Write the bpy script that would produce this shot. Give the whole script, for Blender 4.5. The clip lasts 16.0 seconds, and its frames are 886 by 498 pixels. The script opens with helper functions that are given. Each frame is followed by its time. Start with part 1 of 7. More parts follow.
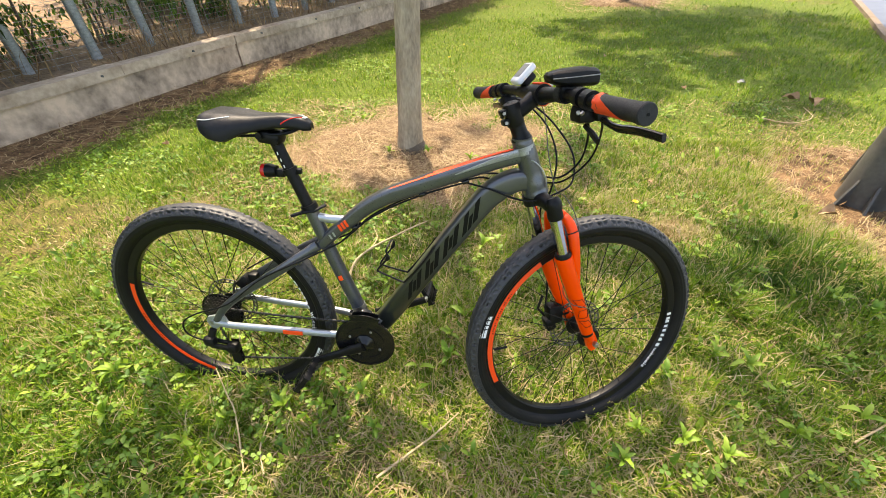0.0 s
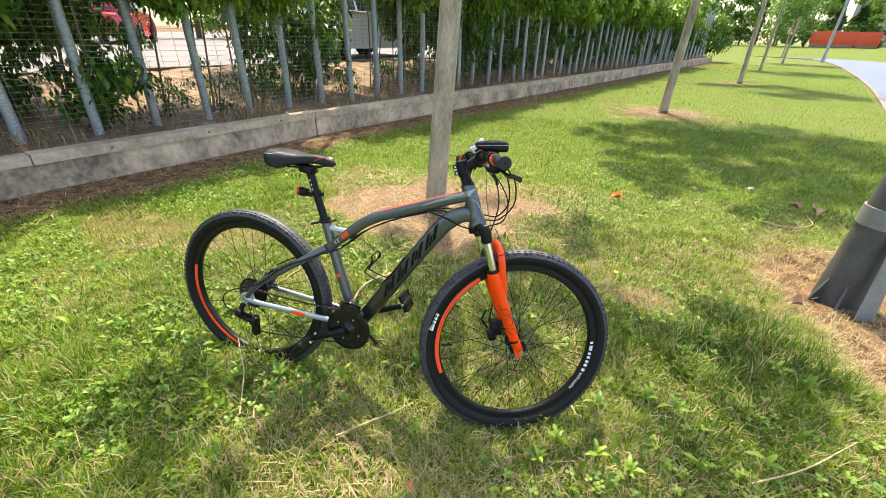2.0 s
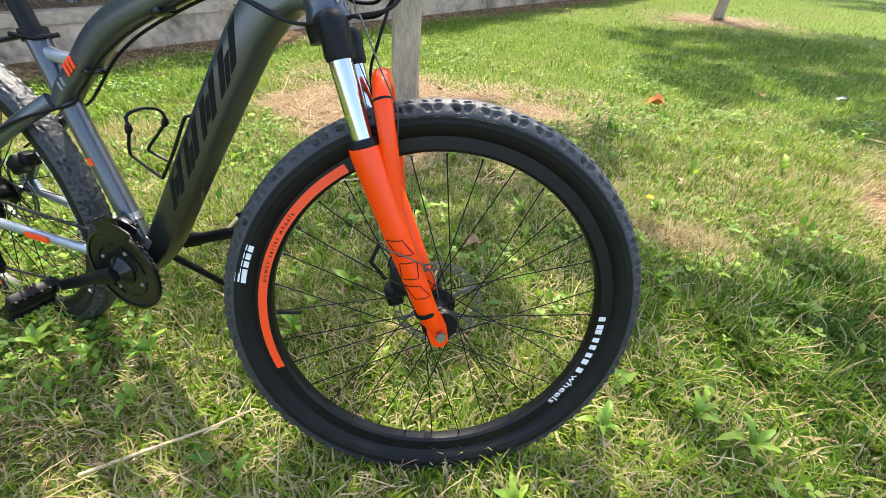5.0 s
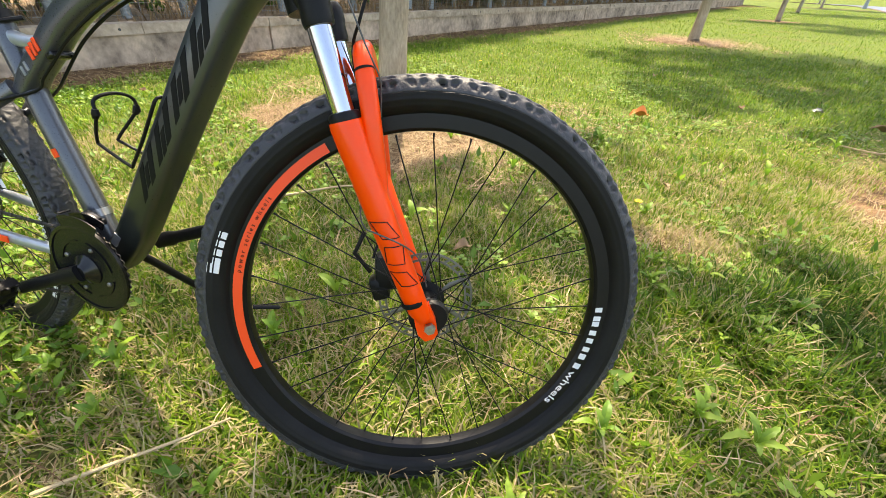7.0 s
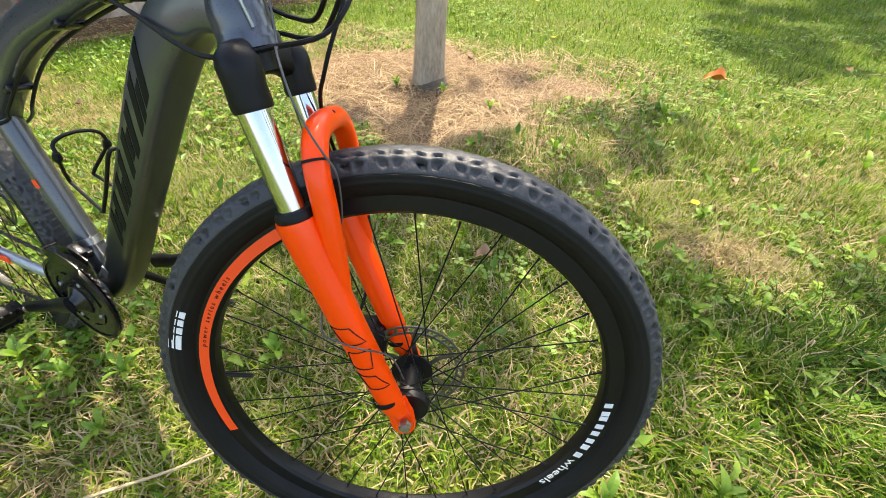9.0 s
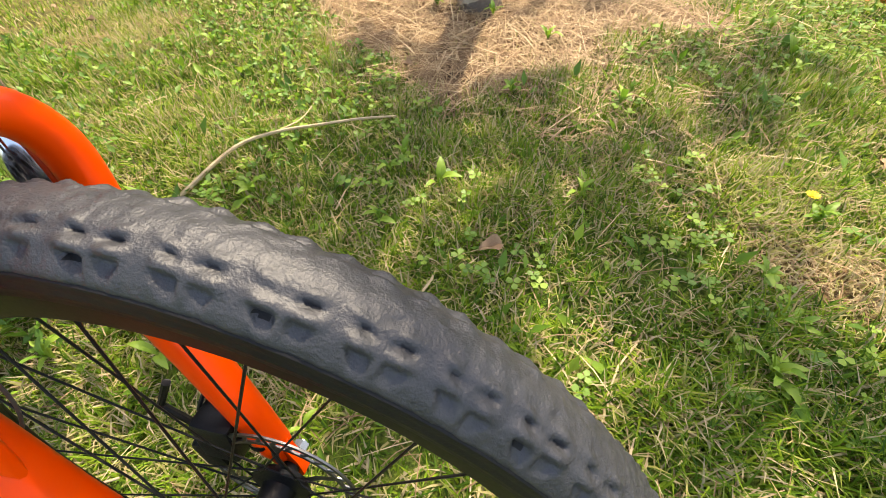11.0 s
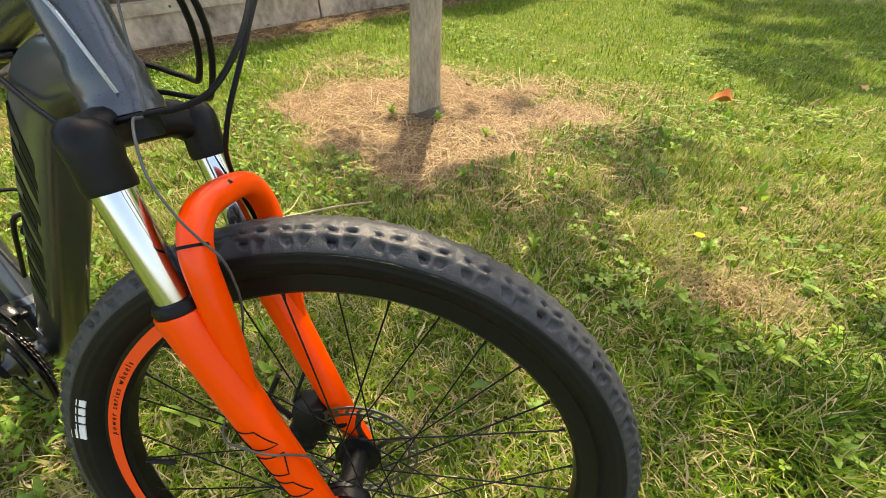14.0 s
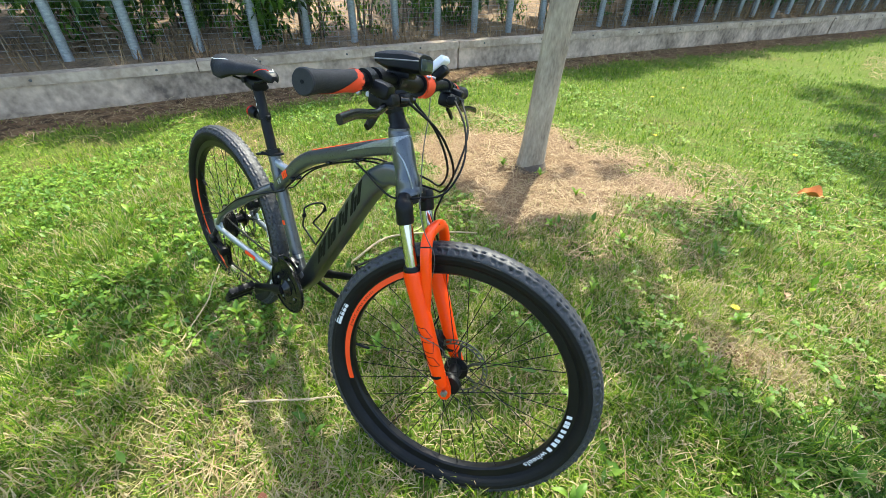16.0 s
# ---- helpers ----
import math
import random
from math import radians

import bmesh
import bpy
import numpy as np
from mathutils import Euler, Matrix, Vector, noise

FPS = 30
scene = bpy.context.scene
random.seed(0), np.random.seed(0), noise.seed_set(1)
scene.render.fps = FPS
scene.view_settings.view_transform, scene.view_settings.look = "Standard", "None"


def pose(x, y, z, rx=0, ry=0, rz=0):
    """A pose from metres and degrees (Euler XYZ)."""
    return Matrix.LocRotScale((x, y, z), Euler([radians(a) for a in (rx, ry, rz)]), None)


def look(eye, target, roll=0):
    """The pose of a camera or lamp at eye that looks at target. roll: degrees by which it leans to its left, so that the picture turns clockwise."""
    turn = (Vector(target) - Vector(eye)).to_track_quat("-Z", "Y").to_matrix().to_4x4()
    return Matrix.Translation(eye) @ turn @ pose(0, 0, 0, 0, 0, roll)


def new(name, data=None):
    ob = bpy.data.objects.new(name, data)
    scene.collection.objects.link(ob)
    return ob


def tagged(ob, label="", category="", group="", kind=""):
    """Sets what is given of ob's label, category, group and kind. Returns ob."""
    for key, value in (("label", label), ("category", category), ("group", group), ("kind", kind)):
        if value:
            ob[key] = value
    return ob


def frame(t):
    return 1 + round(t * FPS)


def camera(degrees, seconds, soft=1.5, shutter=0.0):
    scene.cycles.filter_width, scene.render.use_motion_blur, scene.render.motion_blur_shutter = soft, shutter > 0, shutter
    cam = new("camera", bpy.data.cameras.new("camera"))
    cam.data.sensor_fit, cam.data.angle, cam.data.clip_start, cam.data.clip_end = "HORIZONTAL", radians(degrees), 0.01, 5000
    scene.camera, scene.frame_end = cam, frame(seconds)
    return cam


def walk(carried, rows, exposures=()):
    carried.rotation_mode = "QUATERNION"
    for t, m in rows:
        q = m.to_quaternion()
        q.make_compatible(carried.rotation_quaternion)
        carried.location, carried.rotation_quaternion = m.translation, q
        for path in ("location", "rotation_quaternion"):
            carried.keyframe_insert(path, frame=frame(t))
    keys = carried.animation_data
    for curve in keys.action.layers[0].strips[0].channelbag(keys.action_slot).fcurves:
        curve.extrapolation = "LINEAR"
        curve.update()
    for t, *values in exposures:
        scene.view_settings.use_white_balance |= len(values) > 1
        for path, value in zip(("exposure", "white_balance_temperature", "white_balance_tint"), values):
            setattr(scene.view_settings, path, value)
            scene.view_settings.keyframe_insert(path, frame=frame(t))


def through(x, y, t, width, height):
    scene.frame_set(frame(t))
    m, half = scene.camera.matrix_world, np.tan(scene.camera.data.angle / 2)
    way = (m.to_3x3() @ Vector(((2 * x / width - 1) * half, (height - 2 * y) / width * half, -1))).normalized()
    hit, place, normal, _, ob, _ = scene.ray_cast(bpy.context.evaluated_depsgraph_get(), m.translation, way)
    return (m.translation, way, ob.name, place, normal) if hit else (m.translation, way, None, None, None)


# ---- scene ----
cam = camera(94.98, 16.0, soft=0.7)
PATH = [
    (0, (0.1905, 0.0338, 1.2681), (0.0236, 1.6256, -0.0252), -1.95),
    (0.5, (0.4240, -0.0135, 1.2811), (0.0969, 1.6049, 0.0530), -1.62),
    (1, (0.5726, -0.0589, 1.2860), (0.1107, 1.5893, 0.1439), -0.59),
    (1.5, (0.5628, -0.1950, 1.3109), (0.0786, 1.5115, 0.2678), 0.80),
    (2, (0.5101, -0.3584, 1.3224), (0.0905, 1.4107, 0.3588), 1.63),
    (2.5, (0.5382, -0.3879, 1.3276), (0.1682, 1.4152, 0.4077), 2.33),
    (3, (0.5913, -0.2930, 1.3025), (0.1273, 1.4991, 0.4039), 1.97),
    (3.5, (0.7459, -0.1044, 1.2723), (0.0891, 1.5982, 0.3216), 2.02),
    (4, (0.8008, 0.0056, 1.1971), (0.1423, 1.5505, 0.0079), 0.60),
    (4.5, (0.6938, 0.2767, 0.9278), (0.1653, 1.7984, -0.3526), 1.71),
    (4.7, (0.6506, 0.3523, 0.8601), (0.1745, 1.9096, -0.3979), 2.19),
    (6.8, (0.6461, 0.3752, 0.7776), (0.2538, 2.0324, -0.3774), 2.70),
    (7, (0.6532, 0.3608, 0.7688), (0.2418, 2.0219, -0.3738), 2.57),
    (7.5, (0.6918, 0.3197, 0.7620), (0.2321, 1.9782, -0.3658), 1.88),
    (8, (0.6939, 0.3354, 0.8184), (0.2243, 1.9417, -0.3788), 0.59),
    (8.2, (0.6624, 0.3653, 0.8856), (0.1971, 1.9484, -0.3439), 0.14),
    (10.3, (0.6780, 0.8852, 0.8105), (-0.0809, 1.9675, -0.7665), 0.26),
    (10.5, (0.6760, 0.8992, 0.7994), (-0.0885, 1.9643, -0.7866), -0.92),
    (11, (0.6919, 0.9153, 0.7781), (-0.0417, 1.9680, -0.8306), -3.25),
    (11.5, (0.7554, 0.9133, 0.7444), (0.0838, 1.9716, -0.8875), -4.78),
    (12, (0.8143, 0.9024, 0.7067), (0.1805, 2.0101, -0.9076), -4.24),
    (12.5, (0.7468, 0.8726, 0.7694), (0.0589, 2.0747, -0.7525), -1.58),
    (13, (0.6630, 0.8066, 0.8006), (-0.0814, 2.1022, -0.6142), 0.50),
    (13.5, (0.7095, 0.7879, 0.8255), (0.0336, 2.1778, -0.5331), 0.67),
    (14, (0.7125, 0.6972, 0.8750), (0.0618, 2.1453, -0.4341), -1.06),
    (14.5, (0.6635, 0.5273, 0.9918), (-0.0023, 2.0203, -0.2580), -1.59),
    (15, (0.6673, 0.3704, 1.1344), (-0.0577, 1.8723, -0.0710), 0.55),
    (15.5, (0.8080, 0.3464, 1.1576), (-0.0742, 1.7707, -0.0370), 1.35),
    (16, (0.8991, 0.3229, 1.1734), (-0.1580, 1.6222, -0.0219), 0.90),
]
# seconds, stops, white balance (kelvin, tint)
EXPOSURES = [
    (0.0, 1.95, 8100, 13), (0.5, 2.02, 7450, 9), (1.0, 2.00, 6300, 10), (1.6, 1.97, 7100, 10), (2.5, 1.99, 7750, 11), (3.0, 1.98, 8400, 14), (3.5, 2.11, 6400, 12), (4.2, 2.06, 5900, 13), (4.7, 2.06, 6350, 11),
    (7.0, 2.04, 7900, 12), (8.2, 2.09, 7200, 12), (10.3, 1.80, 7700, 11), (11.5, 1.96, 7800, 15), (12.0, 2.02, 7750, 12), (13.0, 1.80, 8800, 15), (14.0, 1.78, 8500, 10),
    (14.7, 1.84, 7450, 8), (15.2, 1.89, 6450, 6), (16.0, 1.97, 6400, 4),
]
walk(cam, [(t, look(eye, target, roll)) for t, eye, target, roll in PATH], EXPOSURES)

# ---- world and sun ----
SUN_EL, SUN_AZ = 60.5, 103.0   # degrees; azimuth counted from +x towards +y
world = bpy.data.worlds.new("sky")
scene.world = world
world.use_nodes = True
wn = world.node_tree.nodes
sky = wn.new("ShaderNodeTexSky")
sky.sky_type, sky.sun_disc = "NISHITA", False
sky.sun_elevation, sky.sun_rotation = radians(SUN_EL), radians(90 - SUN_AZ)
sky.air_density, sky.dust_density = 1.0, 2.5
wn["Background"].inputs["Strength"].default_value = 0.15
world.node_tree.links.new(sky.outputs[0], wn["Background"].inputs["Color"])
sun_data = bpy.data.lights.new("sun", "SUN")
sun_data.energy, sun_data.angle, sun_data.color = 2.6, radians(0.8), (1.0, 0.95, 0.82)
sun = new("sun", sun_data)
sdir = Vector((math.cos(radians(SUN_EL)) * math.cos(radians(SUN_AZ)), math.cos(radians(SUN_EL)) * math.sin(radians(SUN_AZ)), math.sin(radians(SUN_EL))))
sun.matrix_world = look(sdir * 30, (0, 0, 0))


# ---- materials ----
def mat(name, colour, rough=0.5, metal=0.0, second=None, scale=30.0, amount=0.5, bump=0.0, bump_scale=200.0, spec=0.5, coat=0.0, rand=0.0, stretch=1.0):
    """A surface with a second colour in blotches at two scales and a fine bump."""
    m = bpy.data.materials.new(name)
    m.use_nodes = True
    nt = m.node_tree
    b = nt.nodes["Principled BSDF"]
    b.inputs["Roughness"].default_value, b.inputs["Metallic"].default_value = rough, metal
    b.inputs["Specular IOR Level"].default_value, b.inputs["Coat Weight"].default_value = spec, coat
    b.inputs["Coat Roughness"].default_value = 0.12
    co = nt.nodes.new("ShaderNodeTexCoord")
    second = second or tuple(c * 0.75 for c in colour)
    n1, n2 = nt.nodes.new("ShaderNodeTexNoise"), nt.nodes.new("ShaderNodeTexNoise")
    n1.inputs["Scale"].default_value, n2.inputs["Scale"].default_value = scale, scale * 7.3
    n1.inputs["Detail"].default_value, n2.inputs["Detail"].default_value = 5, 4
    add = nt.nodes.new("ShaderNodeMath")
    add.operation = "MULTIPLY_ADD"
    add.inputs[1].default_value = 0.6
    ramp = nt.nodes.new("ShaderNodeMapRange")
    ramp.inputs[1].default_value, ramp.inputs[2].default_value = 0.55, 1.05
    ramp.inputs[3].default_value, ramp.inputs[4].default_value = 0.0, amount
    mix = nt.nodes.new("ShaderNodeMix")
    mix.data_type = "RGBA"
    mix.inputs[6].default_value, mix.inputs[7].default_value = (*colour, 1), (*second, 1)
    mp = nt.nodes.new("ShaderNodeMapping")
    mp.inputs["Scale"].default_value = (1, 1, stretch)
    nt.links.new(co.outputs["Object"], mp.inputs["Vector"])
    for n in (n1, n2):
        nt.links.new(mp.outputs[0], n.inputs["Vector"])
    nt.links.new(n2.outputs["Fac"], add.inputs[0])
    nt.links.new(n1.outputs["Fac"], add.inputs[2])
    nt.links.new(add.outputs[0], ramp.inputs[0])
    nt.links.new(ramp.outputs[0], mix.inputs[0])
    out = mix.outputs[2]
    if rand:
        info, hsv, mr = nt.nodes.new("ShaderNodeObjectInfo"), nt.nodes.new("ShaderNodeHueSaturation"), nt.nodes.new("ShaderNodeMapRange")
        mr.inputs[3].default_value, mr.inputs[4].default_value = 1 - rand, 1 + rand
        nt.links.new(info.outputs["Random"], mr.inputs[0])
        nt.links.new(mr.outputs[0], hsv.inputs["Value"])
        nt.links.new(out, hsv.inputs["Color"])
        out = hsv.outputs[0]
    nt.links.new(out, b.inputs["Base Color"])
    r = nt.nodes.new("ShaderNodeMapRange")
    r.inputs[3].default_value, r.inputs[4].default_value = max(0.02, rough - 0.08), min(1, rough + 0.1)
    nt.links.new(n2.outputs["Fac"], r.inputs[0])
    nt.links.new(r.outputs[0], b.inputs["Roughness"])
    if bump:
        n3, bp = nt.nodes.new("ShaderNodeTexNoise"), nt.nodes.new("ShaderNodeBump")
        n3.inputs["Scale"].default_value, n3.inputs["Detail"].default_value = bump_scale, 6
        bp.inputs["Strength"].default_value, bp.inputs["Distance"].default_value = 1.0, bump
        nt.links.new(co.outputs["Object"], n3.inputs["Vector"])
        nt.links.new(n3.outputs["Fac"], bp.inputs["Height"])
        nt.links.new(bp.outputs[0], b.inputs["Normal"])
    return m


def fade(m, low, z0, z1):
    """Runs the base colour upwards from the colour low at height z0 of its part to the material's own colour at z1."""
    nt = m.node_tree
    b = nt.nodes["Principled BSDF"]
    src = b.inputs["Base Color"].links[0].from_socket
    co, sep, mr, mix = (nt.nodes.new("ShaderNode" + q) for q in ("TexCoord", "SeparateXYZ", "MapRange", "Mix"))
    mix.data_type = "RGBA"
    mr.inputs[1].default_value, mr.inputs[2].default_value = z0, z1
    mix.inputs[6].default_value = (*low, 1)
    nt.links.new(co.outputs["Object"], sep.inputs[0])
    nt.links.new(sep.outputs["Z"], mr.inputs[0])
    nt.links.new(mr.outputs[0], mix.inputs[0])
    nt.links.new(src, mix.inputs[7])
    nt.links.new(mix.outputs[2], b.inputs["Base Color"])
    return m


def leaf_mat(name, stops, through=0.35, rough=0.5, spec=0.5):
    """Leaves and blades: the colour runs along the attribute 'tint', and some light comes through."""
    m = bpy.data.materials.new(name)
    m.use_nodes = True
    nt = m.node_tree
    b = nt.nodes["Principled BSDF"]
    b.inputs["Roughness"].default_value = rough
    b.inputs["Specular IOR Level"].default_value = spec
    at, ramp = nt.nodes.new("ShaderNodeAttribute"), nt.nodes.new("ShaderNodeValToRGB")
    at.attribute_name = "tint"
    el = ramp.color_ramp.elements
    while len(el) < len(stops):
        el.new(0.5)
    for e, (p, c) in zip(el, stops):
        e.position, e.color = p, (*c, 1)
    tr, mx = nt.nodes.new("ShaderNodeBsdfTranslucent"), nt.nodes.new("ShaderNodeMixShader")
    mx.inputs[0].default_value = through
    nt.links.new(at.outputs["Fac"], ramp.inputs[0])
    nt.links.new(ramp.outputs[0], b.inputs["Base Color"])
    nt.links.new(ramp.outputs[0], tr.inputs["Color"])
    nt.links.new(b.outputs[0], mx.inputs[1])
    nt.links.new(tr.outputs[0], mx.inputs[2])
    nt.links.new(mx.outputs[0], nt.nodes["Material Output"].inputs["Surface"])
    return m


M = {
    "frame": mat("grey_frame_paint", (0.068, 0.074, 0.087), 0.29, 0.5, (0.086, 0.093, 0.108), 60, 0.5, coat=0.6),
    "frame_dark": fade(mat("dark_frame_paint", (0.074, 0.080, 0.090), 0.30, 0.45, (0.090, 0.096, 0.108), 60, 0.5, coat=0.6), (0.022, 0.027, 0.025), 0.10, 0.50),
    "silver": mat("silver_frame_paint", (0.42, 0.45, 0.48), 0.32, 0.6, (0.33, 0.36, 0.39), 80, 0.5, coat=0.3),
    "orange": mat("orange_paint", (1.0, 0.064, 0.001), 0.36, 0.0, (0.97, 0.060, 0.001), 40, 0.5, spec=0.22, coat=0.3),
    "orange_rubber": mat("orange_rubber", (0.85, 0.065, 0.012), 0.6, 0.0, (0.7, 0.08, 0.02), 90, 0.5),
    "sticker": mat("orange_sticker", (1.0, 0.075, 0.008), 0.45, 0.0, (0.95, 0.068, 0.008), 90, 0.4),
    "black": mat("black_plastic", (0.0045, 0.0045, 0.005), 0.4, 0.0, (0.010, 0.010, 0.0105), 70, 0.6, 0.0002, 900, spec=0.2),
    "gloss": mat("gloss_black", (0.006, 0.006, 0.0065), 0.22, 0.0, (0.010, 0.010, 0.010), 60, 0.5, spec=0.4),
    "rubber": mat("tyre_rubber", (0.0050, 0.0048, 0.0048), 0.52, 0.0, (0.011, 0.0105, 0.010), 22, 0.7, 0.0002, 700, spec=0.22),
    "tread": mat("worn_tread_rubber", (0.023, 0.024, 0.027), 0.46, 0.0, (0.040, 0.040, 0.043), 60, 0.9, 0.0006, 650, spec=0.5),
    "rim": mat("black_rim", (0.005, 0.005, 0.0055), 0.36, 0.0, (0.009, 0.009, 0.009), 60, 0.5, spec=0.24),
    "grip": mat("black_grip_rubber", (0.008, 0.008, 0.009), 0.65, 0.0, (0.02, 0.02, 0.02), 120, 0.6, 0.0006, 1400),
    "chrome": mat("chrome", (0.50, 0.53, 0.60), 0.07, 1.0, (0.60, 0.61, 0.63), 30, 0.3),
    "steel": mat("steel", (0.42, 0.42, 0.43), 0.35, 1.0, (0.25, 0.24, 0.23), 120, 0.7),
    "band": mat("silver_grey_band", (0.40, 0.42, 0.44), 0.34, 0.4, (0.14, 0.15, 0.16), 420, 1.0, coat=0.4),
    "disc": mat("brake_disc_steel", (0.20, 0.20, 0.205), 0.38, 1.0, (0.13, 0.13, 0.13), 120, 0.7),
    "chain": mat("oily_chain", (0.09, 0.085, 0.08), 0.4, 0.9, (0.03, 0.027, 0.025), 200, 0.8),
    "white": mat("white_lettering", (0.78, 0.78, 0.77), 0.5, 0.0, (0.66, 0.66, 0.65), 150, 0.5),
    "white_plastic": mat("white_plastic", (0.76, 0.77, 0.78), 0.3, 0.0, (0.68, 0.69, 0.70), 90, 0.5),
    "ink": mat("dark_lettering", (0.004, 0.0042, 0.0042), 0.5, 0.0, (0.007, 0.007, 0.007), 150, 0.5, spec=0.15),
    "red": mat("red_lens", (0.55, 0.02, 0.015), 0.2, 0.0, (0.42, 0.015, 0.012), 90, 0.4),
    "vinyl": mat("saddle_vinyl", (0.006, 0.006, 0.007), 0.46, 0.0, (0.011, 0.011, 0.012), 60, 0.6, 0.0003, 1200, spec=0.28),
    "concrete": mat("weathered_concrete", (0.66, 0.50, 0.37), 0.9, 0.0, (0.14, 0.105, 0.078), 2.3, 1.0, 0.004, 60, stretch=0.85),
    "cap": mat("pale_concrete_coping", (0.62, 0.495, 0.375), 0.88, 0.0, (0.25, 0.18, 0.125), 3.0, 0.9, 0.003, 70),
    "zinc": mat("galvanised_steel", (0.40, 0.43, 0.46), 0.5, 0.45, (0.20, 0.225, 0.25), 24, 1.0, 0.001, 110, rand=0.15, stretch=2.2),
    "wire": mat("galvanised_wire", (0.30, 0.32, 0.33), 0.5, 0.5, (0.2, 0.2, 0.2), 20, 0.7),
    "bark": mat("grey_young_bark", (0.52, 0.425, 0.305), 0.88, 0.0, (0.21, 0.16, 0.11), 11, 1.0, 0.004, 55, stretch=0.3),
    "bark2": mat("brown_stem_bark", (0.16, 0.12, 0.085), 0.9, 0.0, (0.09, 0.065, 0.045), 14, 0.9, 0.003, 80),
    "pole": mat("painted_grey_steel", (0.060, 0.060, 0.060), 0.55, 0.15, (0.12, 0.12, 0.115), 7, 0.8, 0.0006, 90),
    "bracket": mat("pale_galvanised_bracket", (0.27, 0.27, 0.26), 0.5, 0.4, (0.18, 0.18, 0.175), 14, 0.8, 0.0005, 160),
    "paving": mat("pale_paving", (0.165, 0.150, 0.145), 0.9, 0.0, (0.12, 0.11, 0.105), 0.8, 0.9, 0.002, 40),
    "asphalt": mat("blue_grey_path", (0.105, 0.135, 0.195), 0.9, 0.0, (0.08, 0.10, 0.145), 0.6, 0.8, 0.002, 60),
    "kerb": mat("kerb_concrete", (0.24, 0.18, 0.13), 0.9, 0.0, (0.13, 0.095, 0.065), 2.5, 0.9, 0.003, 50),
    "car_red": mat("red_car_paint", (0.55, 0.015, 0.025), 0.25, 0.1, (0.48, 0.012, 0.02), 3, 0.4, coat=0.6),
    "car_white": mat("white_car_paint", (0.75, 0.76, 0.76), 0.25, 0.0, (0.68, 0.69, 0.69), 3, 0.4, coat=0.6),
    "glass": mat("dark_car_glass", (0.03, 0.04, 0.045), 0.06, 0.0, (0.04, 0.05, 0.055), 2, 0.4),
    "barrier": mat("orange_barrier", (0.62, 0.075, 0.02), 0.6, 0.0, (0.48, 0.055, 0.018), 2.0, 0.7),
    "facade": mat("beige_plaster", (0.36, 0.26, 0.245), 0.9, 0.0, (0.28, 0.20, 0.19), 0.5, 0.8, 0.003, 12),
    "roof": mat("brown_roof_tiles", (0.22, 0.12, 0.08), 0.85, 0.0, (0.15, 0.08, 0.055), 1.5, 0.8),
    "straw": mat("dry_stick", (0.50, 0.39, 0.22), 0.75, 0.0, (0.34, 0.25, 0.14), 40, 0.8),
    "dead_leaf": mat("dry_curled_leaf", (0.31, 0.20, 0.105), 0.7, 0.0, (0.19, 0.11, 0.055), 40, 0.8, 0.0006, 200),
    "orange_leaf": mat("orange_dead_leaf", (0.66, 0.25, 0.055), 0.65, 0.0, (0.52, 0.14, 0.03), 40, 0.7, 0.0006, 200),
    "red_leaf": mat("reddish_dead_leaf", (0.42, 0.15, 0.08), 0.7, 0.0, (0.28, 0.09, 0.05), 60, 0.7, 0.0006, 200),
    "yellow": mat("yellow_petals", (0.85, 0.62, 0.02), 0.6, 0.0, (0.75, 0.48, 0.02), 200, 0.6),
}
GRASS = leaf_mat("grass_blades", [(0.0, (0.036, 0.092, 0.010)), (0.35, (0.116, 0.220, 0.016)), (0.62, (0.250, 0.352, 0.026)), (0.8, (0.40, 0.34, 0.15)), (1.0, (0.51, 0.42, 0.27))], 0.4, 0.5, 0.16)
STRAW = leaf_mat("dry_straw", [(0.0, (0.15, 0.085, 0.042)), (0.4, (0.29, 0.185, 0.095)), (0.75, (0.42, 0.295, 0.16)), (1.0, (0.56, 0.43, 0.255))], 0.2, 0.6, 0.3)
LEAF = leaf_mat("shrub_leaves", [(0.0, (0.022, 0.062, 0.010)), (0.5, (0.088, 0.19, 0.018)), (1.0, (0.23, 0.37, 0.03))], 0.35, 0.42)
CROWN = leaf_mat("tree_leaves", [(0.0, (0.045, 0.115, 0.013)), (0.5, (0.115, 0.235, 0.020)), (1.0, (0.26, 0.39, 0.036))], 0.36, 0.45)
WEED = leaf_mat("weed_leaves", [(0.0, (0.048, 0.125, 0.014)), (0.6, (0.125, 0.250, 0.022)), (1.0, (0.27, 0.40, 0.04))], 0.4, 0.5)


# ---- shapes ----
def join(*gs):
    V, F = [], []
    for v, f in gs:
        o = len(V)
        V += [tuple(p) for p in v]
        F += [tuple(i + o for i in q) for q in f]
    return V, F


def xf(g, m):
    return [tuple(m @ Vector(p)) for p in g[0]], g[1]


def smooth_path(pts, n=6):
    """A curve through the points (Catmull-Rom)."""
    P = [Vector(p) for p in pts]
    P = [P[0] * 2 - P[1]] + P + [P[-1] * 2 - P[-2]]
    out = []
    for i in range(1, len(P) - 2):
        a, b, c, d = P[i - 1:i + 3]
        for k in range(n):
            t = k / n
            out.append(0.5 * (2 * b + (c - a) * t + (2 * a - 5 * b + 4 * c - d) * t * t + (3 * b - a - 3 * c + d) * t ** 3))
    return out + [P[-2]]


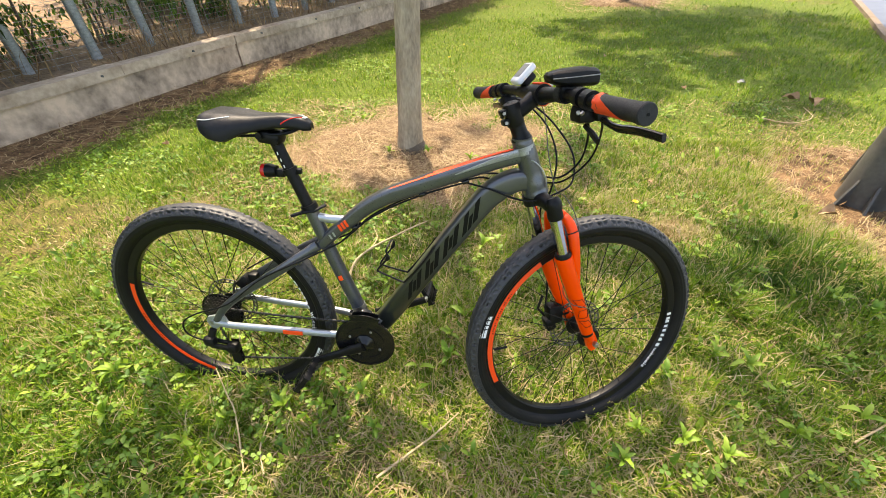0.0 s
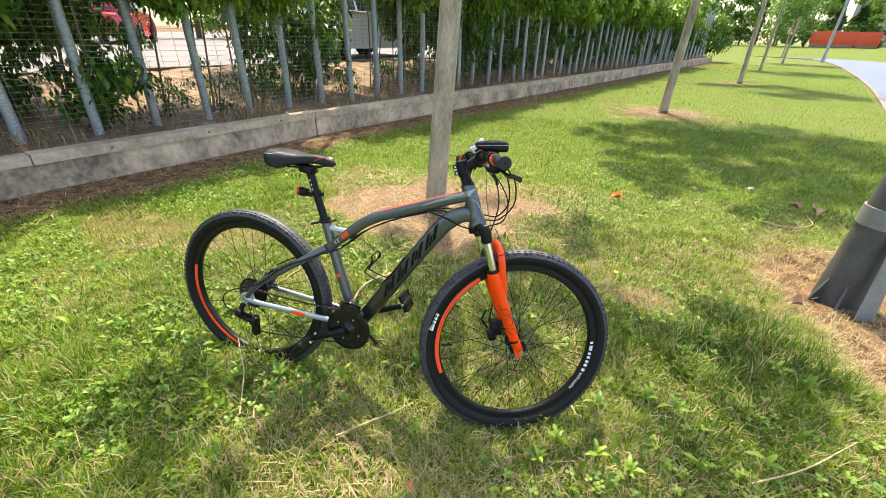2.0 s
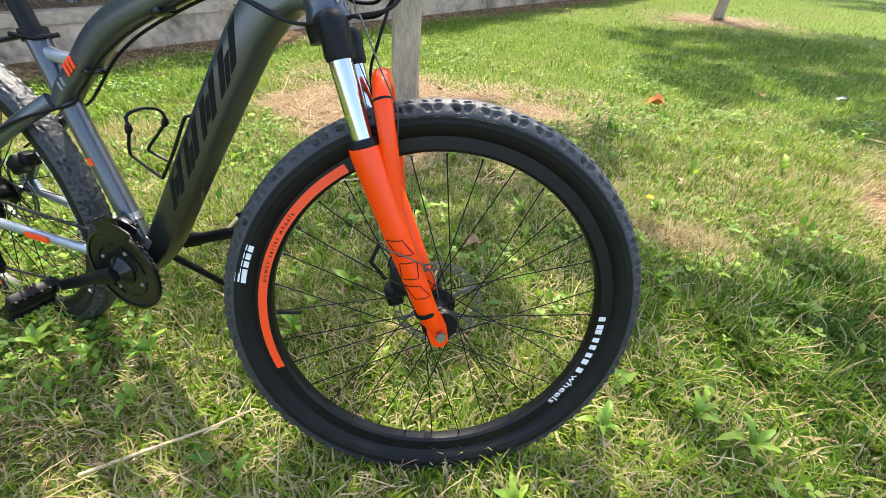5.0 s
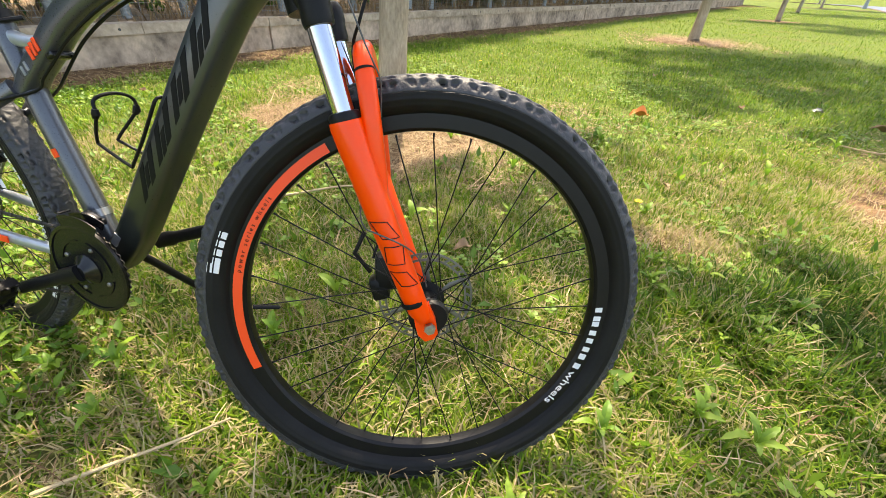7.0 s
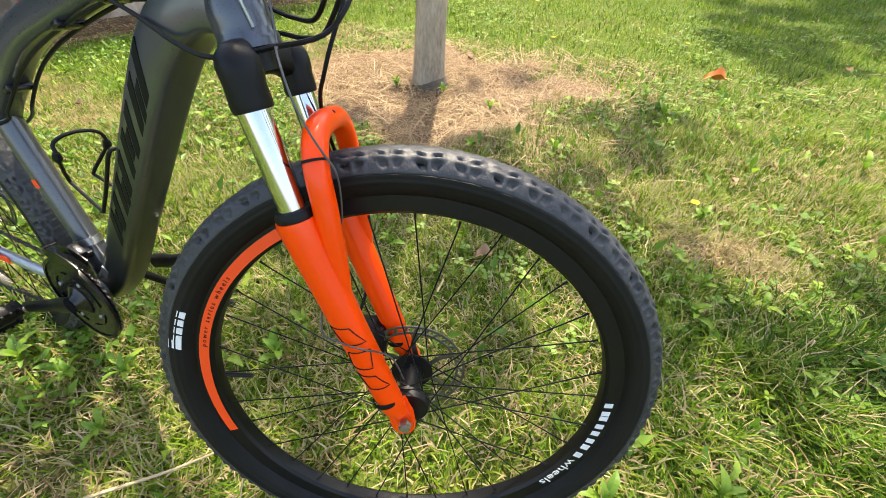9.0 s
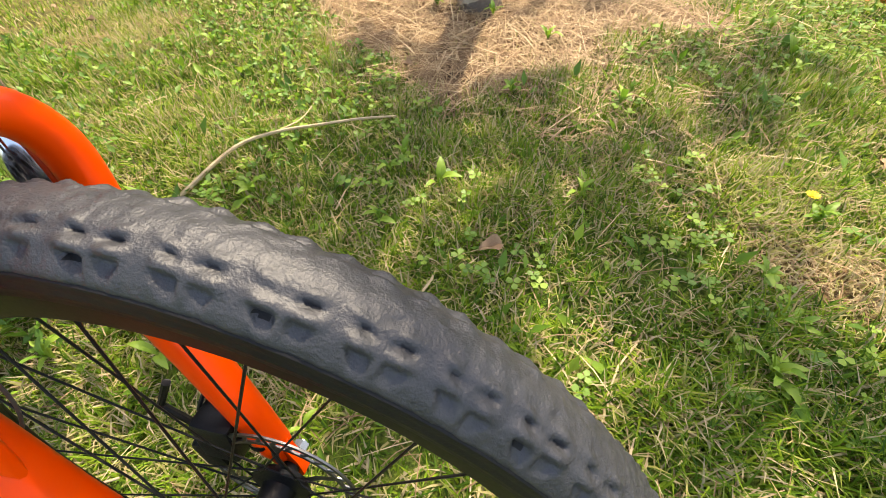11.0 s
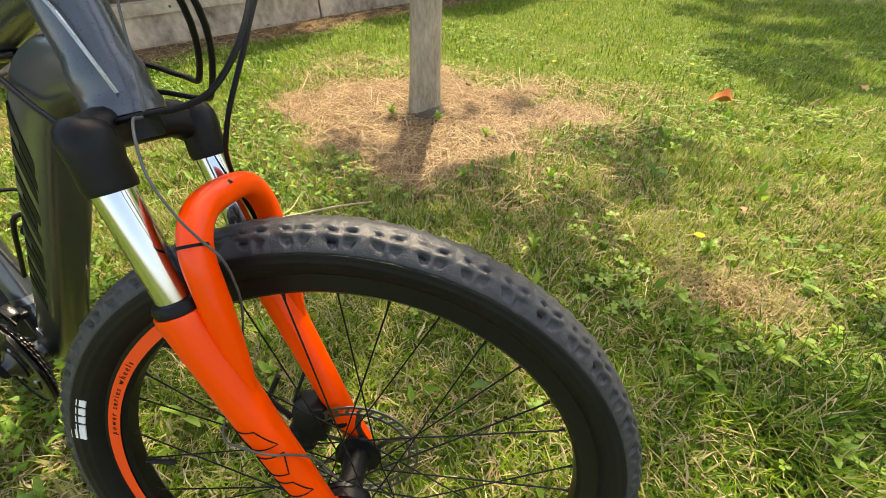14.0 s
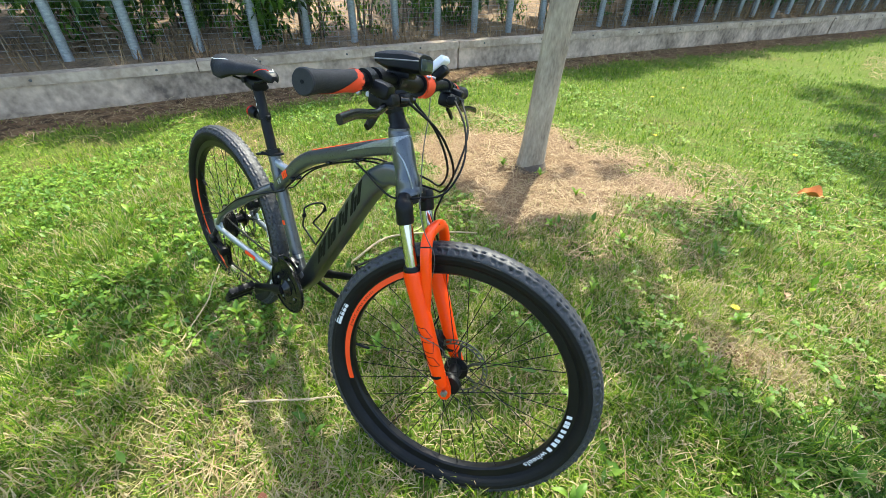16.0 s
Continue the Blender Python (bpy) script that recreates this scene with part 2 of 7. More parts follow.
def sweep(pts, r, n=10, side=None, power=2.0, caps=True):
    """A tube along pts. r: a radius, or one a point, or (across, along) pairs; side: the direction of 'across'; power > 2 squares the section."""
    P = [Vector(p) for p in pts]
    R = list(r) if isinstance(r, (list, tuple)) and len(r) == len(P) else [r] * len(P)
    V, F = [], []
    ref = Vector(side) if side else None
    for i, p in enumerate(P):
        t = (P[min(i + 1, len(P) - 1)] - P[max(i - 1, 0)]).normalized()
        if ref is None:
            ref = t.orthogonal()
        a = (ref - t * ref.dot(t)).normalized()
        if not side:
            ref = a
        b = t.cross(a)
        ra, rb = R[i] if isinstance(R[i], (tuple, list)) else (R[i], R[i])
        for k in range(n):
            w = 2 * math.pi * k / n
            c, s = math.cos(w), math.sin(w)
            e = 2 / power
            V.append(p + a * (math.copysign(abs(c) ** e, c) * ra) + b * (math.copysign(abs(s) ** e, s) * rb))
    for i in range(len(P) - 1):
        for k in range(n):
            j = (k + 1) % n
            F.append((i * n + k, i * n + j, (i + 1) * n + j, (i + 1) * n + k))
    if caps:
        F.append(tuple(range(n - 1, -1, -1)))
        F.append(tuple((len(P) - 1) * n + k for k in range(n)))
    return V, F


def lathe(profile, n=48, closed=True):
    """Points (r, y) turned about the y axis."""
    V, F, m = [], [], len(profile)
    for i in range(n):
        w = 2 * math.pi * i / n
        V += [(r * math.cos(w), y, r * math.sin(w)) for r, y in profile]
    for i in range(n):
        j = (i + 1) % n
        for k in range(m if closed else m - 1):
            l = (k + 1) % m
            F.append((i * m + k, j * m + k, j * m + l, i * m + l))
    return V, F


def block(c, s, bevel=0.003, m=None, seg=2):
    bm = bmesh.new()
    bmesh.ops.create_cube(bm, size=1, matrix=Matrix.Diagonal((*s, 1)))
    if bevel:
        bmesh.ops.bevel(bm, geom=bm.edges[:], offset=bevel, segments=seg, affect="EDGES", profile=0.5)
    m = Matrix.Translation(c) @ (m or Matrix())
    g = [tuple(m @ v.co) for v in bm.verts], [tuple(v.index for v in f.verts) for f in bm.faces]
    bm.free()
    return g


def plate(outline, t, bevel=0.0):
    """An outline of (x, z) points, t thick along y, centred on y = 0."""
    n = len(outline)
    V = [(x, -t / 2, z) for x, z in outline] + [(x, t / 2, z) for x, z in outline]
    F = [tuple(range(n)), tuple(range(2 * n - 1, n - 1, -1))] + [(i, i + n, (i + 1) % n + n, (i + 1) % n) for i in range(n)]
    return V, F


def disc(r, t, n=40, hole=0.0):
    return lathe([(hole, -t / 2), (r, -t / 2), (r, t / 2), (hole, t / 2)], n) if hole else lathe([(0.0001, -t / 2), (r - t * 0.3, -t / 2), (r, -t * 0.2), (r, t * 0.2), (r - t * 0.3, t / 2), (0.0001, t / 2)], n, False)


def mesh(name, g, material, sharp=35):
    me = bpy.data.meshes.new(name)
    me.from_pydata([tuple(p) for p in g[0]], [], g[1])
    me.polygons.foreach_set("use_smooth", [True] * len(me.polygons))
    me.set_sharp_from_angle(angle=radians(sharp))
    me.materials.append(material)
    return me


def part(name, g, material, parent, label="", m=None):
    """One mesh object under a thing or a part; m: its place in the parent's space."""
    ob = new(name, g if isinstance(g, bpy.types.Mesh) else mesh(name, g, material))
    ob.parent = parent
    if m is not None:
        ob.matrix_basis = m
    return tagged(ob, label)


def thing(name, label, category, m=None, group="", kind=""):
    ob = new(name)
    ob.empty_display_size = 0.1
    if m is not None:
        ob.matrix_basis = m
    return tagged(ob, label, category, group, kind)


def solid(name, g, material, label, category, m=None, group="", kind=""):
    ob = new(name, mesh(name, g, material))
    if m is not None:
        ob.matrix_basis = m
    return tagged(ob, label, category, group, kind)


def words(body, size, depth=0.0002):
    """The built-in font as a flat mesh in x (along) and z (up), centred."""
    cu = bpy.data.curves.new("words", "FONT")
    cu.body, cu.size, cu.align_x, cu.align_y, cu.extrude, cu.resolution_u = body, size, "CENTER", "CENTER", depth, 2
    ob = new("words", cu)
    bpy.context.view_layer.update()
    me = bpy.data.meshes.new_from_object(ob.evaluated_get(bpy.context.evaluated_depsgraph_get()))
    g = [(v.co.x, -v.co.z, v.co.y) for v in me.vertices], [tuple(p.vertices) for p in me.polygons]
    bpy.data.objects.remove(ob)
    bpy.data.curves.remove(cu)
    bpy.data.meshes.remove(me)
    return g


def leaves_mesh(name, pos, ang, size, tint, material, width=0.42, fold=0.15, droop=0.5):
    """Many pointed leaves, each a folded pair of quads' worth of triangles, with a tint of its own."""
    n = len(pos)
    rng = np.random.default_rng(n + len(name))
    d = np.c_[np.cos(ang) * np.cos(droop), np.sin(ang) * np.cos(droop), -np.sin(droop)] if np.ndim(droop) else np.c_[np.cos(ang) * math.cos(droop), np.sin(ang) * math.cos(droop), np.full(n, -math.sin(droop))]
    s = np.c_[-np.sin(ang), np.cos(ang), rng.normal(0, 0.45, n)]
    s /= np.linalg.norm(s, axis=1)[:, None]
    u = np.cross(d, s)
    L = size[:, None]
    V = np.stack([pos, pos + d * L * 0.45 + s * L * width * 0.5 + u * L * fold, pos + d * L, pos + d * L * 0.45 - s * L * width * 0.5 + u * L * fold], 1).reshape(-1, 3)
    base = np.arange(n)[:, None] * 4
    T = np.concatenate([base + [0, 1, 2], base + [0, 2, 3]], 1).reshape(-1, 3)
    return tri_mesh(name, V, T, np.repeat(tint, 4), material)


def tri_mesh(name, V, T, tint, material):
    me = bpy.data.meshes.new(name)
    me.vertices.add(len(V))
    me.vertices.foreach_set("co", np.asarray(V, np.float32).ravel())
    me.loops.add(len(T) * 3)
    me.loops.foreach_set("vertex_index", np.asarray(T, np.int32).ravel())
    me.polygons.add(len(T))
    me.polygons.foreach_set("loop_start", np.arange(len(T), dtype=np.int32) * 3)
    at = me.attributes.new("tint", "FLOAT", "POINT")
    at.data.foreach_set("value", np.asarray(tint, np.float32))
    me.update(calc_edges=True)
    me.materials.append(material)
    return me


def wobble(x, y, seed=0.0):
    """Smooth noise over the plan, about -1 to 1, for arrays."""
    return (np.sin(x * 1.7 + 2.1 * seed + 1.3 * np.sin(y * 1.1 + seed)) + np.sin(y * 2.3 - seed * 1.7 + 1.7 * np.sin(x * 0.9 + 0.5)) + 0.6 * np.sin((x + y) * 3.7 + seed * 3.1) + 0.5 * np.sin((x - 1.4 * y) * 5.9 + seed)) / 2.6


# ---- plan ----
J1, J2 = Vector((-2.62, 4.90)), Vector((0.98, 12.86))       # open joints in the wall's front face
U1, U2 = Vector((0.36, 0.933)), Vector((0.4160, 0.9094))    # the wall's two straight runs
N1, N2 = Vector((-0.933, 0.36)), Vector((-0.9094, 0.4160))  # away from the lawn
WALL_A, WALL_E = J1 - U1 * 11.0, J1 + U2 * 34.0
WALL_H, BED_Z, LOT_Z = 0.325, 0.30, 0.75


def along(s, back=0.0):
    """The plan point s metres along the wall from its first joint, back metres behind its front face."""
    u, n = (U1, N1) if s < 0 else (U2, N2)
    p = J1 + u * s + n * back
    return p.x, p.y


def wall_dist(x, y):
    """Metres in front of the wall (behind it: minus), for arrays."""
    a = (x - J1.x) * U1.x + (y - J1.y) * U1.y
    d1 = -((x - J1.x) * N1.x + (y - J1.y) * N1.y)
    d2 = -((x - J1.x) * N2.x + (y - J1.y) * N2.y)
    return np.where(a < 0, d1, d2)


def path_dist(x, y):
    """Metres to the lawn side of the path's edge."""
    return (4.92 - x) * 0.892 + (y - 5.42) * 0.452


TREES = [(-0.29, 2.735, 0.079, 6.4), (2.79, 9.1, 0.078, 6.6), (7.1, 17.6, 0.070, 6.6), (11.3, 27.0, 0.070, 6.6), (16.9, 37.9, 0.070, 6.4), (24.0, 55.0, 0.075, 6.4)]
POLE = (2.317, 2.149)


def step(a, b, v):
    t = np.clip((v - a) / (b - a), 0, 1)
    return t * t * (3 - 2 * t)


def gz(x, y):
    """Height of the lawn."""
    return -0.03 * x * np.exp(-(x * x + (y - 0.8) ** 2) / 3.0) + 0.007 * wobble(x, y, 2.0) - 0.004 + 0.95 * step(64, 84, np.hypot(x, y))


def dryness(x, y):
    """0 for green lawn, 1 for straw and bare soil."""
    d = 0.24 + 0.26 * wobble(x * 1.3, y * 1.3, 4.0) * (np.hypot(x, y) < 60)
    for k, (tx, ty, r, h) in enumerate(TREES):
        q = np.hypot((x - tx) * 0.92, (y - ty) * 1.25) + 0.2 * wobble(x * 2.2, y * 2.2, k) + 0.12 * wobble(x * 6.1, y * 5.7, k + 2)
        d = np.maximum(d, step(1.0 if k == 0 else 0.85, 0.58, q))
    q = np.hypot(x - POLE[0] - 0.05, (y - POLE[1] + 0.1) * 0.8) + 0.2 * wobble(x * 2, y * 2, 7)
    d = np.maximum(d, step(0.95, 0.3, q) * 0.95)
    w = wall_dist(x, y) + 0.12 * wobble(x * 2, y * 2, 9) + np.maximum(0, y - 35.0)
    d = np.maximum(d, step(0.95, 0.3, w))
    q = np.hypot((x - 2.32) / 0.52, (y - 1.5) / 0.95) + 0.22 * wobble(x * 2.4, y * 2.4, 6)
    d = np.maximum(d, 0.88 * step(1.05, 0.5, q))
    q = np.hypot((x - 0.25) / 1.3, (y - 0.35) / 0.55)
    d = np.maximum(d, 0.5 * step(1.05, 0.3, q + 0.3 * wobble(x * 3, y * 3, 3)))
    q = np.hypot((x + 2.1) / 1.1, (y - 1.75) / 0.6)
    d = np.maximum(d, 0.58 * step(1.0, 0.4, q + 0.35 * wobble(x * 3, y * 3, 8)))
    q = np.hypot((x - 1.15) / 0.42, (y - 1.80) / 0.2)
    d = np.maximum(d, 0.7 * step(1.0, 0.3, q + 0.3 * wobble(x * 3, y * 3, 5)))
    return np.clip(d, 0, 1)


# ---- ground ----
def ground_material():
    m = bpy.data.materials.new("lawn_soil")
    m.use_nodes = True
    nt = m.node_tree
    b = nt.nodes["Principled BSDF"]
    b.inputs["Roughness"].default_value, b.inputs["Specular IOR Level"].default_value = 0.95, 0.15
    at, co = nt.nodes.new("ShaderNodeAttribute"), nt.nodes.new("ShaderNodeTexCoord")
    at.attribute_name = "tint"
    n1, n2 = nt.nodes.new("ShaderNodeTexNoise"), nt.nodes.new("ShaderNodeTexNoise")
    n1.inputs["Scale"].default_value, n2.inputs["Scale"].default_value = 3.0, 90.0
    n1.inputs["Detail"].default_value, n2.inputs["Detail"].default_value = 6, 6
    g = nt.nodes.new("ShaderNodeValToRGB")
    for e, (p, c) in zip(g.color_ramp.elements, [(0.3, (0.035, 0.055, 0.010, 1)), (0.7, (0.15, 0.20, 0.030, 1))]):
        e.position, e.color = p, c
    d = nt.nodes.new("ShaderNodeValToRGB")
    for e, (p, c) in zip(d.color_ramp.elements, [(0.38, (0.040, 0.023, 0.013, 1)), (0.64, (0.26, 0.16, 0.085, 1))]):
        e.position, e.color = p, c
    mr = nt.nodes.new("ShaderNodeMapRange")
    mr.inputs[1].default_value, mr.inputs[2].default_value = 0.35, 0.75
    mix, bp = nt.nodes.new("ShaderNodeMix"), nt.nodes.new("ShaderNodeBump")
    mix.data_type = "RGBA"
    bp.inputs["Distance"].default_value = 0.012
    L = nt.links.new
    for n in (n1, n2):
        L(co.outputs["Object"], n.inputs["Vector"])
    L(n2.outputs["Fac"], g.inputs[0])
    mid, half = nt.nodes.new("ShaderNodeTexNoise"), nt.nodes.new("ShaderNodeMix")
    mid.inputs["Scale"].default_value, mid.inputs["Detail"].default_value = 9.0, 5
    half.inputs[0].default_value = 0.55
    L(co.outputs["Object"], mid.inputs["Vector"])
    L(n2.outputs["Fac"], half.inputs[2])
    L(mid.outputs["Fac"], half.inputs[3])
    L(half.outputs[0], d.inputs[0])
    L(at.outputs["Fac"], mr.inputs[0])
    L(mr.outputs[0], mix.inputs[0])
    L(g.outputs[0], mix.inputs[6])
    L(d.outputs[0], mix.inputs[7])
    L(mix.outputs[2], b.inputs["Base Color"])
    L(n2.outputs["Fac"], bp.inputs["Height"])
    L(bp.outputs[0], b.inputs["Normal"])
    return m


SOIL = ground_material()


def grid_mesh(name, xs, ys, height, tint, material):
    X, Y = np.meshgrid(xs, ys)
    x, y = X.ravel(), Y.ravel()
    n = len(xs)
    i = (np.arange(len(ys) - 1)[:, None] * n + np.arange(n - 1)).ravel()
    T = np.concatenate([np.c_[i, i + 1, i + n + 1], np.c_[i, i + n + 1, i + n]])
    me = tri_mesh(name, np.c_[x, y, height(x, y)], T, tint(x, y), material)
    me.polygons.foreach_set("use_smooth", [True] * len(me.polygons))
    return me


near = np.arange(-6, 8.01, 0.08)
xs = np.concatenate([[-400, -150, -60, -25, -14, -9], near, [10, 13, 17, 22, 30, 45, 80, 180, 400]])
ys = np.concatenate([[-400, -150, -50, -20, -10], np.arange(-6, 12.01, 0.08), np.arange(12.5, 40, 0.5), [45, 55, 70, 100, 180, 400, 900]])
ground = new("ground", grid_mesh("ground", xs, ys, gz, dryness, SOIL))
tagged(ground, "mown green lawn with dry straw patches", "lawn", kind="structure")


def strip(name, line, width, z0, z1, material, label, category):
    """A slab along a line of plan points, reaching width to its right."""
    V, F, n = [], [], len(line)
    for i, p in enumerate(line):
        a, b = Vector(line[max(i - 1, 0)]), Vector(line[min(i + 1, n - 1)])
        t = (b - a).normalized()
        r = Vector((t.y, -t.x))
        q = Vector(p) + r * width
        V += [(p[0], p[1], z0), (p[0], p[1], z1), (q.x, q.y, z1), (q.x, q.y, z0)]
    for i in range(n - 1):
        for k in range(3):
            F.append((4 * i + k, 4 * i + k + 1, 4 * i + k + 5, 4 * i + k + 4))
    F += [(0, 1, 2, 3), (4 * n - 1, 4 * n - 2, 4 * n - 3, 4 * n - 4)]
    return solid(name, (V, F), material, label, category, kind="structure")


path_line = [(p[0], p[1]) for p in [tuple(q) for q in smooth_path([(x, y, 0) for x, y in [(0.9, -4.0), (3.0, 1.0), (4.92, 5.42), (6.2, 7.9), (11.6, 18.4), (17.4, 31.0), (22.2, 42.6), (24.0, 51.0), (17, 58.5), (-8, 64.0)]], 5)]]
strip("path", path_line, 5.5, -0.05, 0.025, M["asphalt"], "pale blue-grey paved footpath beside the lawn", "path")
strip("kerb", [(p[0] - 0.09, p[1] + 0.045) for p in path_line], 0.08, -0.05, 0.045, M["kerb"], "low worn concrete kerb along the path", "kerb")

# the planted bank behind the wall, and the parking beyond it
bank = [(0.12, WALL_H - 0.03), (0.34, WALL_H), (0.9, WALL_H + 0.03), (1.8, 0.56), (2.65, LOT_Z - 0.02), (3.2, LOT_Z - 0.03)]
V, F, S = [], [], [-11 + 0.25 * k for k in range(181)]
for s in S:
    for b, z in bank:
        x, y = along(s, b)
        V.append((x, y, z + 0.02 * math.sin(s * 3.1 + b * 5) + 0.015 * math.sin(s * 7.7 - b * 3)))
m = len(bank)
F = [(i * m + k, i * m + k + 1, (i + 1) * m + k + 1, (i + 1) * m + k) for i in range(len(S) - 1) for k in range(m - 1)]
EARTH = mat("dry_bank_soil", (0.30, 0.20, 0.115), 0.95, 0, (0.10, 0.066, 0.038), 4, 1.0, 0.02, 25)
solid("planting_bank", (V, F), EARTH, "dry bare soil bank behind the fence", "soil bank", kind="structure")
lot = [along(s, b) for s, b in ((-14, 2.7), (0, 2.7), (34, 2.7), (40, 50), (-40, 50))]
solid("parking_ground", ([(x, y, LOT_Z) for x, y in lot] + [(x, y, 0) for x, y in lot], [(0, 1, 2, 3, 4), (0, 5, 6, 1), (1, 6, 7, 2)]), M["paving"], "pale sunlit paving of a parking lot", "paving", kind="structure")

# ---- the low wall ----
wall = thing("retaining_wall", "low weathered concrete retaining wall with pale coping", "wall", kind="structure")


def run(s0, s1, b0, b1, z0, z1):
    p = [along(s0 + 1e-4, b0), along(s1 - 1e-4, b0), along(s1 - 1e-4, b1), along(s0 + 1e-4, b1)]
    ins = 0.006
    V = [(x, y, z0) for x, y in p] + [(x, y, z1 - ins) for x, y in p]
    c = Vector((sum(x for x, y in p) / 4, sum(y for x, y in p) / 4))
    for x, y in p:
        v = c - Vector((x, y))
        v = v.normalized() * ins
        V.append((x + v.x, y + v.y, z1))
    F = [(0, 1, 5, 4), (1, 2, 6, 5), (2, 3, 7, 6), (3, 0, 4, 7), (4, 5, 9, 8), (5, 6, 10, 9), (6, 7, 11, 10), (7, 4, 8, 11), (8, 9, 10, 11)]
    return V, F


S2 = (J2 - J1).length
for s0, s1 in ((-11, -5.6), (-5.6, -0.012), (0.012, S2 - 0.03), (S2 + 0.03, 17.0), (17.02, 25.5), (25.52, 34)):
    part("wall_panel", run(s0, s1, 0.0, 0.13, -0.3, WALL_H - 0.085), M["concrete"], wall)
edges = [-11, -8.9, -6.9, -4.85, -3.0, -1.3, 0.0, 1.9, 3.8, 5.7, S2, 10.3, 12.3, 14.3, 17.0, 19.5, 22, 25.5, 28.5, 31.5, 34]
for k, (s0, s1) in enumerate(zip(edges, edges[1:])):
    part("coping", run(s0 + 0.004, s1 - (0.004 if s1 != S2 else 0.05), -0.018 + 0.006 * math.sin(k * 2.7), 0.15, WALL_H - 0.085, WALL_H + 0.004 * math.sin(k * 1.9)), M["cap"], wall)

for k in range(30):
    x, y = along(-8 + k * 0.93, -0.02)
    part("bolt", sweep([(x, y, WALL_H - 0.04), (x + 0.012, y - 0.005, WALL_H - 0.04)], 0.011, 8), M["pole"], wall, "dark rusty bolt end")

# ---- the fence on the wall ----
fence = thing("fence", "galvanised round-post fence with wire mesh on the wall", "fence")
post_mesh = mesh("post", join(sweep([(0, 0, 0), (0, 0, 3.1)], 0.044, 14), sweep([(0, 0, 3.1), (0, 0, 3.115), (0, 0, 3.125)], [0.047, 0.044, 0.016], 14)), M["zinc"])
POSTS = []
s, k = -9.755, 0
while s < 33:
    back = 0.46 + 0.03 * math.sin(k * 3.3)
    x, y = along(s, back)
    POSTS.append((s, back))
    part("post", post_mesh, None, fence, m=pose(x, y, BED_Z - 0.12, 0.8 * math.sin(k * 2.1), 0.8 * math.sin(k * 1.3), 40 * k))
    s += 0.5687 + 0.012 * math.sin(k * 1.7)
    k += 1


def wire_panel(s0, s1):
    gs = []
    z = 0.36
    while z < 2.5:
        n = max(2, int((s1 - s0) / 0.7))
        pts = []
        for i in range(n + 1):
            q = s0 + (s1 - s0) * i / n
            x, y = along(q, 0.375)
            pts.append((x, y, z + 0.006 * math.sin(q * 5 + z * 9)))
        gs.append(sweep(pts, 0.0017, 4))
        z += 0.052
    q = s0
    while q < s1:
        x, y = along(q, 0.378)
        gs.append(sweep([(x, y, 0.3), (x, y, 2.5)], 0.0017, 4))
        q += 0.16
    return join(*gs)


q = -10.0
while q < 26:
    tagged(part("wire_panel", wire_panel(q, min(q + 3.0, 26) - 0.02 if q != -1.0 else 0.0 - 0.01), M["wire"], fence), kind="stuff")
    q += 3.0 if q != -1.0 else 1.0


# ---- trees and shrubs ----
def crown_points(rng, n, c, r, lumps, hollow=0.35, lump=(0.24, 0.42)):
    """Points of a crown made of uneven lumps with gaps between them."""
    out = []
    for k in range(lumps):
        w, e = rng.uniform(0, 2 * math.pi), rng.uniform(-0.95, 1.0)
        f = rng.uniform(0.45, 0.95)
        p = np.array([c[0] + r[0] * f * math.cos(w) * math.sqrt(1 - min(1, abs(e)) ** 2 * 0.8), c[1] + r[0] * f * math.sin(w) * math.sqrt(1 - min(1, abs(e)) ** 2 * 0.8), c[2] + r[1] * e * 0.85])
        q = rng.normal(size=(n // lumps, 3))
        q *= (rng.uniform(hollow, 1, len(q)) / np.linalg.norm(q, axis=1))[:, None]
        out.append(p + q * np.array([1, 1, 0.75]) * r[0] * rng.uniform(*lump))
    return np.concatenate(out)


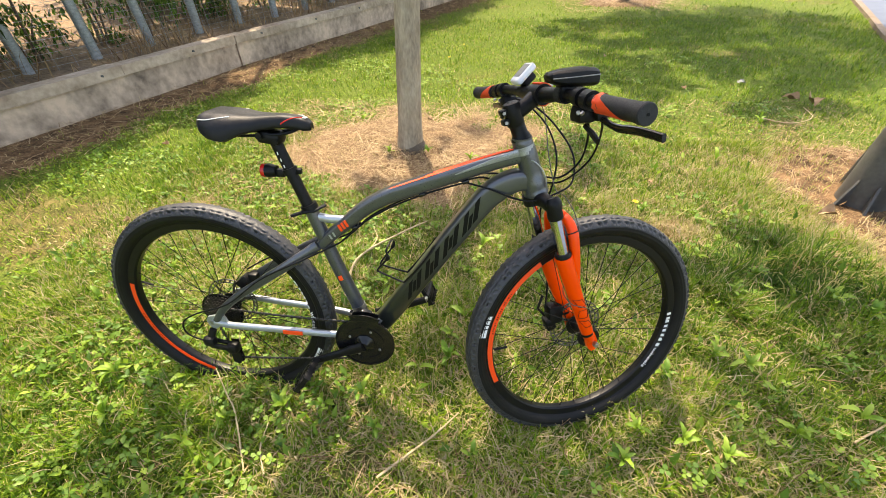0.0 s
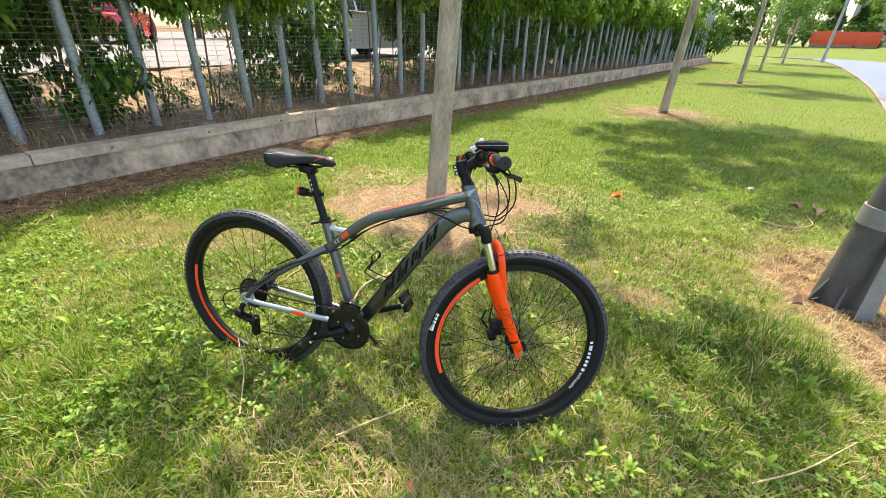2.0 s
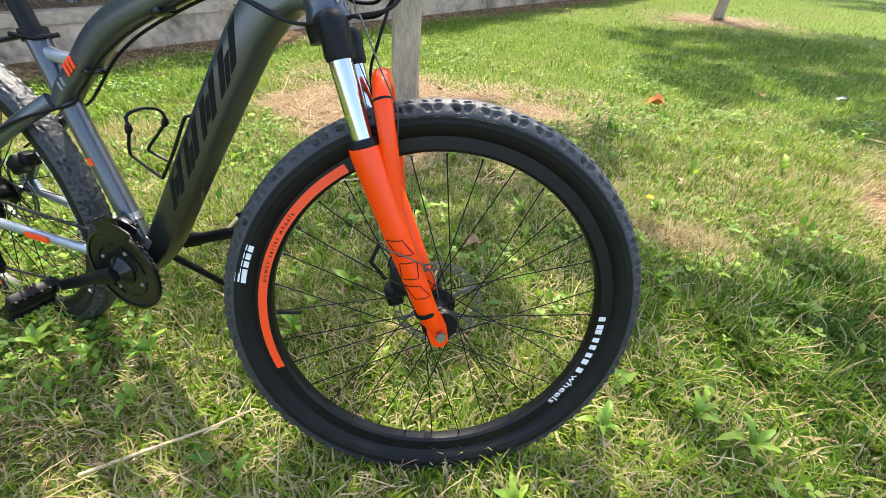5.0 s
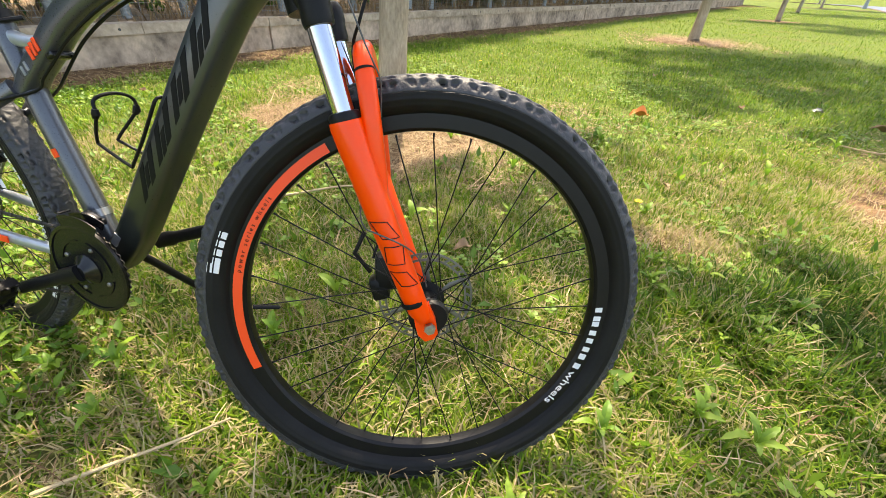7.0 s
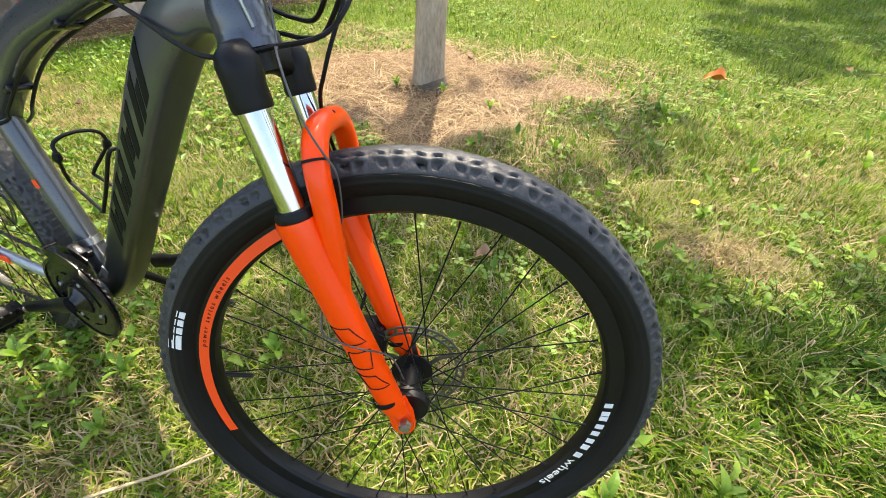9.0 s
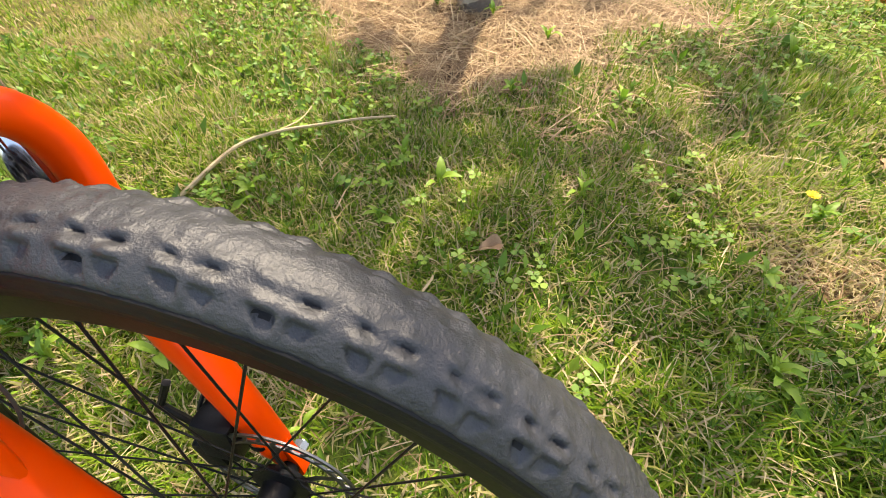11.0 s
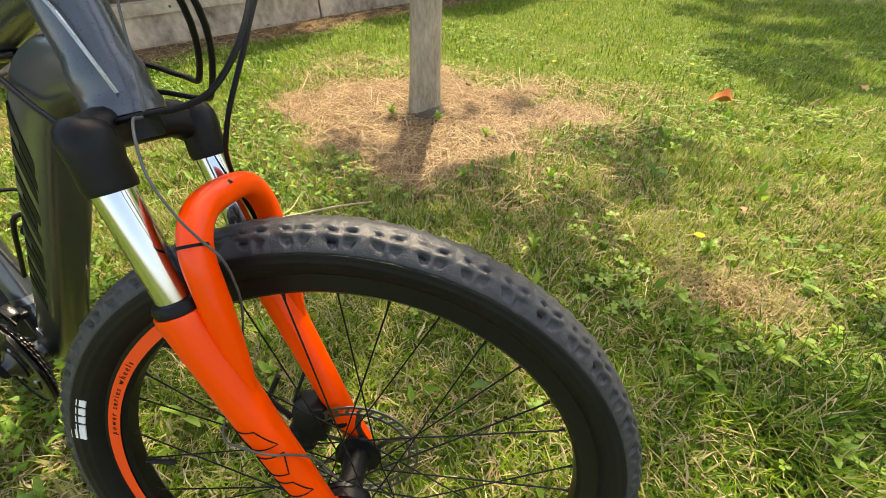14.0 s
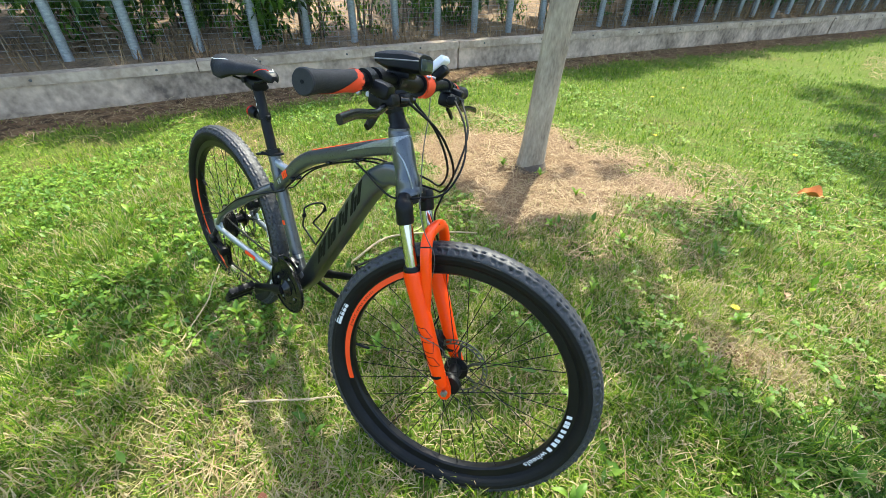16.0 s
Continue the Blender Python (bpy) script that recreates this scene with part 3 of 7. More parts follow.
def tree(x, y, r, h, seed, lean=(0, 0), crown=(1.35, 1.35), leaf=0.1, count=4200, label="young street tree with a smooth grey trunk", bare=2.15, aside=(0, 0), boughs=()):
    rng = np.random.default_rng(seed)
    z0 = float(gz(np.array(x), np.array(y)))
    t = thing("tree", label, "tree", pose(x, y, z0 - 0.03), group="trees in a row on the lawn")
    top = Vector((lean[0] * h, lean[1] * h, h))
    spine = [(lean[0] * q * h + 0.012 * math.sin(q * 9 + seed), lean[1] * q * h + 0.012 * math.cos(q * 7 + seed), q * h) for q in (0, 0.012, 0.04, 0.1, 0.2, 0.3, 0.42, 0.55, 0.7, 0.85, 1.0)]
    rad = [r * q for q in (1.32, 1.18, 1.04, 1.0, 0.97, 0.93, 0.88, 0.76, 0.5, 0.3, 0.1)]
    gs = [sweep(smooth_path(spine, 3), [rad[min(i // 3, 9)] + (rad[min(i // 3 + 1, 10)] - rad[min(i // 3, 9)]) * (i % 3) / 3 for i in range(31)], 16)]
    gs.append(sweep([(0.97 * r, 0.1 * r, 1.21), (1.03 * r, 0.1 * r, 1.215)], 0.02, 8))
    part("trunk", join(*gs), M["bark"], t)
    part("root_flare", sweep([(0, 0, 0.0), (0.002, 0, 0.03), (0.004, 0.002, 0.06), (0.006, 0.002, 0.095)], [r * 1.52, r * 1.40, r * 1.22, r * 1.02], 18), M["bark2"], t, "dark soil-stained foot of the trunk")
    limbs = []
    for k in range(9):
        q = rng.uniform(bare / h, 0.9)
        w = k * 2.4 + rng.uniform(-0.4, 0.4)
        a = Vector((lean[0] * q * h, lean[1] * q * h, q * h))
        l = crown[0] * rng.uniform(0.55, 0.9)
        b = a + Vector((math.cos(w) * l * 0.5, math.sin(w) * l * 0.5, l * 0.35))
        c = a + Vector((math.cos(w) * l, math.sin(w) * l, l * 0.55))
        limbs.append(sweep(smooth_path([a, b, c], 3), [r * 0.42, r * 0.36, r * 0.3, r * 0.26, r * 0.2, r * 0.14, r * 0.06], 6))
    for g in limbs:
        part("limb", g, M["bark2"], t)
    P = crown_points(rng, count, (top.x + aside[0], top.y + aside[1], bare + crown[1] * 0.95), crown, 16)
    dappled = y < 5
    for k, (bx, by, br) in enumerate(boughs):
        P = np.concatenate([P, crown_points(rng, int((1500 if dappled else 2000) * br * br), (bx - x, by - y, 2.75 + 0.32 * (k * 3 % 5)), (br * 0.8, br * 0.45), 5, 0.1, (0.45, 0.7))])
    n = len(P)
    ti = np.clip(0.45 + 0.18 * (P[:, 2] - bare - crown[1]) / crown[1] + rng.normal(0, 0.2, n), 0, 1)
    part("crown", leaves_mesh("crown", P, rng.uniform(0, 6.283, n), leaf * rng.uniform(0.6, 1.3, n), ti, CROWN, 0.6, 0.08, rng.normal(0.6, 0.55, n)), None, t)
    return t


def shrub(s, back, h, r, seed, n=1500, leaf=0.085, low=0.35, label="leafy green shrub behind the wire fence", over=0.0, tint=0.0, stems=3):
    rng = np.random.default_rng(seed)
    x, y = along(s, back)
    z0 = BED_Z + 0.05 + 0.1 * max(0, back - 0.9)
    t = thing("shrub", label, "shrub", pose(x, y, z0 - 0.05), group="shrubs behind the fence")
    st = []
    ox, oy = (-N1 if s < 0 else -N2) * over
    for k in range(stems):
        w = k * 2.1 + rng.uniform(-0.3, 0.3)
        a, b = (0.05 * math.cos(w), 0.05 * math.sin(w), 0), (r * 0.35 * math.cos(w), r * 0.35 * math.sin(w), h * 0.5)
        c = (r * 0.6 * math.cos(w + 0.3), r * 0.6 * math.sin(w + 0.3), h * rng.uniform(0.75, 0.95))
        st.append(sweep(smooth_path([a, b, c], 3), [0.012, 0.011, 0.010, 0.009, 0.007, 0.005, 0.003], 6))
    for g in st:
        part("stem", g, M["bark2"], t)
    P = crown_points(rng, n, (ox, oy, h * (low + 1) / 2), (r, h * (1 - low) / 2), 18, 0.2, (0.3, 0.55))
    n = len(P)
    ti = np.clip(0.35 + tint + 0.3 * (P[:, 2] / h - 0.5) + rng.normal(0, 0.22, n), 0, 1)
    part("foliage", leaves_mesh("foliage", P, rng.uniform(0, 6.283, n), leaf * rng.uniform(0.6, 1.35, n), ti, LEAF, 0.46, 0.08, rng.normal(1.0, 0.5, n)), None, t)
    return t


# leafy boughs of the first tree: the place on the lawn that each one shades, and its reach
SHADE = [(0.42, 2.05, 0.34), (0.78, 2.42, 0.34), (0.95, 2.78, 0.24), (0.10, 1.85, 0.32), (0.60, 1.70, 0.34), (-0.05, 1.32, 0.36), (0.45, 1.18, 0.34), (0.90, 1.30, 0.24), (1.36, 1.32, 0.32), (1.72, 1.12, 0.34), (1.62, 1.62, 0.26), (1.12, 1.52, 0.24),
         (1.32, 0.72, 0.36), (0.45, 0.42, 0.22), (-0.40, 0.93, 0.22), (0.12, 0.92, 0.26), (-0.12, 0.90, 0.15), (-0.72, 0.22, 0.32), (-1.05, -0.10, 0.30), (-0.32, 0.05, 0.30), (-0.30, 2.00, 0.27), (0.35, -0.1, 0.40), (1.10, -0.05, 0.40), (0.24, 3.00, 0.18), (-0.36, 2.55, 0.17), (-0.02, 2.72, 0.13)]
# the same for the second tree, whose shade lies broadly over the middle of the lawn
SHADE_2 = [(1.55, 4.45, 0.36), (1.6, 5.5, 0.42), (1.35, 6.3, 0.36), (1.85, 4.0, 0.42), (2.5, 3.6, 0.45), (3.2, 3.9, 0.5), (1.75, 4.9, 0.42), (2.55, 4.8, 0.6), (3.5, 5.0, 0.6), (1.9, 6.0, 0.5), (1.45, 6.9, 0.45), (2.9, 6.1, 0.7), (4.3, 6.1, 0.65), (4.4, 4.7, 0.5), (2.4, 7.4, 0.65), (3.6, 7.4, 0.75), (4.9, 7.3, 0.65)]
reach = lambda k: 2.75 + 0.32 * (k * 3 % 5)
over = lambda spots, grow: [(sx + reach(k) * sdir.x / sdir.z, sy + reach(k) * sdir.y / sdir.z, r * grow) for k, (sx, sy, r) in enumerate(spots)]
for k, (x, y, r, h) in enumerate(TREES):
    if k == 0:
        tree(x, y, r, h, 11, (0.036, 0.02), (1.1, 1.3), 0.11, 260, bare=3.4, aside=(0.1, 0.5), boughs=over(SHADE, 1.0))
    elif k == 1:
        tree(x, y, r, h, 12, (0.03 * math.sin(2.2), 0.02 * math.cos(1)), (2.3, 2.5), 0.12, 5000, bare=2.6, aside=(0.15, -0.3), boughs=over(SHADE_2, 1.18))
    else:
        tree(x, y, r, h, 11 + k, (0.03 * math.sin(k * 2.2), 0.02 * math.cos(k)), (2.2, 2.2), 0.17, 5200, bare=2.0)
rs = random.Random(5)
s = -9.5
k = 0
while s < 33:
    if 1.0 < s < 2.0:
        s = 2.0
    gap = -2.1 < s < 0.25 or 0.7 < s < 3.0
    low = (0.5 if s < 0.5 else 0.6) if gap else 0.08
    shrub(s, rs.uniform(0.95, 1.5), rs.uniform(2.1, 2.7), rs.uniform(0.5, 0.6) if gap else rs.uniform(0.75, 1.0), 50 + k, 4600 if s < 8 else 2200, 0.11 if s < 8 else 0.16, low + rs.uniform(-0.05, 0.1), stems=2)
    s += rs.uniform(0.62, 0.9)
    k += 1
s = -9.0
while s < 34:
    if -2.2 < s < 1.1:
        s = 1.1
    if 1.2 < s < 5.0:
        s = 5.0
    shrub(s, rs.uniform(1.9, 2.6), rs.uniform(2.4, 3.4), rs.uniform(1.0, 1.3), 150 + k, 2600, 0.15 if s < 12 else 0.2, 0.06, stems=2)
    s += rs.uniform(1.3, 1.9)
    k += 1
# boughs that hang over the fence
s = -9.2
while s < 27:
    if 0.45 < s < 1.9:
        s = 1.9
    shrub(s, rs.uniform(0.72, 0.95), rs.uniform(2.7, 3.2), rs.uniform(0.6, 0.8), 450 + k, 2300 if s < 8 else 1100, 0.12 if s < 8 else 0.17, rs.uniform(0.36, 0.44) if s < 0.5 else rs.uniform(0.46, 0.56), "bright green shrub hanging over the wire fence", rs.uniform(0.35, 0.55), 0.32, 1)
    s += rs.uniform(0.5, 0.72)
    k += 1
for s, b in ((33.6, 0.3), (34.5, 0.7), (35.2, 1.7), (35.8, 2.9)):
    shrub(s, b, 2.7, 1.25, 600 + k, 2200, 0.2, 0.03, "dense dark shrub at the wall's end", stems=2)
    k += 1
for s, h in ((-2.4, 1.75), (-1.75, 1.15)):
    shrub(s, 1.05, h, 0.34, 620 + k, 620, 0.085, 0.25, "thin leafy shrub behind the wire fence", stems=2)
    k += 1
# low growth at the foot of the fence
for j, (s, b, h) in enumerate([(-4.1, 0.75, 0.9), (-3.4, 0.95, 0.7), (-2.3, 0.8, 0.45), (-1.5, 0.9, 0.5), (-0.9, 0.85, 0.7), (-0.2, 0.9, 0.8), (0.5, 1.0, 0.6), (1.3, 0.9, 0.55), (2.2, 0.9, 0.6), (3.1, 0.95, 0.7), (4.2, 0.9, 0.7), (5.3, 0.95, 0.8)]):
    shrub(s, b, h, 0.3, 300 + j, 420, 0.06, 0.1, "low scrubby green growth at the fence foot")


def scrub(name, n, seed):
    """Dry stems and weeds standing on the soil along the coping."""
    rng = np.random.default_rng(seed)
    s, back = rng.uniform(-9, 16, n), 0.16 + rng.random(n) ** 1.5 * 1.0
    tuft = wobble(s * 3.1, back * 3, 3)
    ok = rng.random(n) < 0.45 + 0.6 * tuft
    s, back, tuft = s[ok], back[ok], tuft[ok]
    n = len(s)
    P = np.array([along(a, b) for a, b in zip(s, back)])
    z = np.full(n, WALL_H - 0.01)
    h, a = rng.uniform(0.05, 0.23, n) * (1.2 + tuft) , rng.uniform(0, 6.283, n)
    l = rng.uniform(0.1, 0.9, n)
    w = rng.uniform(0.002, 0.005, n)
    b = np.c_[P, z]
    d = np.c_[np.cos(a) * np.sin(l), np.sin(a) * np.sin(l), np.cos(l)] * h[:, None]
    q = np.c_[-np.sin(a), np.cos(a), np.zeros(n)] * w[:, None]
    e = b + d * 0.6
    t = b + d + np.c_[np.cos(a), np.sin(a), -np.ones(n)] * (h * 0.12)[:, None]
    V = np.stack([b - q, b + q, e - q * 0.8, e + q * 0.8, t], 1).reshape(-1, 3)
    k = np.arange(n)[:, None] * 5
    T = np.concatenate([k + [0, 1, 3], k + [0, 3, 2], k + [2, 3, 4]], 1).reshape(-1, 3)
    ti = np.where(rng.random(n) < 0.7, rng.uniform(0.0, 0.75, n), rng.uniform(0.3, 0.6, n))
    return tagged(new(name, tri_mesh(name, V, T, np.repeat(ti, 5), STRAW)), "dry brown stems along the wall top", "dry weeds", kind="stuff")


scrub("dry_scrub", 10000, 61)
# ---- cars, pole, barrier, far things ----
def car(name, x, y, z, yaw, body, label, L=4.1, W=1.72, H=1.5):
    t = thing(name, label, "car", pose(x, y, z, 0, 0, yaw), group="parked cars")
    hl = L / 2
    low = [(-hl, 0.35), (-hl + 0.05, 0.85), (-hl + 0.25, 0.98), (-hl * 0.35, 0.98), (hl * 0.42, 0.96), (hl - 0.25, 0.80), (hl, 0.62), (hl - 0.02, 0.3), (hl - 0.3, 0.24), (-hl + 0.3, 0.24)]
    n = len(low)
    V, F = [], []
    for yy, f in ((-W / 2 + 0.06, 0.97), (-W / 2, 1.0), (W / 2, 1.0), (W / 2 - 0.06, 0.97)):
        V += [(px * f, yy, 0.6 + (pz - 0.6) * f) for px, pz in low]
    for k in range(3):
        F += [(k * n + i, k * n + (i + 1) % n, (k + 1) * n + (i + 1) % n, (k + 1) * n + i) for i in range(n)]
    F += [tuple(range(n - 1, -1, -1)), tuple(3 * n + i for i in range(n))]
    part("body", (V, F), M[body], t)
    cab = [(-hl + 0.18, 0.96), (-hl + 0.42, H - 0.1), (-hl * 0.55, H), (hl * 0.1, H), (hl * 0.5, 0.96)]
    V, n = [], len(cab)
    for sy in (-1, 1):
        V += [(px, sy * (W / 2 - 0.05 - 0.22 * (pz - 0.96) / (H - 0.96)), pz) for px, pz in cab]
    F = [tuple(range(n - 1, -1, -1)), tuple(range(n, 2 * n))] + [(i, (i + 1) % n, (i + 1) % n + n, i + n) for i in range(n)]
    part("cabin", (V, F), M[body], t)
    for sy in (-1, 1):
        for a, b in (((-hl + 0.42, -hl * 0.28)), ((-hl * 0.25, hl * 0.36))):
            zt = H - 0.1
            def side(px, pz):
                return (px, sy * (W / 2 - 0.044 - 0.22 * (pz - 0.96) / (H - 0.96)), pz)
            part("side_window", ([side(a, 1.0), side(b, 1.0), side(b - (0.22 if b > 0 else 0), zt), side(a + (0.14 if a < -hl * 0.5 else 0.0), zt)], [(0, 1, 2, 3)]), M["glass"], t)
    part("windscreen", ([(hl * 0.5 + 0.006 - 0.04, -W / 2 + 0.16, 1.0), (hl * 0.5 + 0.006 - 0.04, W / 2 - 0.16, 1.0), (hl * 0.1 + 0.05, W / 2 - 0.3, H - 0.04), (hl * 0.1 + 0.05, -W / 2 + 0.3, H - 0.04)], [(0, 1, 2, 3)]), M["glass"], t)
    part("rear_window", ([(-hl + 0.2, -W / 2 + 0.16, 1.0), (-hl + 0.2, W / 2 - 0.16, 1.0), (-hl + 0.405, W / 2 - 0.28, H - 0.14), (-hl + 0.405, -W / 2 + 0.28, H - 0.14)], [(3, 2, 1, 0)]), M["glass"], t)
    for sx in (-0.62, 0.64):
        for sy in (-1, 1):
            w = part("wheel", lathe([(0.19, -0.09), (0.30, -0.1), (0.33, -0.06), (0.33, 0.06), (0.30, 0.1), (0.19, 0.09)], 28), M["rubber"], t, m=pose(sx * hl, sy * (W / 2 - 0.08), 0.33))
            part("rim", join(disc(0.19, 0.10, 24), *[block((0.1 * math.cos(q), sy * 0.055, 0.1 * math.sin(q)), (0.15, 0.02, 0.04), 0.004, pose(0, 0, 0, 0, -math.degrees(q), 0)) for q in [k * 1.2566 for k in range(5)]]), M["zinc"], w)
            part("wheel_arch", lathe([(0.335, -0.02), (0.39, -0.02), (0.39, 0.02), (0.335, 0.02)], 28), M["black"], t, m=pose(sx * hl, sy * (W / 2 - 0.008), 0.34))
    for sy in (-1, 1):
        part("tail_light", block((-hl + 0.05, sy * (W / 2 - 0.16), 0.78), (0.08, 0.26, 0.14), 0.02), M["red"], t)
        part("headlight", block((hl - 0.12, sy * (W / 2 - 0.2), 0.68), (0.14, 0.3, 0.12), 0.03), M["white_plastic"], t)
    return t


car("car", -14.7, 12.8, LOT_Z, 128, "car_red", "red hatchback parked on the pale paving", 3.9)
car("car", -4.5, 10.15, LOT_Z - 0.02, 72, "car_white", "white estate car parked beyond the shrubs", 4.4, 1.7, 1.68)

# the lamp pole with its bolted-on props
pole = thing("lamp_pole", "thick grey steel lamp pole with bolted props", "lamp pole", pose(POLE[0], POLE[1], -0.03, 0, 2.0, 0))
part("shaft", sweep([(0, 0, 0), (0, 0, 0.08), (0, 0, 0.5), (0, 0, 1.2), (0, 0, 2.6), (0, 0, 4.5), (0, 0, 7.0)], [0.116, 0.112, 0.103, 0.093, 0.081, 0.071, 0.055], 28), M["pole"], pole)
collar = part("collar", lathe([(0.103, -0.05), (0.113, -0.05), (0.111, 0.05), (0.100, 0.05)], 32), M["bracket"], pole, "pale galvanised clamp collar", pose(0, 0, 0.55, 90))
for w in (-84, 70):
    q = radians(w)
    part("lug", block((0.131 * math.cos(q), 0.131 * math.sin(q), 0), (0.055, 0.016, 0.1), 0.003, pose(0, 0, 0, 0, 0, w)), M["bracket"], collar, m=pose(0, 0, 0, -90))
    part("prop", xf(sweep([(0.216, 0, 0.0), (0.134, 0, 0.57)], [(0.050, 0.005), (0.034, 0.005)], 8, (0, 1, 0), 6), pose(0, 0, 0, 0, 0, w)), M["bracket"], pole, "flat pale steel prop")
for w in (-165, -118, 20):
    part("fin", xf(plate([(0.104, 0.0), (0.178, 0.0), (0.114, 0.16)], 0.012), pose(0, 0, 0, 0, 0, w)), M["pole"], pole)
far = thing("street_lamp", "slender grey lamp post beside the path", "street lamp", pose(22.0, 43.2, 0))
part("post", sweep([(0, 0, 0), (0, 0, 0.4), (0, 0, 3), (0, 0, 7)], [0.16, 0.11, 0.09, 0.06], 14), M["zinc"], far)
part("lantern", lathe([(0.001, -0.1), (0.2, -0.06), (0.26, 0.02), (0.12, 0.1), (0.001, 0.12)], 16, False), M["pole"], far, m=pose(0, 0, 7.05, 90))

barrier = thing("barrier", "orange plastic site barrier on pale feet", "barrier")
for k in range(3):
    x, y = 38.6 + k * 2.28, 79.4 - k * 1.22
    p = part("barrier_panel", join(block((0, 0, 0.85), (2.58, 0.05, 1.7), 0.01), block((0, 0, 1.72), (2.58, 0.08, 0.08), 0.01), block((0, 0, 0.10), (2.58, 0.08, 0.08), 0.01)), M["barrier"], barrier, m=pose(x, y, float(gz(np.array(x), np.array(y))) + 0.35, 0, 0, -28.1))
    part("foot", block((0, 0, -0.17), (2.4, 0.5, 0.36), 0.04), M["kerb"], p)


def house(x, y, yaw, w, d, storeys):
    t = thing("apartment_building", "pinkish plastered apartment building with grey-framed windows", "building", pose(x, y, 0, 0, 0, yaw))
    h = storeys * 3.0
    part("wall", block((0, 0, h / 2), (w, d, h), 0.05), M["facade"], t)
    part("roof", join(block((0, 0, h + 0.15), (w + 1.0, d + 1.0, 0.3), 0.05), ([(-w / 2, -d / 2, h + 0.3), (w / 2, -d / 2, h + 0.3), (w / 2, d / 2, h + 0.3), (-w / 2, d / 2, h + 0.3), (-w / 4, 0, h + 2), (w / 4, 0, h + 2)], [(0, 1, 5, 4), (1, 2, 5), (2, 3, 4, 5), (3, 0, 4)])), M["roof"], t)
    n = int(w // 3.2)
    for f in range(storeys):
        for k in range(n):
            px = -w / 2 + (k + 0.5) * w / n
            win = part("window", join(*[block((px + a, -d / 2 - 0.02, f * 3 + 1.7 + b), (c, 0.1, e), 0.01) for a, b, c, e in ((0, 0.72, 1.5, 0.1), (0, -0.72, 1.6, 0.1), (-0.72, 0, 0.1, 1.4), (0.72, 0, 0.1, 1.4), (0, 0, 0.06, 1.4))]), M["zinc"], t)
            part("pane", block((px, -d / 2 - 0.005, f * 3 + 1.7), (1.4, 0.03, 1.36), 0), M["glass"], win)
    return t


house(99, 152, -32, 36, 12, 6)

# dark conifers past the end of the barrier
for k, (x, y, h) in enumerate(((46.6, 76.0, 5.5), (49.0, 74.5, 6.0), (52.0, 74.0, 4.8), (43.5, 88, 7.0), (47.0, 88, 6.0))):
    rng = np.random.default_rng(900 + k)
    z = float(gz(np.array(x), np.array(y)))
    t = thing("conifer", "dark green conifer beside the orange barrier", "tree", pose(x, y, z), group="conifers by the barrier")
    part("trunk", sweep([(0, 0, 0), (0.03, 0, h * 0.5), (0, 0, h * 0.95)], [0.16, 0.1, 0.02], 8), M["bark2"], t)
    n = 2200
    q = rng.uniform(0, 1, n) ** 0.7
    a = rng.uniform(0, 6.283, n)
    r = (1 - q) ** 0.8 * h * 0.33 * rng.uniform(0.5, 1.0, n) * (1 + 0.25 * np.sin(a * 5 + q * 40)) + 0.05
    P = np.c_[r * np.cos(a), r * np.sin(a), 0.15 + q * (h - 0.1)]
    part("crown", leaves_mesh("crown", P, a, 0.4 * rng.uniform(0.6, 1.2, n), np.clip(rng.normal(0.12, 0.12, n), 0, 1), LEAF, 0.4, 0.1, rng.normal(0.7, 0.3, n)), None, t)

# the far end of the lawn: clipped trees and hedges
rt = random.Random(9)
for k in range(34):
    q = k / 33
    x, y = -8 + 86 * q, 88 + 4 * q + rt.uniform(-3, 5)
    h = rt.uniform(10, 16) * (0.5 if x > 46 else 1)
    rng = np.random.default_rng(700 + k)
    t = thing("far_tree", "broad green tree at the far end of the lawn", "tree", pose(x, y, 0.9), group="trees at the end of the lawn")
    part("trunk", sweep([(0, 0, 0), (0.05, 0, h * 0.3), (0, 0.05, h * 0.8)], [0.16, 0.12, 0.03], 8), M["bark2"], t)
    P = crown_points(rng, 2200, (0, 0, h * 0.5), (h * 0.36, h * 0.5), 16, 0.3)
    part("crown", leaves_mesh("crown", P, rng.uniform(0, 6.283, len(P)), 0.48 * rng.uniform(0.6, 1.3, len(P)), np.clip(0.5 + rng.normal(0, 0.22, len(P)) - 0.4 * (k % 3 == 0), 0, 1), CROWN, 0.7, 0.1, rng.normal(0.9, 0.5, len(P))), None, t)
for k in range(16):
    s = -8 + k * 3.2
    x, y = along(s, 22 + 6 * math.sin(k * 1.9))
    rng = np.random.default_rng(800 + k)
    h = 6 + 2 * math.sin(k * 2.7)
    t = thing("far_tree", "dense green tree beyond the parking lot", "tree", pose(x, y, LOT_Z), group="trees beyond the parking lot")
    part("trunk", sweep([(0, 0, 0), (0.05, 0, h * 0.3), (0, 0.05, h * 0.8)], [0.16, 0.12, 0.03], 8), M["bark2"], t)
    P = crown_points(rng, 1900, (0, 0, h * 0.46), (h * 0.42, h * 0.46), 14, 0.3)
    part("crown", leaves_mesh("crown", P, rng.uniform(0, 6.283, len(P)), 0.34 * rng.uniform(0.6, 1.3, len(P)), np.clip(0.4 + rng.normal(0, 0.22, len(P)), 0, 1), CROWN, 0.7, 0.1, rng.normal(0.9, 0.5, len(P))), None, t)


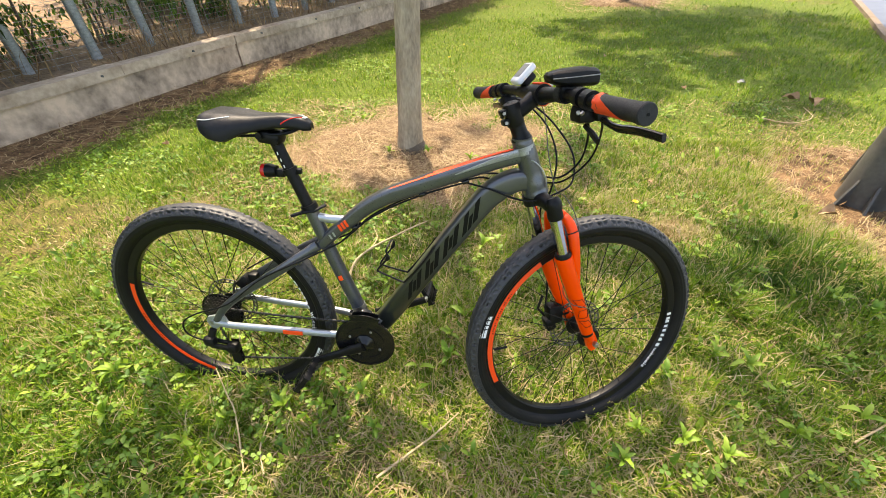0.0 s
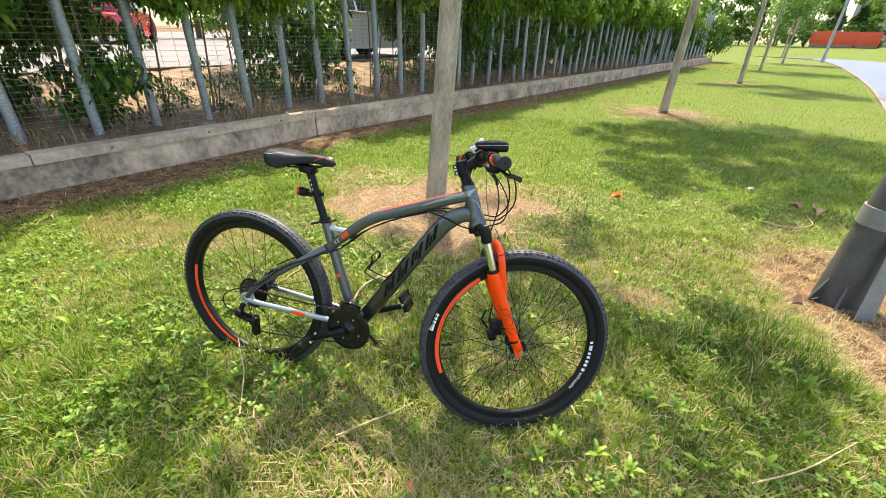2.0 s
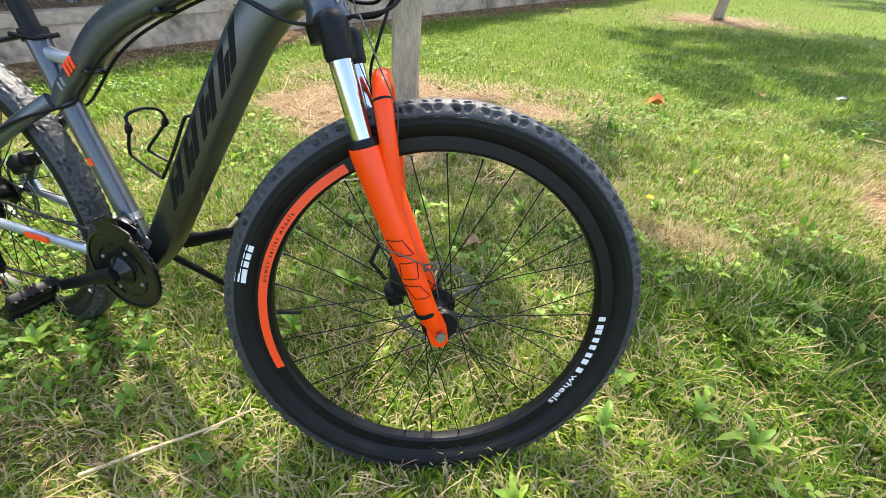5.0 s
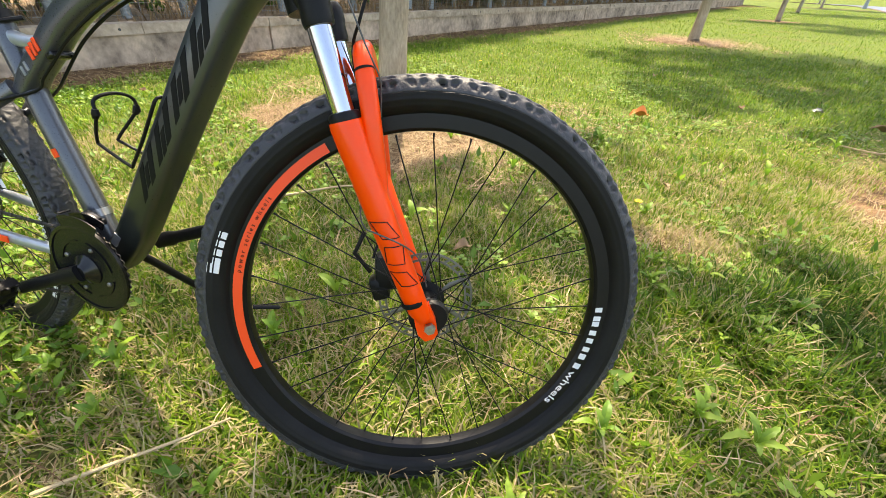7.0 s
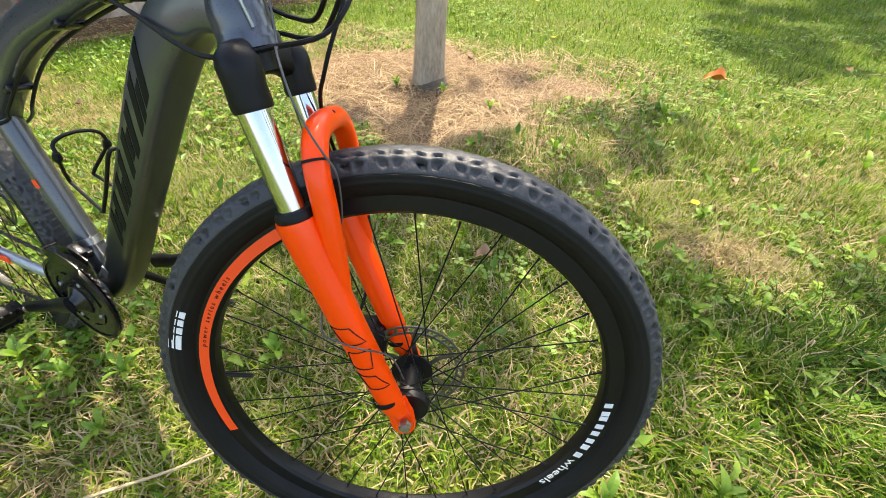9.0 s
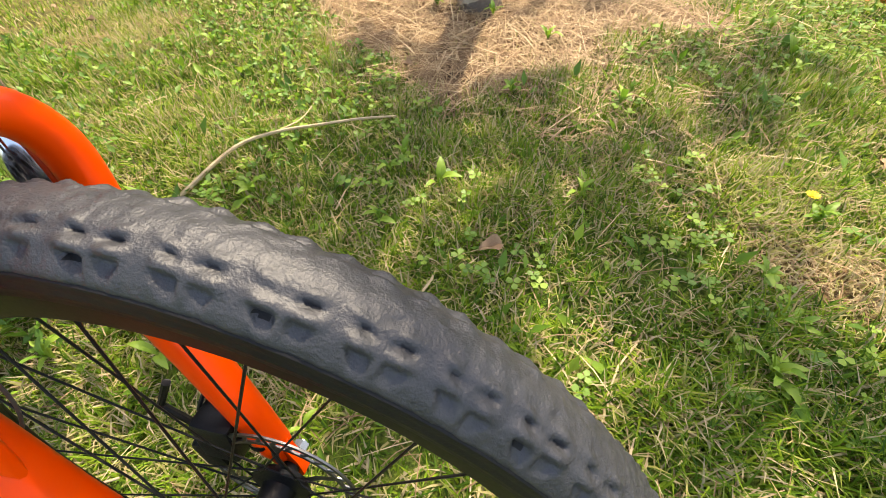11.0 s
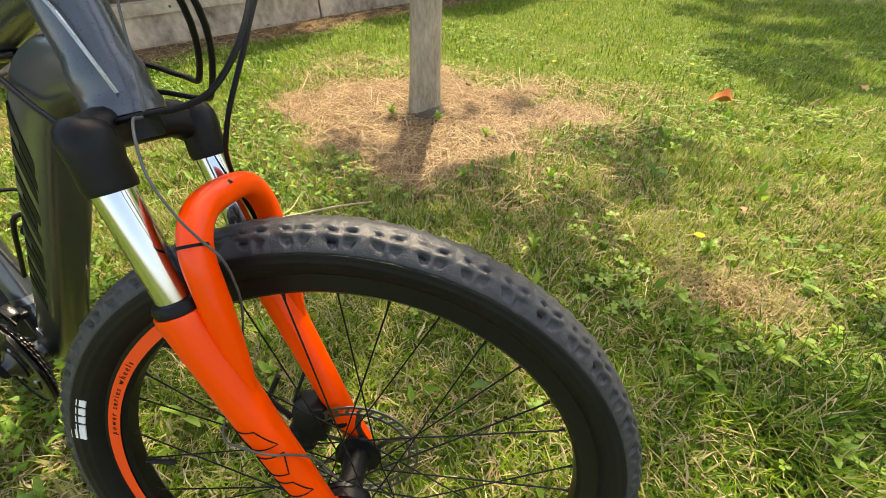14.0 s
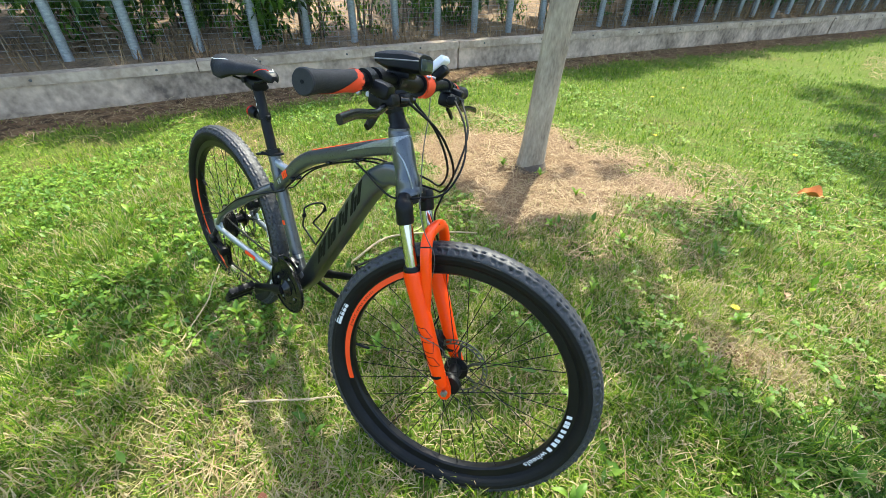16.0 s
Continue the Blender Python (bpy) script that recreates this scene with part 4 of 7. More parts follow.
# ---- the bicycle ----
# bike space: x forward, y to its left, z up, from the rear axle
BIKE = pose(-0.5727, 0.8649, 0.3485) @ pose(0, 0, 0, 0, 0, -1.62) @ pose(0, 0, 0, -8.63, 0, 0) @ pose(0, 0, 0, 0, 2.11, 0) @ Matrix.Scale(1.0175, 4)
STEER = pose(0.8630, 0, 0.4271) @ pose(0, 0, 0, 0, -19.78, 0) @ pose(0, 0, 0, 0, 0, 22.29)
REAR = pose(-0.022, 0, -0.021)     # the rear axle, seen from the frame's own zero


def aft(pts):
    """Carries the rear ends of stays, chain and cables along with the rear axle."""
    out = []
    for x, y, z in pts:
        w = min(1, max(0, (0.34 - x) / 0.26))
        out.append((x - 0.022 * w, y, z - 0.021 * w))
    return out


bike = thing("bicycle", "grey and orange mountain bike leaning on its kickstand", "bicycle", BIKE)


def ring_block(r0, r1, a0, a1, y, n=8, thick=0.0006):
    """A curved flat piece on a wheel's side between two radii and two angles (degrees)."""
    V, F = [], []
    for i in range(n + 1):
        w = radians(a0 + (a1 - a0) * i / n)
        for r in (r0, r1):
            for q in (y, y + thick):
                V.append((r * math.cos(w), q, r * math.sin(w)))
    for i in range(n):
        a, b = 4 * i, 4 * i + 4
        F += [(a, b, b + 2, a + 2), (a + 1, a + 3, b + 3, b + 1), (a, a + 1, b + 1, b), (a + 2, b + 2, b + 3, a + 3)]
    F += [(0, 2, 3, 1), (4 * n, 4 * n + 1, 4 * n + 3, 4 * n + 2)]
    return V, F


def bend(g, r, mid, y, inward=False):
    """Wraps flat words round a circle of radius r, centred on the angle mid (degrees), on the drive side."""
    V = []
    for x, q, z in g[0]:
        w = radians(mid) + (x / r if inward else -x / r)
        rr = r - z if inward else r + z
        V.append((rr * math.cos(w), y + q, rr * math.sin(w)))
    return V, g[1]


TR, TS = 0.3205, 0.0270     # the tyre's ring and section radii


def tyre_shape():
    """The carcass with thin raised lines on its sidewalls."""
    pr = []
    for k in range(72):
        v = -142 + 284 * k / 71
        w = radians(v)
        line = 0.0005 if any(abs(abs(v) - q) < 2.1 for q in (84, 100, 118, 126, 134)) else 0.0
        q = 0.80 + 0.20 * min(1, max(0, (abs(v) - 66) / 15))
        pr.append((TR + (TS * q + line) * math.cos(w), 1.02 * (TS * q + line) * math.sin(w)))
    pr += [(0.296, 0.0125), (0.296, -0.0125)]
    return lathe(pr, 96)


def tread_shape():
    """The worn tread as one skin: a smooth round crown, pairs of torn knobs along both shoulders and gashes above them."""
    pairs = 52
    na, nw = 33 * pairs, 54
    A, P = np.meshgrid(np.arange(na) * 2 * math.pi / na, np.radians(np.linspace(-86, 86, nw)), indexing="ij")
    H = np.zeros(A.shape)
    pitch = 2 * math.pi * 0.345 / pairs
    soft = lambda d, half, e: 1 - step(half - e, half + e, np.abs(d))
    bump = lambda d, half: np.exp(-(d / half) ** 2)
    for side, off in ((-1, 0.0), (1, 0.5)):
        q = A * pairs / (2 * math.pi) + off
        k = np.floor(q)
        u = (q - k) * pitch
        v = side * P * TS
        wear = 1 + 0.22 * np.sin(k * 2.7 + off) + 0.1 * np.sin(k * 5.9)
        # two wedge-shaped knobs, each with a raised lip over a hollow that runs out towards the sidewall
        for mid, lean, deep in ((0.0095, 0.25, 0.0030), (0.0265, -0.35, 0.0040)):
            w = v - math.radians(50) * TS - 0.0006 * np.sin(k * 4.1 + mid * 900)
            out = np.clip(w / 0.0095, 0, 1)
            uu = u - mid - lean * w
            H -= deep * wear * soft(uu, 0.0053 - 0.0018 * out, 0.0017) * step(-0.0008, 0.0012, w) * (1 - out) ** 0.7
            H += 0.0030 * wear * bump(uu, 0.0070) * bump(w + 0.0030, 0.0030)
        # a gash and a hook above each pair, with torn lips
        w = v - math.radians(29) * TS
        c = u - 0.0095 - 0.35 * w
        H -= 0.0032 * wear * soft(c, 0.0052, 0.0024) * step(-0.0006, 0.0010, w - 26 * c * c) * (1 - np.clip(w / 0.0052, 0, 1))
        H += 0.0018 * bump(c, 0.006) * bump(w + 0.0026, 0.0024)
        c = u - 0.0285 + 0.9 * w
        H -= 0.0030 * wear * (np.sin(k * 5.3) > -0.75) * soft(c, 0.0034, 0.0016) * step(-0.0012, 0.0008, w) * (1 - np.clip(w / 0.0048, 0, 1))
        H += 0.0016 * bump(c, 0.0045) * bump(w + 0.0024, 0.0024)
        H -= 0.0006 * soft(u - 0.0190, 0.0050, 0.0010) * soft(w - 0.0016 - 0.0006 * np.sin(u * 900), 0.0006, 0.0007)
        # what is left of the middle pattern, worn to shallow scars
        w = v - math.radians(11) * TS
        H -= 0.0009 * (np.sin(k * 9.1 + off) > -0.2) * soft(u - 0.016 - 1.2 * w, 0.0024, 0.0014) * soft(w, 0.0020, 0.0012)
    # grazes and small torn bits
    rough = np.random.default_rng(8).normal(size=H.shape)
    for n in (1, 2):
        rough = (rough + np.roll(rough, n, 0) + np.roll(rough, -n, 0) + np.roll(rough, n, 1) + np.roll(rough, -n, 1)) / 2.6
    H += 0.00030 * np.clip(rough, -2, 1.5)
    H -= 0.003 * step(math.radians(79), math.radians(86), np.abs(P))
    # faces deeper than this take the black that stands in for pit shade
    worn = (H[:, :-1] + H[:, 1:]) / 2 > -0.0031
    R = TS * 1.0 + H
    r = TR + R * np.cos(P)
    V = np.stack([r * np.cos(A), R * np.sin(P) * 1.02, r * np.sin(A)], -1).reshape(-1, 3)
    i, j = np.meshgrid(np.arange(na), np.arange(nw - 1), indexing="ij")
    i2 = (i + 1) % na
    F = np.stack([i * nw + j, i2 * nw + j, i2 * nw + j + 1, i * nw + j + 1], -1).reshape(-1, 4)
    return (V.tolist(), F.tolist()), worn


RIM = lathe([(0.299, 0.0128), (0.2975, 0.0142), (0.292, 0.0140), (0.2785, 0.0128), (0.2745, 0.0085), (0.2735, 0.0), (0.2745, -0.0085), (0.2785, -0.0128), (0.292, -0.0140), (0.2975, -0.0142), (0.299, -0.0128)], 96)
TYRE_MESH = mesh("tyre", tyre_shape(), M["rubber"])
shape, worn = tread_shape()
TREAD_MESH = mesh("tread", shape, M["tread"], 70)
TREAD_MESH.materials.append(M["rubber"])     # black painted into the deep pits: shade under the knob lips, and unworn rubber
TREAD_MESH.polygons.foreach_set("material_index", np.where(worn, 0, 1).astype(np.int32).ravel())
SPOKES = []
for sy in (-1, 1):
    for lead in (-1, 1):
        w = lead * 1.15
        SPOKES.append(mesh("spoke", sweep([(0.027 * math.cos(w), sy * 0.030, 0.027 * math.sin(w)), (0.262, sy * 0.004, 0.0), (0.271, sy * 0.003, 0)], [0.0010, 0.0010, 0.0019], 6), M["black"]))


def wheel(name, label, m, stripe, brand, word, maker, phase, tall=0.012):
    w = part(name, RIM, M["rim"], bike, label, m)
    part("tyre", TYRE_MESH, None, w, "black knobbly rubber tyre")
    part("tread", TREAD_MESH, None, w, "worn grey tread with torn shoulder knobs")
    part("hub", lathe([(0.0001, -0.05), (0.009, -0.05), (0.011, -0.04), (0.03, -0.034), (0.031, -0.029), (0.018, -0.026), (0.015, 0.0), (0.018, 0.026), (0.031, 0.029), (0.03, 0.034), (0.011, 0.04), (0.009, 0.05), (0.0001, 0.05)], 28, False), M["black"], w)
    for k in range(32):
        kind = (k % 2) * 2 + (k // 2) % 2
        part("spoke", SPOKES[kind], None, w, m=pose(0, 0, 0, 0, phase + k * 11.25, 0))
    rot = [join(lathe([(0.066, 0.0355), (0.0695, 0.0355), (0.0695, 0.0375), (0.066, 0.0375)], 60), lathe([(0.0765, 0.0355), (0.080, 0.0355), (0.080, 0.0375), (0.0765, 0.0375)], 60), *[xf(block((0.073, 0.0365, 0), (0.009, 0.0018, 0.0042), 0.0004, pose(0, 0, 0, 0, 35, 0), 1), pose(0, 0, 0, 0, 12 * k, 0)) for k in range(30)])]
    for k in range(6):
        rot.append(sweep([(0.022, 0.0365, 0), (0.045, 0.0365, 0.012), (0.068, 0.0365, 0.014)], [(0.001, 0.004)] * 3, 4, (0, 1, 0), 6))
        rot[-1] = xf(rot[-1], pose(0, 0, 0, 0, 60 * k, 0))
    part("brake_disc", rot[0], M["disc"], w, "thin drilled steel brake disc")
    for g in rot[1:]:
        part("disc_arm", g, M["disc"], w)
    part("disc_carrier", lathe([(0.016, 0.034), (0.025, 0.034), (0.025, 0.0385), (0.016, 0.0385)], 24), M["black"], w)
    a0, a1 = stripe
    part("rim_stripe", ring_block(0.2790, 0.2925, a0, a1, -0.0150, 30), M["sticker"], w, "bright orange rim sticker")
    part("stripe_lettering", bend(words("p o w e r   s e r i e s   w h e e l s", 0.0095), 0.2857, (a0 + a1) / 2 - 6, -0.01525, False), M["ink"], w)
    for q0, q1 in ((0.0, 6.1), (7.2, 12.5), (13.8, 19.0), (19.3, 24.3)):
        r0, r1, c = 0.2778, 0.2778 + tall, (q1 - q0) * 0.34
        g = [ring_block(r0, r1, brand + q0, brand + q0 + c, -0.0150, 2), ring_block(r0, r1, brand + q1 - c, brand + q1, -0.0150, 2)]
        part("brand_shape", join(*g), M["white"], w, "white brand shape on the rim")
    g = words("wheels", 0.0200)
    x0, x1 = min(p[0] for p in g[0]), max(p[0] for p in g[0])
    g = ([((p[0] - (x0 + x1) / 2) * 0.0745 / (x1 - x0), p[1], p[2]) for p in g[0]], g[1])
    part("rim_lettering", bend(g, 0.2835, word, -0.0150, False), M["white"], w, "white rim lettering")
    q = []
    for k in range(5):
        q.append(ring_block(0.3085, 0.3065 + (0.0185 if k == 0 else 0.0125), maker - k * 2.5, maker - k * 2.5 - (2.6 if k == 0 else 1.8), -0.0282 + 0.0006, 3, 0.0014))
    for g in q:
        part("maker_bar", g, M["white"], w, "white maker's shape on the sidewall")
    part("valve", sweep([(0.269, 0, 0), (0.232, 0, 0), (0.229, 0, 0)], [0.003, 0.0035, 0.002], 8), M["black"], w, m=pose(0, 0, 0, 0, -165, 0))
    part("axle_nut", join(sweep([(0, -0.076, 0), (0, 0.076, 0)], 0.0046, 10), lathe([(0.0001, -0.074), (0.0085, -0.074), (0.0085, -0.066), (0.0001, -0.066)], 6, False), lathe([(0.0001, 0.066), (0.0085, 0.066), (0.0085, 0.074), (0.0001, 0.074)], 6, False)), M["steel"], w)
    return w


front = wheel("front_wheel", "black front wheel with orange rim sticker", STEER @ pose(0.0506, 0, -0.4639) @ Matrix.Scale(1.0112, 4), (105.2, 185.5), -38.3, -47.3, 152.5, 4)
rear = wheel("rear_wheel", "black rear wheel with orange rim sticker", REAR @ Matrix.Scale(1.0112, 4), (166.2, 249.3), 8, -2, -20, 0, 0.0035)

# frame
frame_ob = part("frame", xf(lathe([(0.012, -0.036), (0.022, -0.036), (0.0235, -0.03), (0.0235, 0.03), (0.022, 0.036), (0.012, 0.036)], 28), pose(0.437, 0, -0.052)), M["frame"], bike, "grey painted aluminium frame")
part("head_tube", sweep(smooth_path([(0.8225, 0, 0.560), (0.8250, 0, 0.548), (0.8335, 0, 0.530), (0.857, 0, 0.472), (0.868, 0, 0.441), (0.8725, 0, 0.4285)], 4), [0.0225] * 3 + [0.0235] * 5 + [0.0245] * 5 + [0.0275] * 4 + [0.0295] * 4, 22), M["frame"], frame_ob)
part("seat_tube", sweep([(0.436, 0, -0.045), (0.351, 0, 0.19), (0.318, 0, 0.298), (0.301, 0, 0.350)], [0.0205, 0.0185, 0.0180, 0.0178], 20), M["frame"], frame_ob)
dt = smooth_path([(0.858, 0, 0.462), (0.815, 0, 0.457), (0.765, 0, 0.420), (0.715, 0, 0.352), (0.640, 0, 0.237), (0.560, 0, 0.112), (0.490, 0, 0.004), (0.440, 0, -0.052)], 4)
# its colour gets darker towards the lower end
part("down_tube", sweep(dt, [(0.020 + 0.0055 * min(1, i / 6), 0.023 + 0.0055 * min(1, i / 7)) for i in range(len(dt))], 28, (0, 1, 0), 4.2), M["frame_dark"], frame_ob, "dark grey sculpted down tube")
tt = smooth_path([(0.322, 0, 0.238), (0.352, 0, 0.272), (0.400, 0, 0.314), (0.452, 0, 0.360), (0.512, 0, 0.397), (0.590, 0, 0.430), (0.680, 0, 0.466), (0.770, 0, 0.502), (0.838, 0, 0.524)], 4)
part("top_tube", sweep(tt, [(0.020, 0.0155 + 0.004 * math.sin(math.pi * i / len(tt))) for i in range(len(tt))], 28, (0, 1, 0), 3.8), M["frame"], frame_ob, "grey curved top tube")
part("top_tube_stripe", sweep([(p.x - 0.4 * 0.0175, -0.0035, p.z + 0.92 * 0.0178) for p in tt[15:32]], [(0.0125 * min(1, (k + 0.6) / 3, (19 - k) / 12), 0.0012) for k in range(17)], 8, (0, 1, 0), 4), M["sticker"], frame_ob, "orange stripe along the top")
part("weave_stripe", sweep([(p.x - 0.001, -0.0203, p.z + 0.004 + 0.0012 * k) for k, p in enumerate(tt[24:32])], [(0.0009, 0.0012 + 0.0011 * k) for k in range(8)], 8, (0, 1, 0), 4), M["band"], frame_ob, "silver patterned wedge on the top tube")
part("strut", sweep([(0.316, 0, 0.322), (0.350, 0, 0.318), (0.395, 0, 0.318)], [(0.011, 0.0125), (0.010, 0.011), (0.011, 0.012)], 14, (0, 1, 0), 2.4), M["silver"], frame_ob)
part("carbon_band", sweep([(0.8265, 0, 0.543), (0.8330, 0, 0.5265)], [0.0246, 0.0250], 22, caps=False), M["band"], frame_ob, "silver patterned band on the head tube")
part("head_chevron", join(*[sweep(smooth_path([(0.842, -0.0215, 0.519), (0.866, -0.0235, 0.506), (0.884, -0.021, 0.480), (0.892, -0.014, 0.452)], 4), 0.0016, 6)]), M["silver"], frame_ob)
for sy in (-1, 1):
    st = smooth_path(aft([(0.318, sy * 0.018, 0.246), (0.255, sy * 0.040, 0.205), (0.175, sy * 0.052, 0.152), (0.095, sy * 0.062, 0.098), (0.045, sy * 0.067, 0.052), (0.012, sy * 0.068, 0.006)]), 4)
    part("seatstay", sweep(st, [(0.0085, 0.0145 - 0.004 * i / len(st)) for i in range(len(st))], 14, (0, 1, 0), 2.5), M["frame"], frame_ob)
    cs = smooth_path(aft([(0.410, sy * 0.030, -0.046), (0.345, sy * 0.052, -0.038), (0.20, sy * 0.060, -0.022), (0.06, sy * 0.068, -0.008), (0.006, sy * 0.069, 0.0)]), 4)
    part("chainstay", sweep(cs, [(0.0080, 0.0105)] * len(cs), 14, (0, 1, 0), 2.6), M["silver"], frame_ob, "silver painted chainstay")
    part("dropout", xf(plate([(-0.02, 0.004), (-0.012, 0.018), (0.012, 0.026), (0.034, 0.036), (0.042, 0.018), (0.05, -0.006), (0.02, -0.014), (0.004, -0.026), (-0.012, -0.02)], 0.007), REAR @ pose(0.0, sy * 0.068, 0)), M["silver"], frame_ob)
part("bridge", sweep(aft([(0.23, -0.043, 0.19), (0.245, 0, 0.20), (0.23, 0.043, 0.19)]), 0.008, 10), M["frame"], frame_ob)
part("chainstay_sticker", sweep(aft([(0.205, -0.0712, -0.022), (0.258, -0.0675, -0.028)]), [(0.0012, 0.0075)] * 2, 8, (0, 1, 0), 4), M["sticker"], frame_ob)
for k in range(3):
    part("badge_bar", sweep([(0.3845 + 0.0085 * k - 0.004, -0.0212, 0.3045 + 0.007 * k + 0.0085), (0.3845 + 0.0085 * k + 0.005, -0.0212, 0.3045 + 0.007 * k - 0.0085)], [(0.0010, 0.0036)] * 2, 6, (0, 1, 0), 6), M["sticker"], frame_ob, "small orange model mark")
for k in range(2):
    part("badge_bar", sweep([(0.355 + 0.010 * k - 0.002, -0.0208, 0.275 + 0.0085 * k + 0.006), (0.355 + 0.010 * k + 0.004, -0.0208, 0.275 + 0.0085 * k - 0.006)], [(0.0010, 0.0026)] * 2, 6, (0, 1, 0), 6), M["silver"], frame_ob, "small silver model mark")
part("seat_tube_badge", sweep([(0.3665, -0.019, 0.150), (0.3715, -0.019, 0.136)], [(0.0012, 0.006)] * 2, 6, (0, 1, 0), 6), M["sticker"], frame_ob)
part("foil_label", sweep([(0.462, -0.0245, -0.012), (0.478, -0.0250, 0.012)], [(0.001, 0.008)] * 2, 6, (0, 1, 0), 6), M["silver"], frame_ob, "small silver foil label")


def tube_stroke(x, w, z0, z1, slope=1.75, t=0.0004):
    """A slanted stroke from height z0 to z1 that follows the down tube's rounded side."""
    V, F, n = [], [], 7
    for i in range(n):
        q = z0 + (z1 - z0) * i / (n - 1)
        y = -0.0256 * (1 - abs(q / 0.0287) ** 4.2) ** (1 / 4.2)
        for dx in (0, w):
            V += [(x + dx + slope * q, y - t, q), (x + dx + slope * q, y + 0.003, q)]
    for i in range(n - 1):
        a, b = 4 * i, 4 * i + 4
        F += [(a, a + 2, b + 2, b), (a, b, b + 1, a + 1), (a + 2, a + 3, b + 3, b + 2), (a + 1, b + 1, b + 3, a + 3)]
    return V, F + [(0, 1, 3, 2), (4 * n - 4, 4 * n - 2, 4 * n - 1, 4 * n - 3)]


# a row of slanted black bars, tall and short by turns
for k in range(4):
    x = -0.150 + 0.0865 * k
    strokes = [tube_stroke(x, 0.020, -0.020, 0.013), tube_stroke(x + 0.024, 0.016, (-0.012, -0.020)[k % 2], (0.006, 0.002)[k % 2]), tube_stroke(x + 0.044, 0.021, -0.020, 0.013)]
    part("brand_shape", xf(join(*strokes), pose(0.645, 0, 0.250) @ pose(0, 0, 0, 0, -57.0, 0)), M["ink"], frame_ob, "black slanted brand shape")

# seat post and saddle
part("seat_clamp", join(sweep([(0.3035, 0, 0.340), (0.298, 0, 0.356)], 0.0215, 20), sweep([(0.29, -0.03, 0.347), (0.315, -0.012, 0.343), (0.34, 0.012, 0.352)], [(0.004, 0.006)] * 3, 8, (0, 0, 1)), sweep([(0.30, -0.02, 0.345), (0.262, -0.03, 0.334)], [(0.004, 0.007)] * 2, 8, (0, 0, 1))), M["black"], bike, "black quick-release seat clamp")
post = part("seatpost", sweep([(0.305, 0, 0.33), (0.236, 0, 0.528)], 0.0145, 18), M["black"], bike, "black seatpost with white lettering")
part("post_lettering", join(*[sweep([(0.2665 - 0.0055 * k - 0.002, -0.0146, 0.440 + 0.016 * k), (0.2635 - 0.0055 * k, -0.0146, 0.4475 + 0.016 * k)], [(0.0006, 0.0015)] * 2, 5, (0, 1, 0)) for k in range(4)]), M["white"], post)
part("seatpost_head", join(block((0.232, 0, 0.528), (0.055, 0.045, 0.03), 0.008, pose(0, 0, 0, 0, 8, 0)), sweep([(0.215, -0.03, 0.535), (0.215, 0.03, 0.535)], 0.008, 12), sweep([(0.25, -0.024, 0.522), (0.25, 0.024, 0.522)], 0.007, 12)), M["black"], post)


def saddle_point(u, w):
    """The saddle's skin: u from tail to nose, w from edge to edge in radians."""
    x = 0.075 + 0.262 * u
    hw = np.interp(u, [0, 0.02, 0.08, 0.2, 0.34, 0.48, 0.62, 0.8, 0.94, 0.985, 1], [0.025, 0.045, 0.064, 0.073, 0.066, 0.045, 0.030, 0.0225, 0.0200, 0.016, 0.009])
    top = np.interp(u, [0, 0.08, 0.25, 0.5, 0.75, 0.92, 0.98, 1], [0.576, 0.586, 0.5855, 0.580, 0.583, 0.579, 0.572, 0.566])
    drop = np.interp(u, [0, 0.06, 0.15, 0.28, 0.42, 0.55, 0.75, 0.95, 1], [0.018, 0.036, 0.052, 0.056, 0.036, 0.027, 0.024, 0.022, 0.012])
    y = hw * math.copysign(abs(math.sin(min(abs(w), math.pi / 2))) ** 0.8, w) * (1 - 0.35 * max(0, abs(w) - math.pi / 2))
    z = top - drop * (1 - max(0.0, math.cos(w))) ** 1.5 - 0.012 * max(0, abs(w) - math.pi / 2)
    if abs(w) < 0.5 and u < 0.8:
        z -= 0.004 * (1 - abs(w) / 0.5) * math.sin(math.pi * u / 0.8)
    return (x, y, z), (x, 0, top - drop * 0.8)


def saddle_shape():
    V, F, secs, m = [], [], 34, 24
    for i in range(secs):
        u = i / (secs - 1)
        for k in range(m):
            V.append(saddle_point(u, math.pi * (k / (m - 1) - 0.5) * 1.25)[0])
        V.append(saddle_point(u, 0)[1])
    n = m + 1
    for i in range(secs - 1):
        for k in range(n):
            l = (k + 1) % n
            F.append((i * n + k, (i + 1) * n + k, (i + 1) * n + l, i * n + l))
    F += [tuple(range(n)), tuple((secs - 1) * n + k for k in range(n - 1, -1, -1))]
    return V, F


saddle = part("saddle", saddle_shape(), M["vinyl"], bike, "black padded saddle with red and white piping")
for sy in (-1, 1):
    part("rail", sweep(smooth_path([(0.105, sy * 0.03, 0.545), (0.15, sy * 0.022, 0.532), (0.22, sy * 0.02, 0.535), (0.28, sy * 0.016, 0.542), (0.315, sy * 0.008, 0.556)], 3), 0.0035, 8), M["black"], saddle)
    part("piping", sweep([saddle_point(0.93 - 0.022 * q, sy * (0.25 + 0.145 * q))[0] for q in range(9)], 0.0014, 6), M["red"] if sy < 0 else M["white"], saddle)
    part("rear_piping", sweep([saddle_point(0.34 - 0.032 * q, sy * (0.62 + 0.05 * q))[0] for q in range(10)], 0.0011, 6), M["white"], saddle)
part("nose_mark", block((0.320, 0, 0.5765), (0.014, 0.012, 0.002), 0.0005), M["white"], saddle)
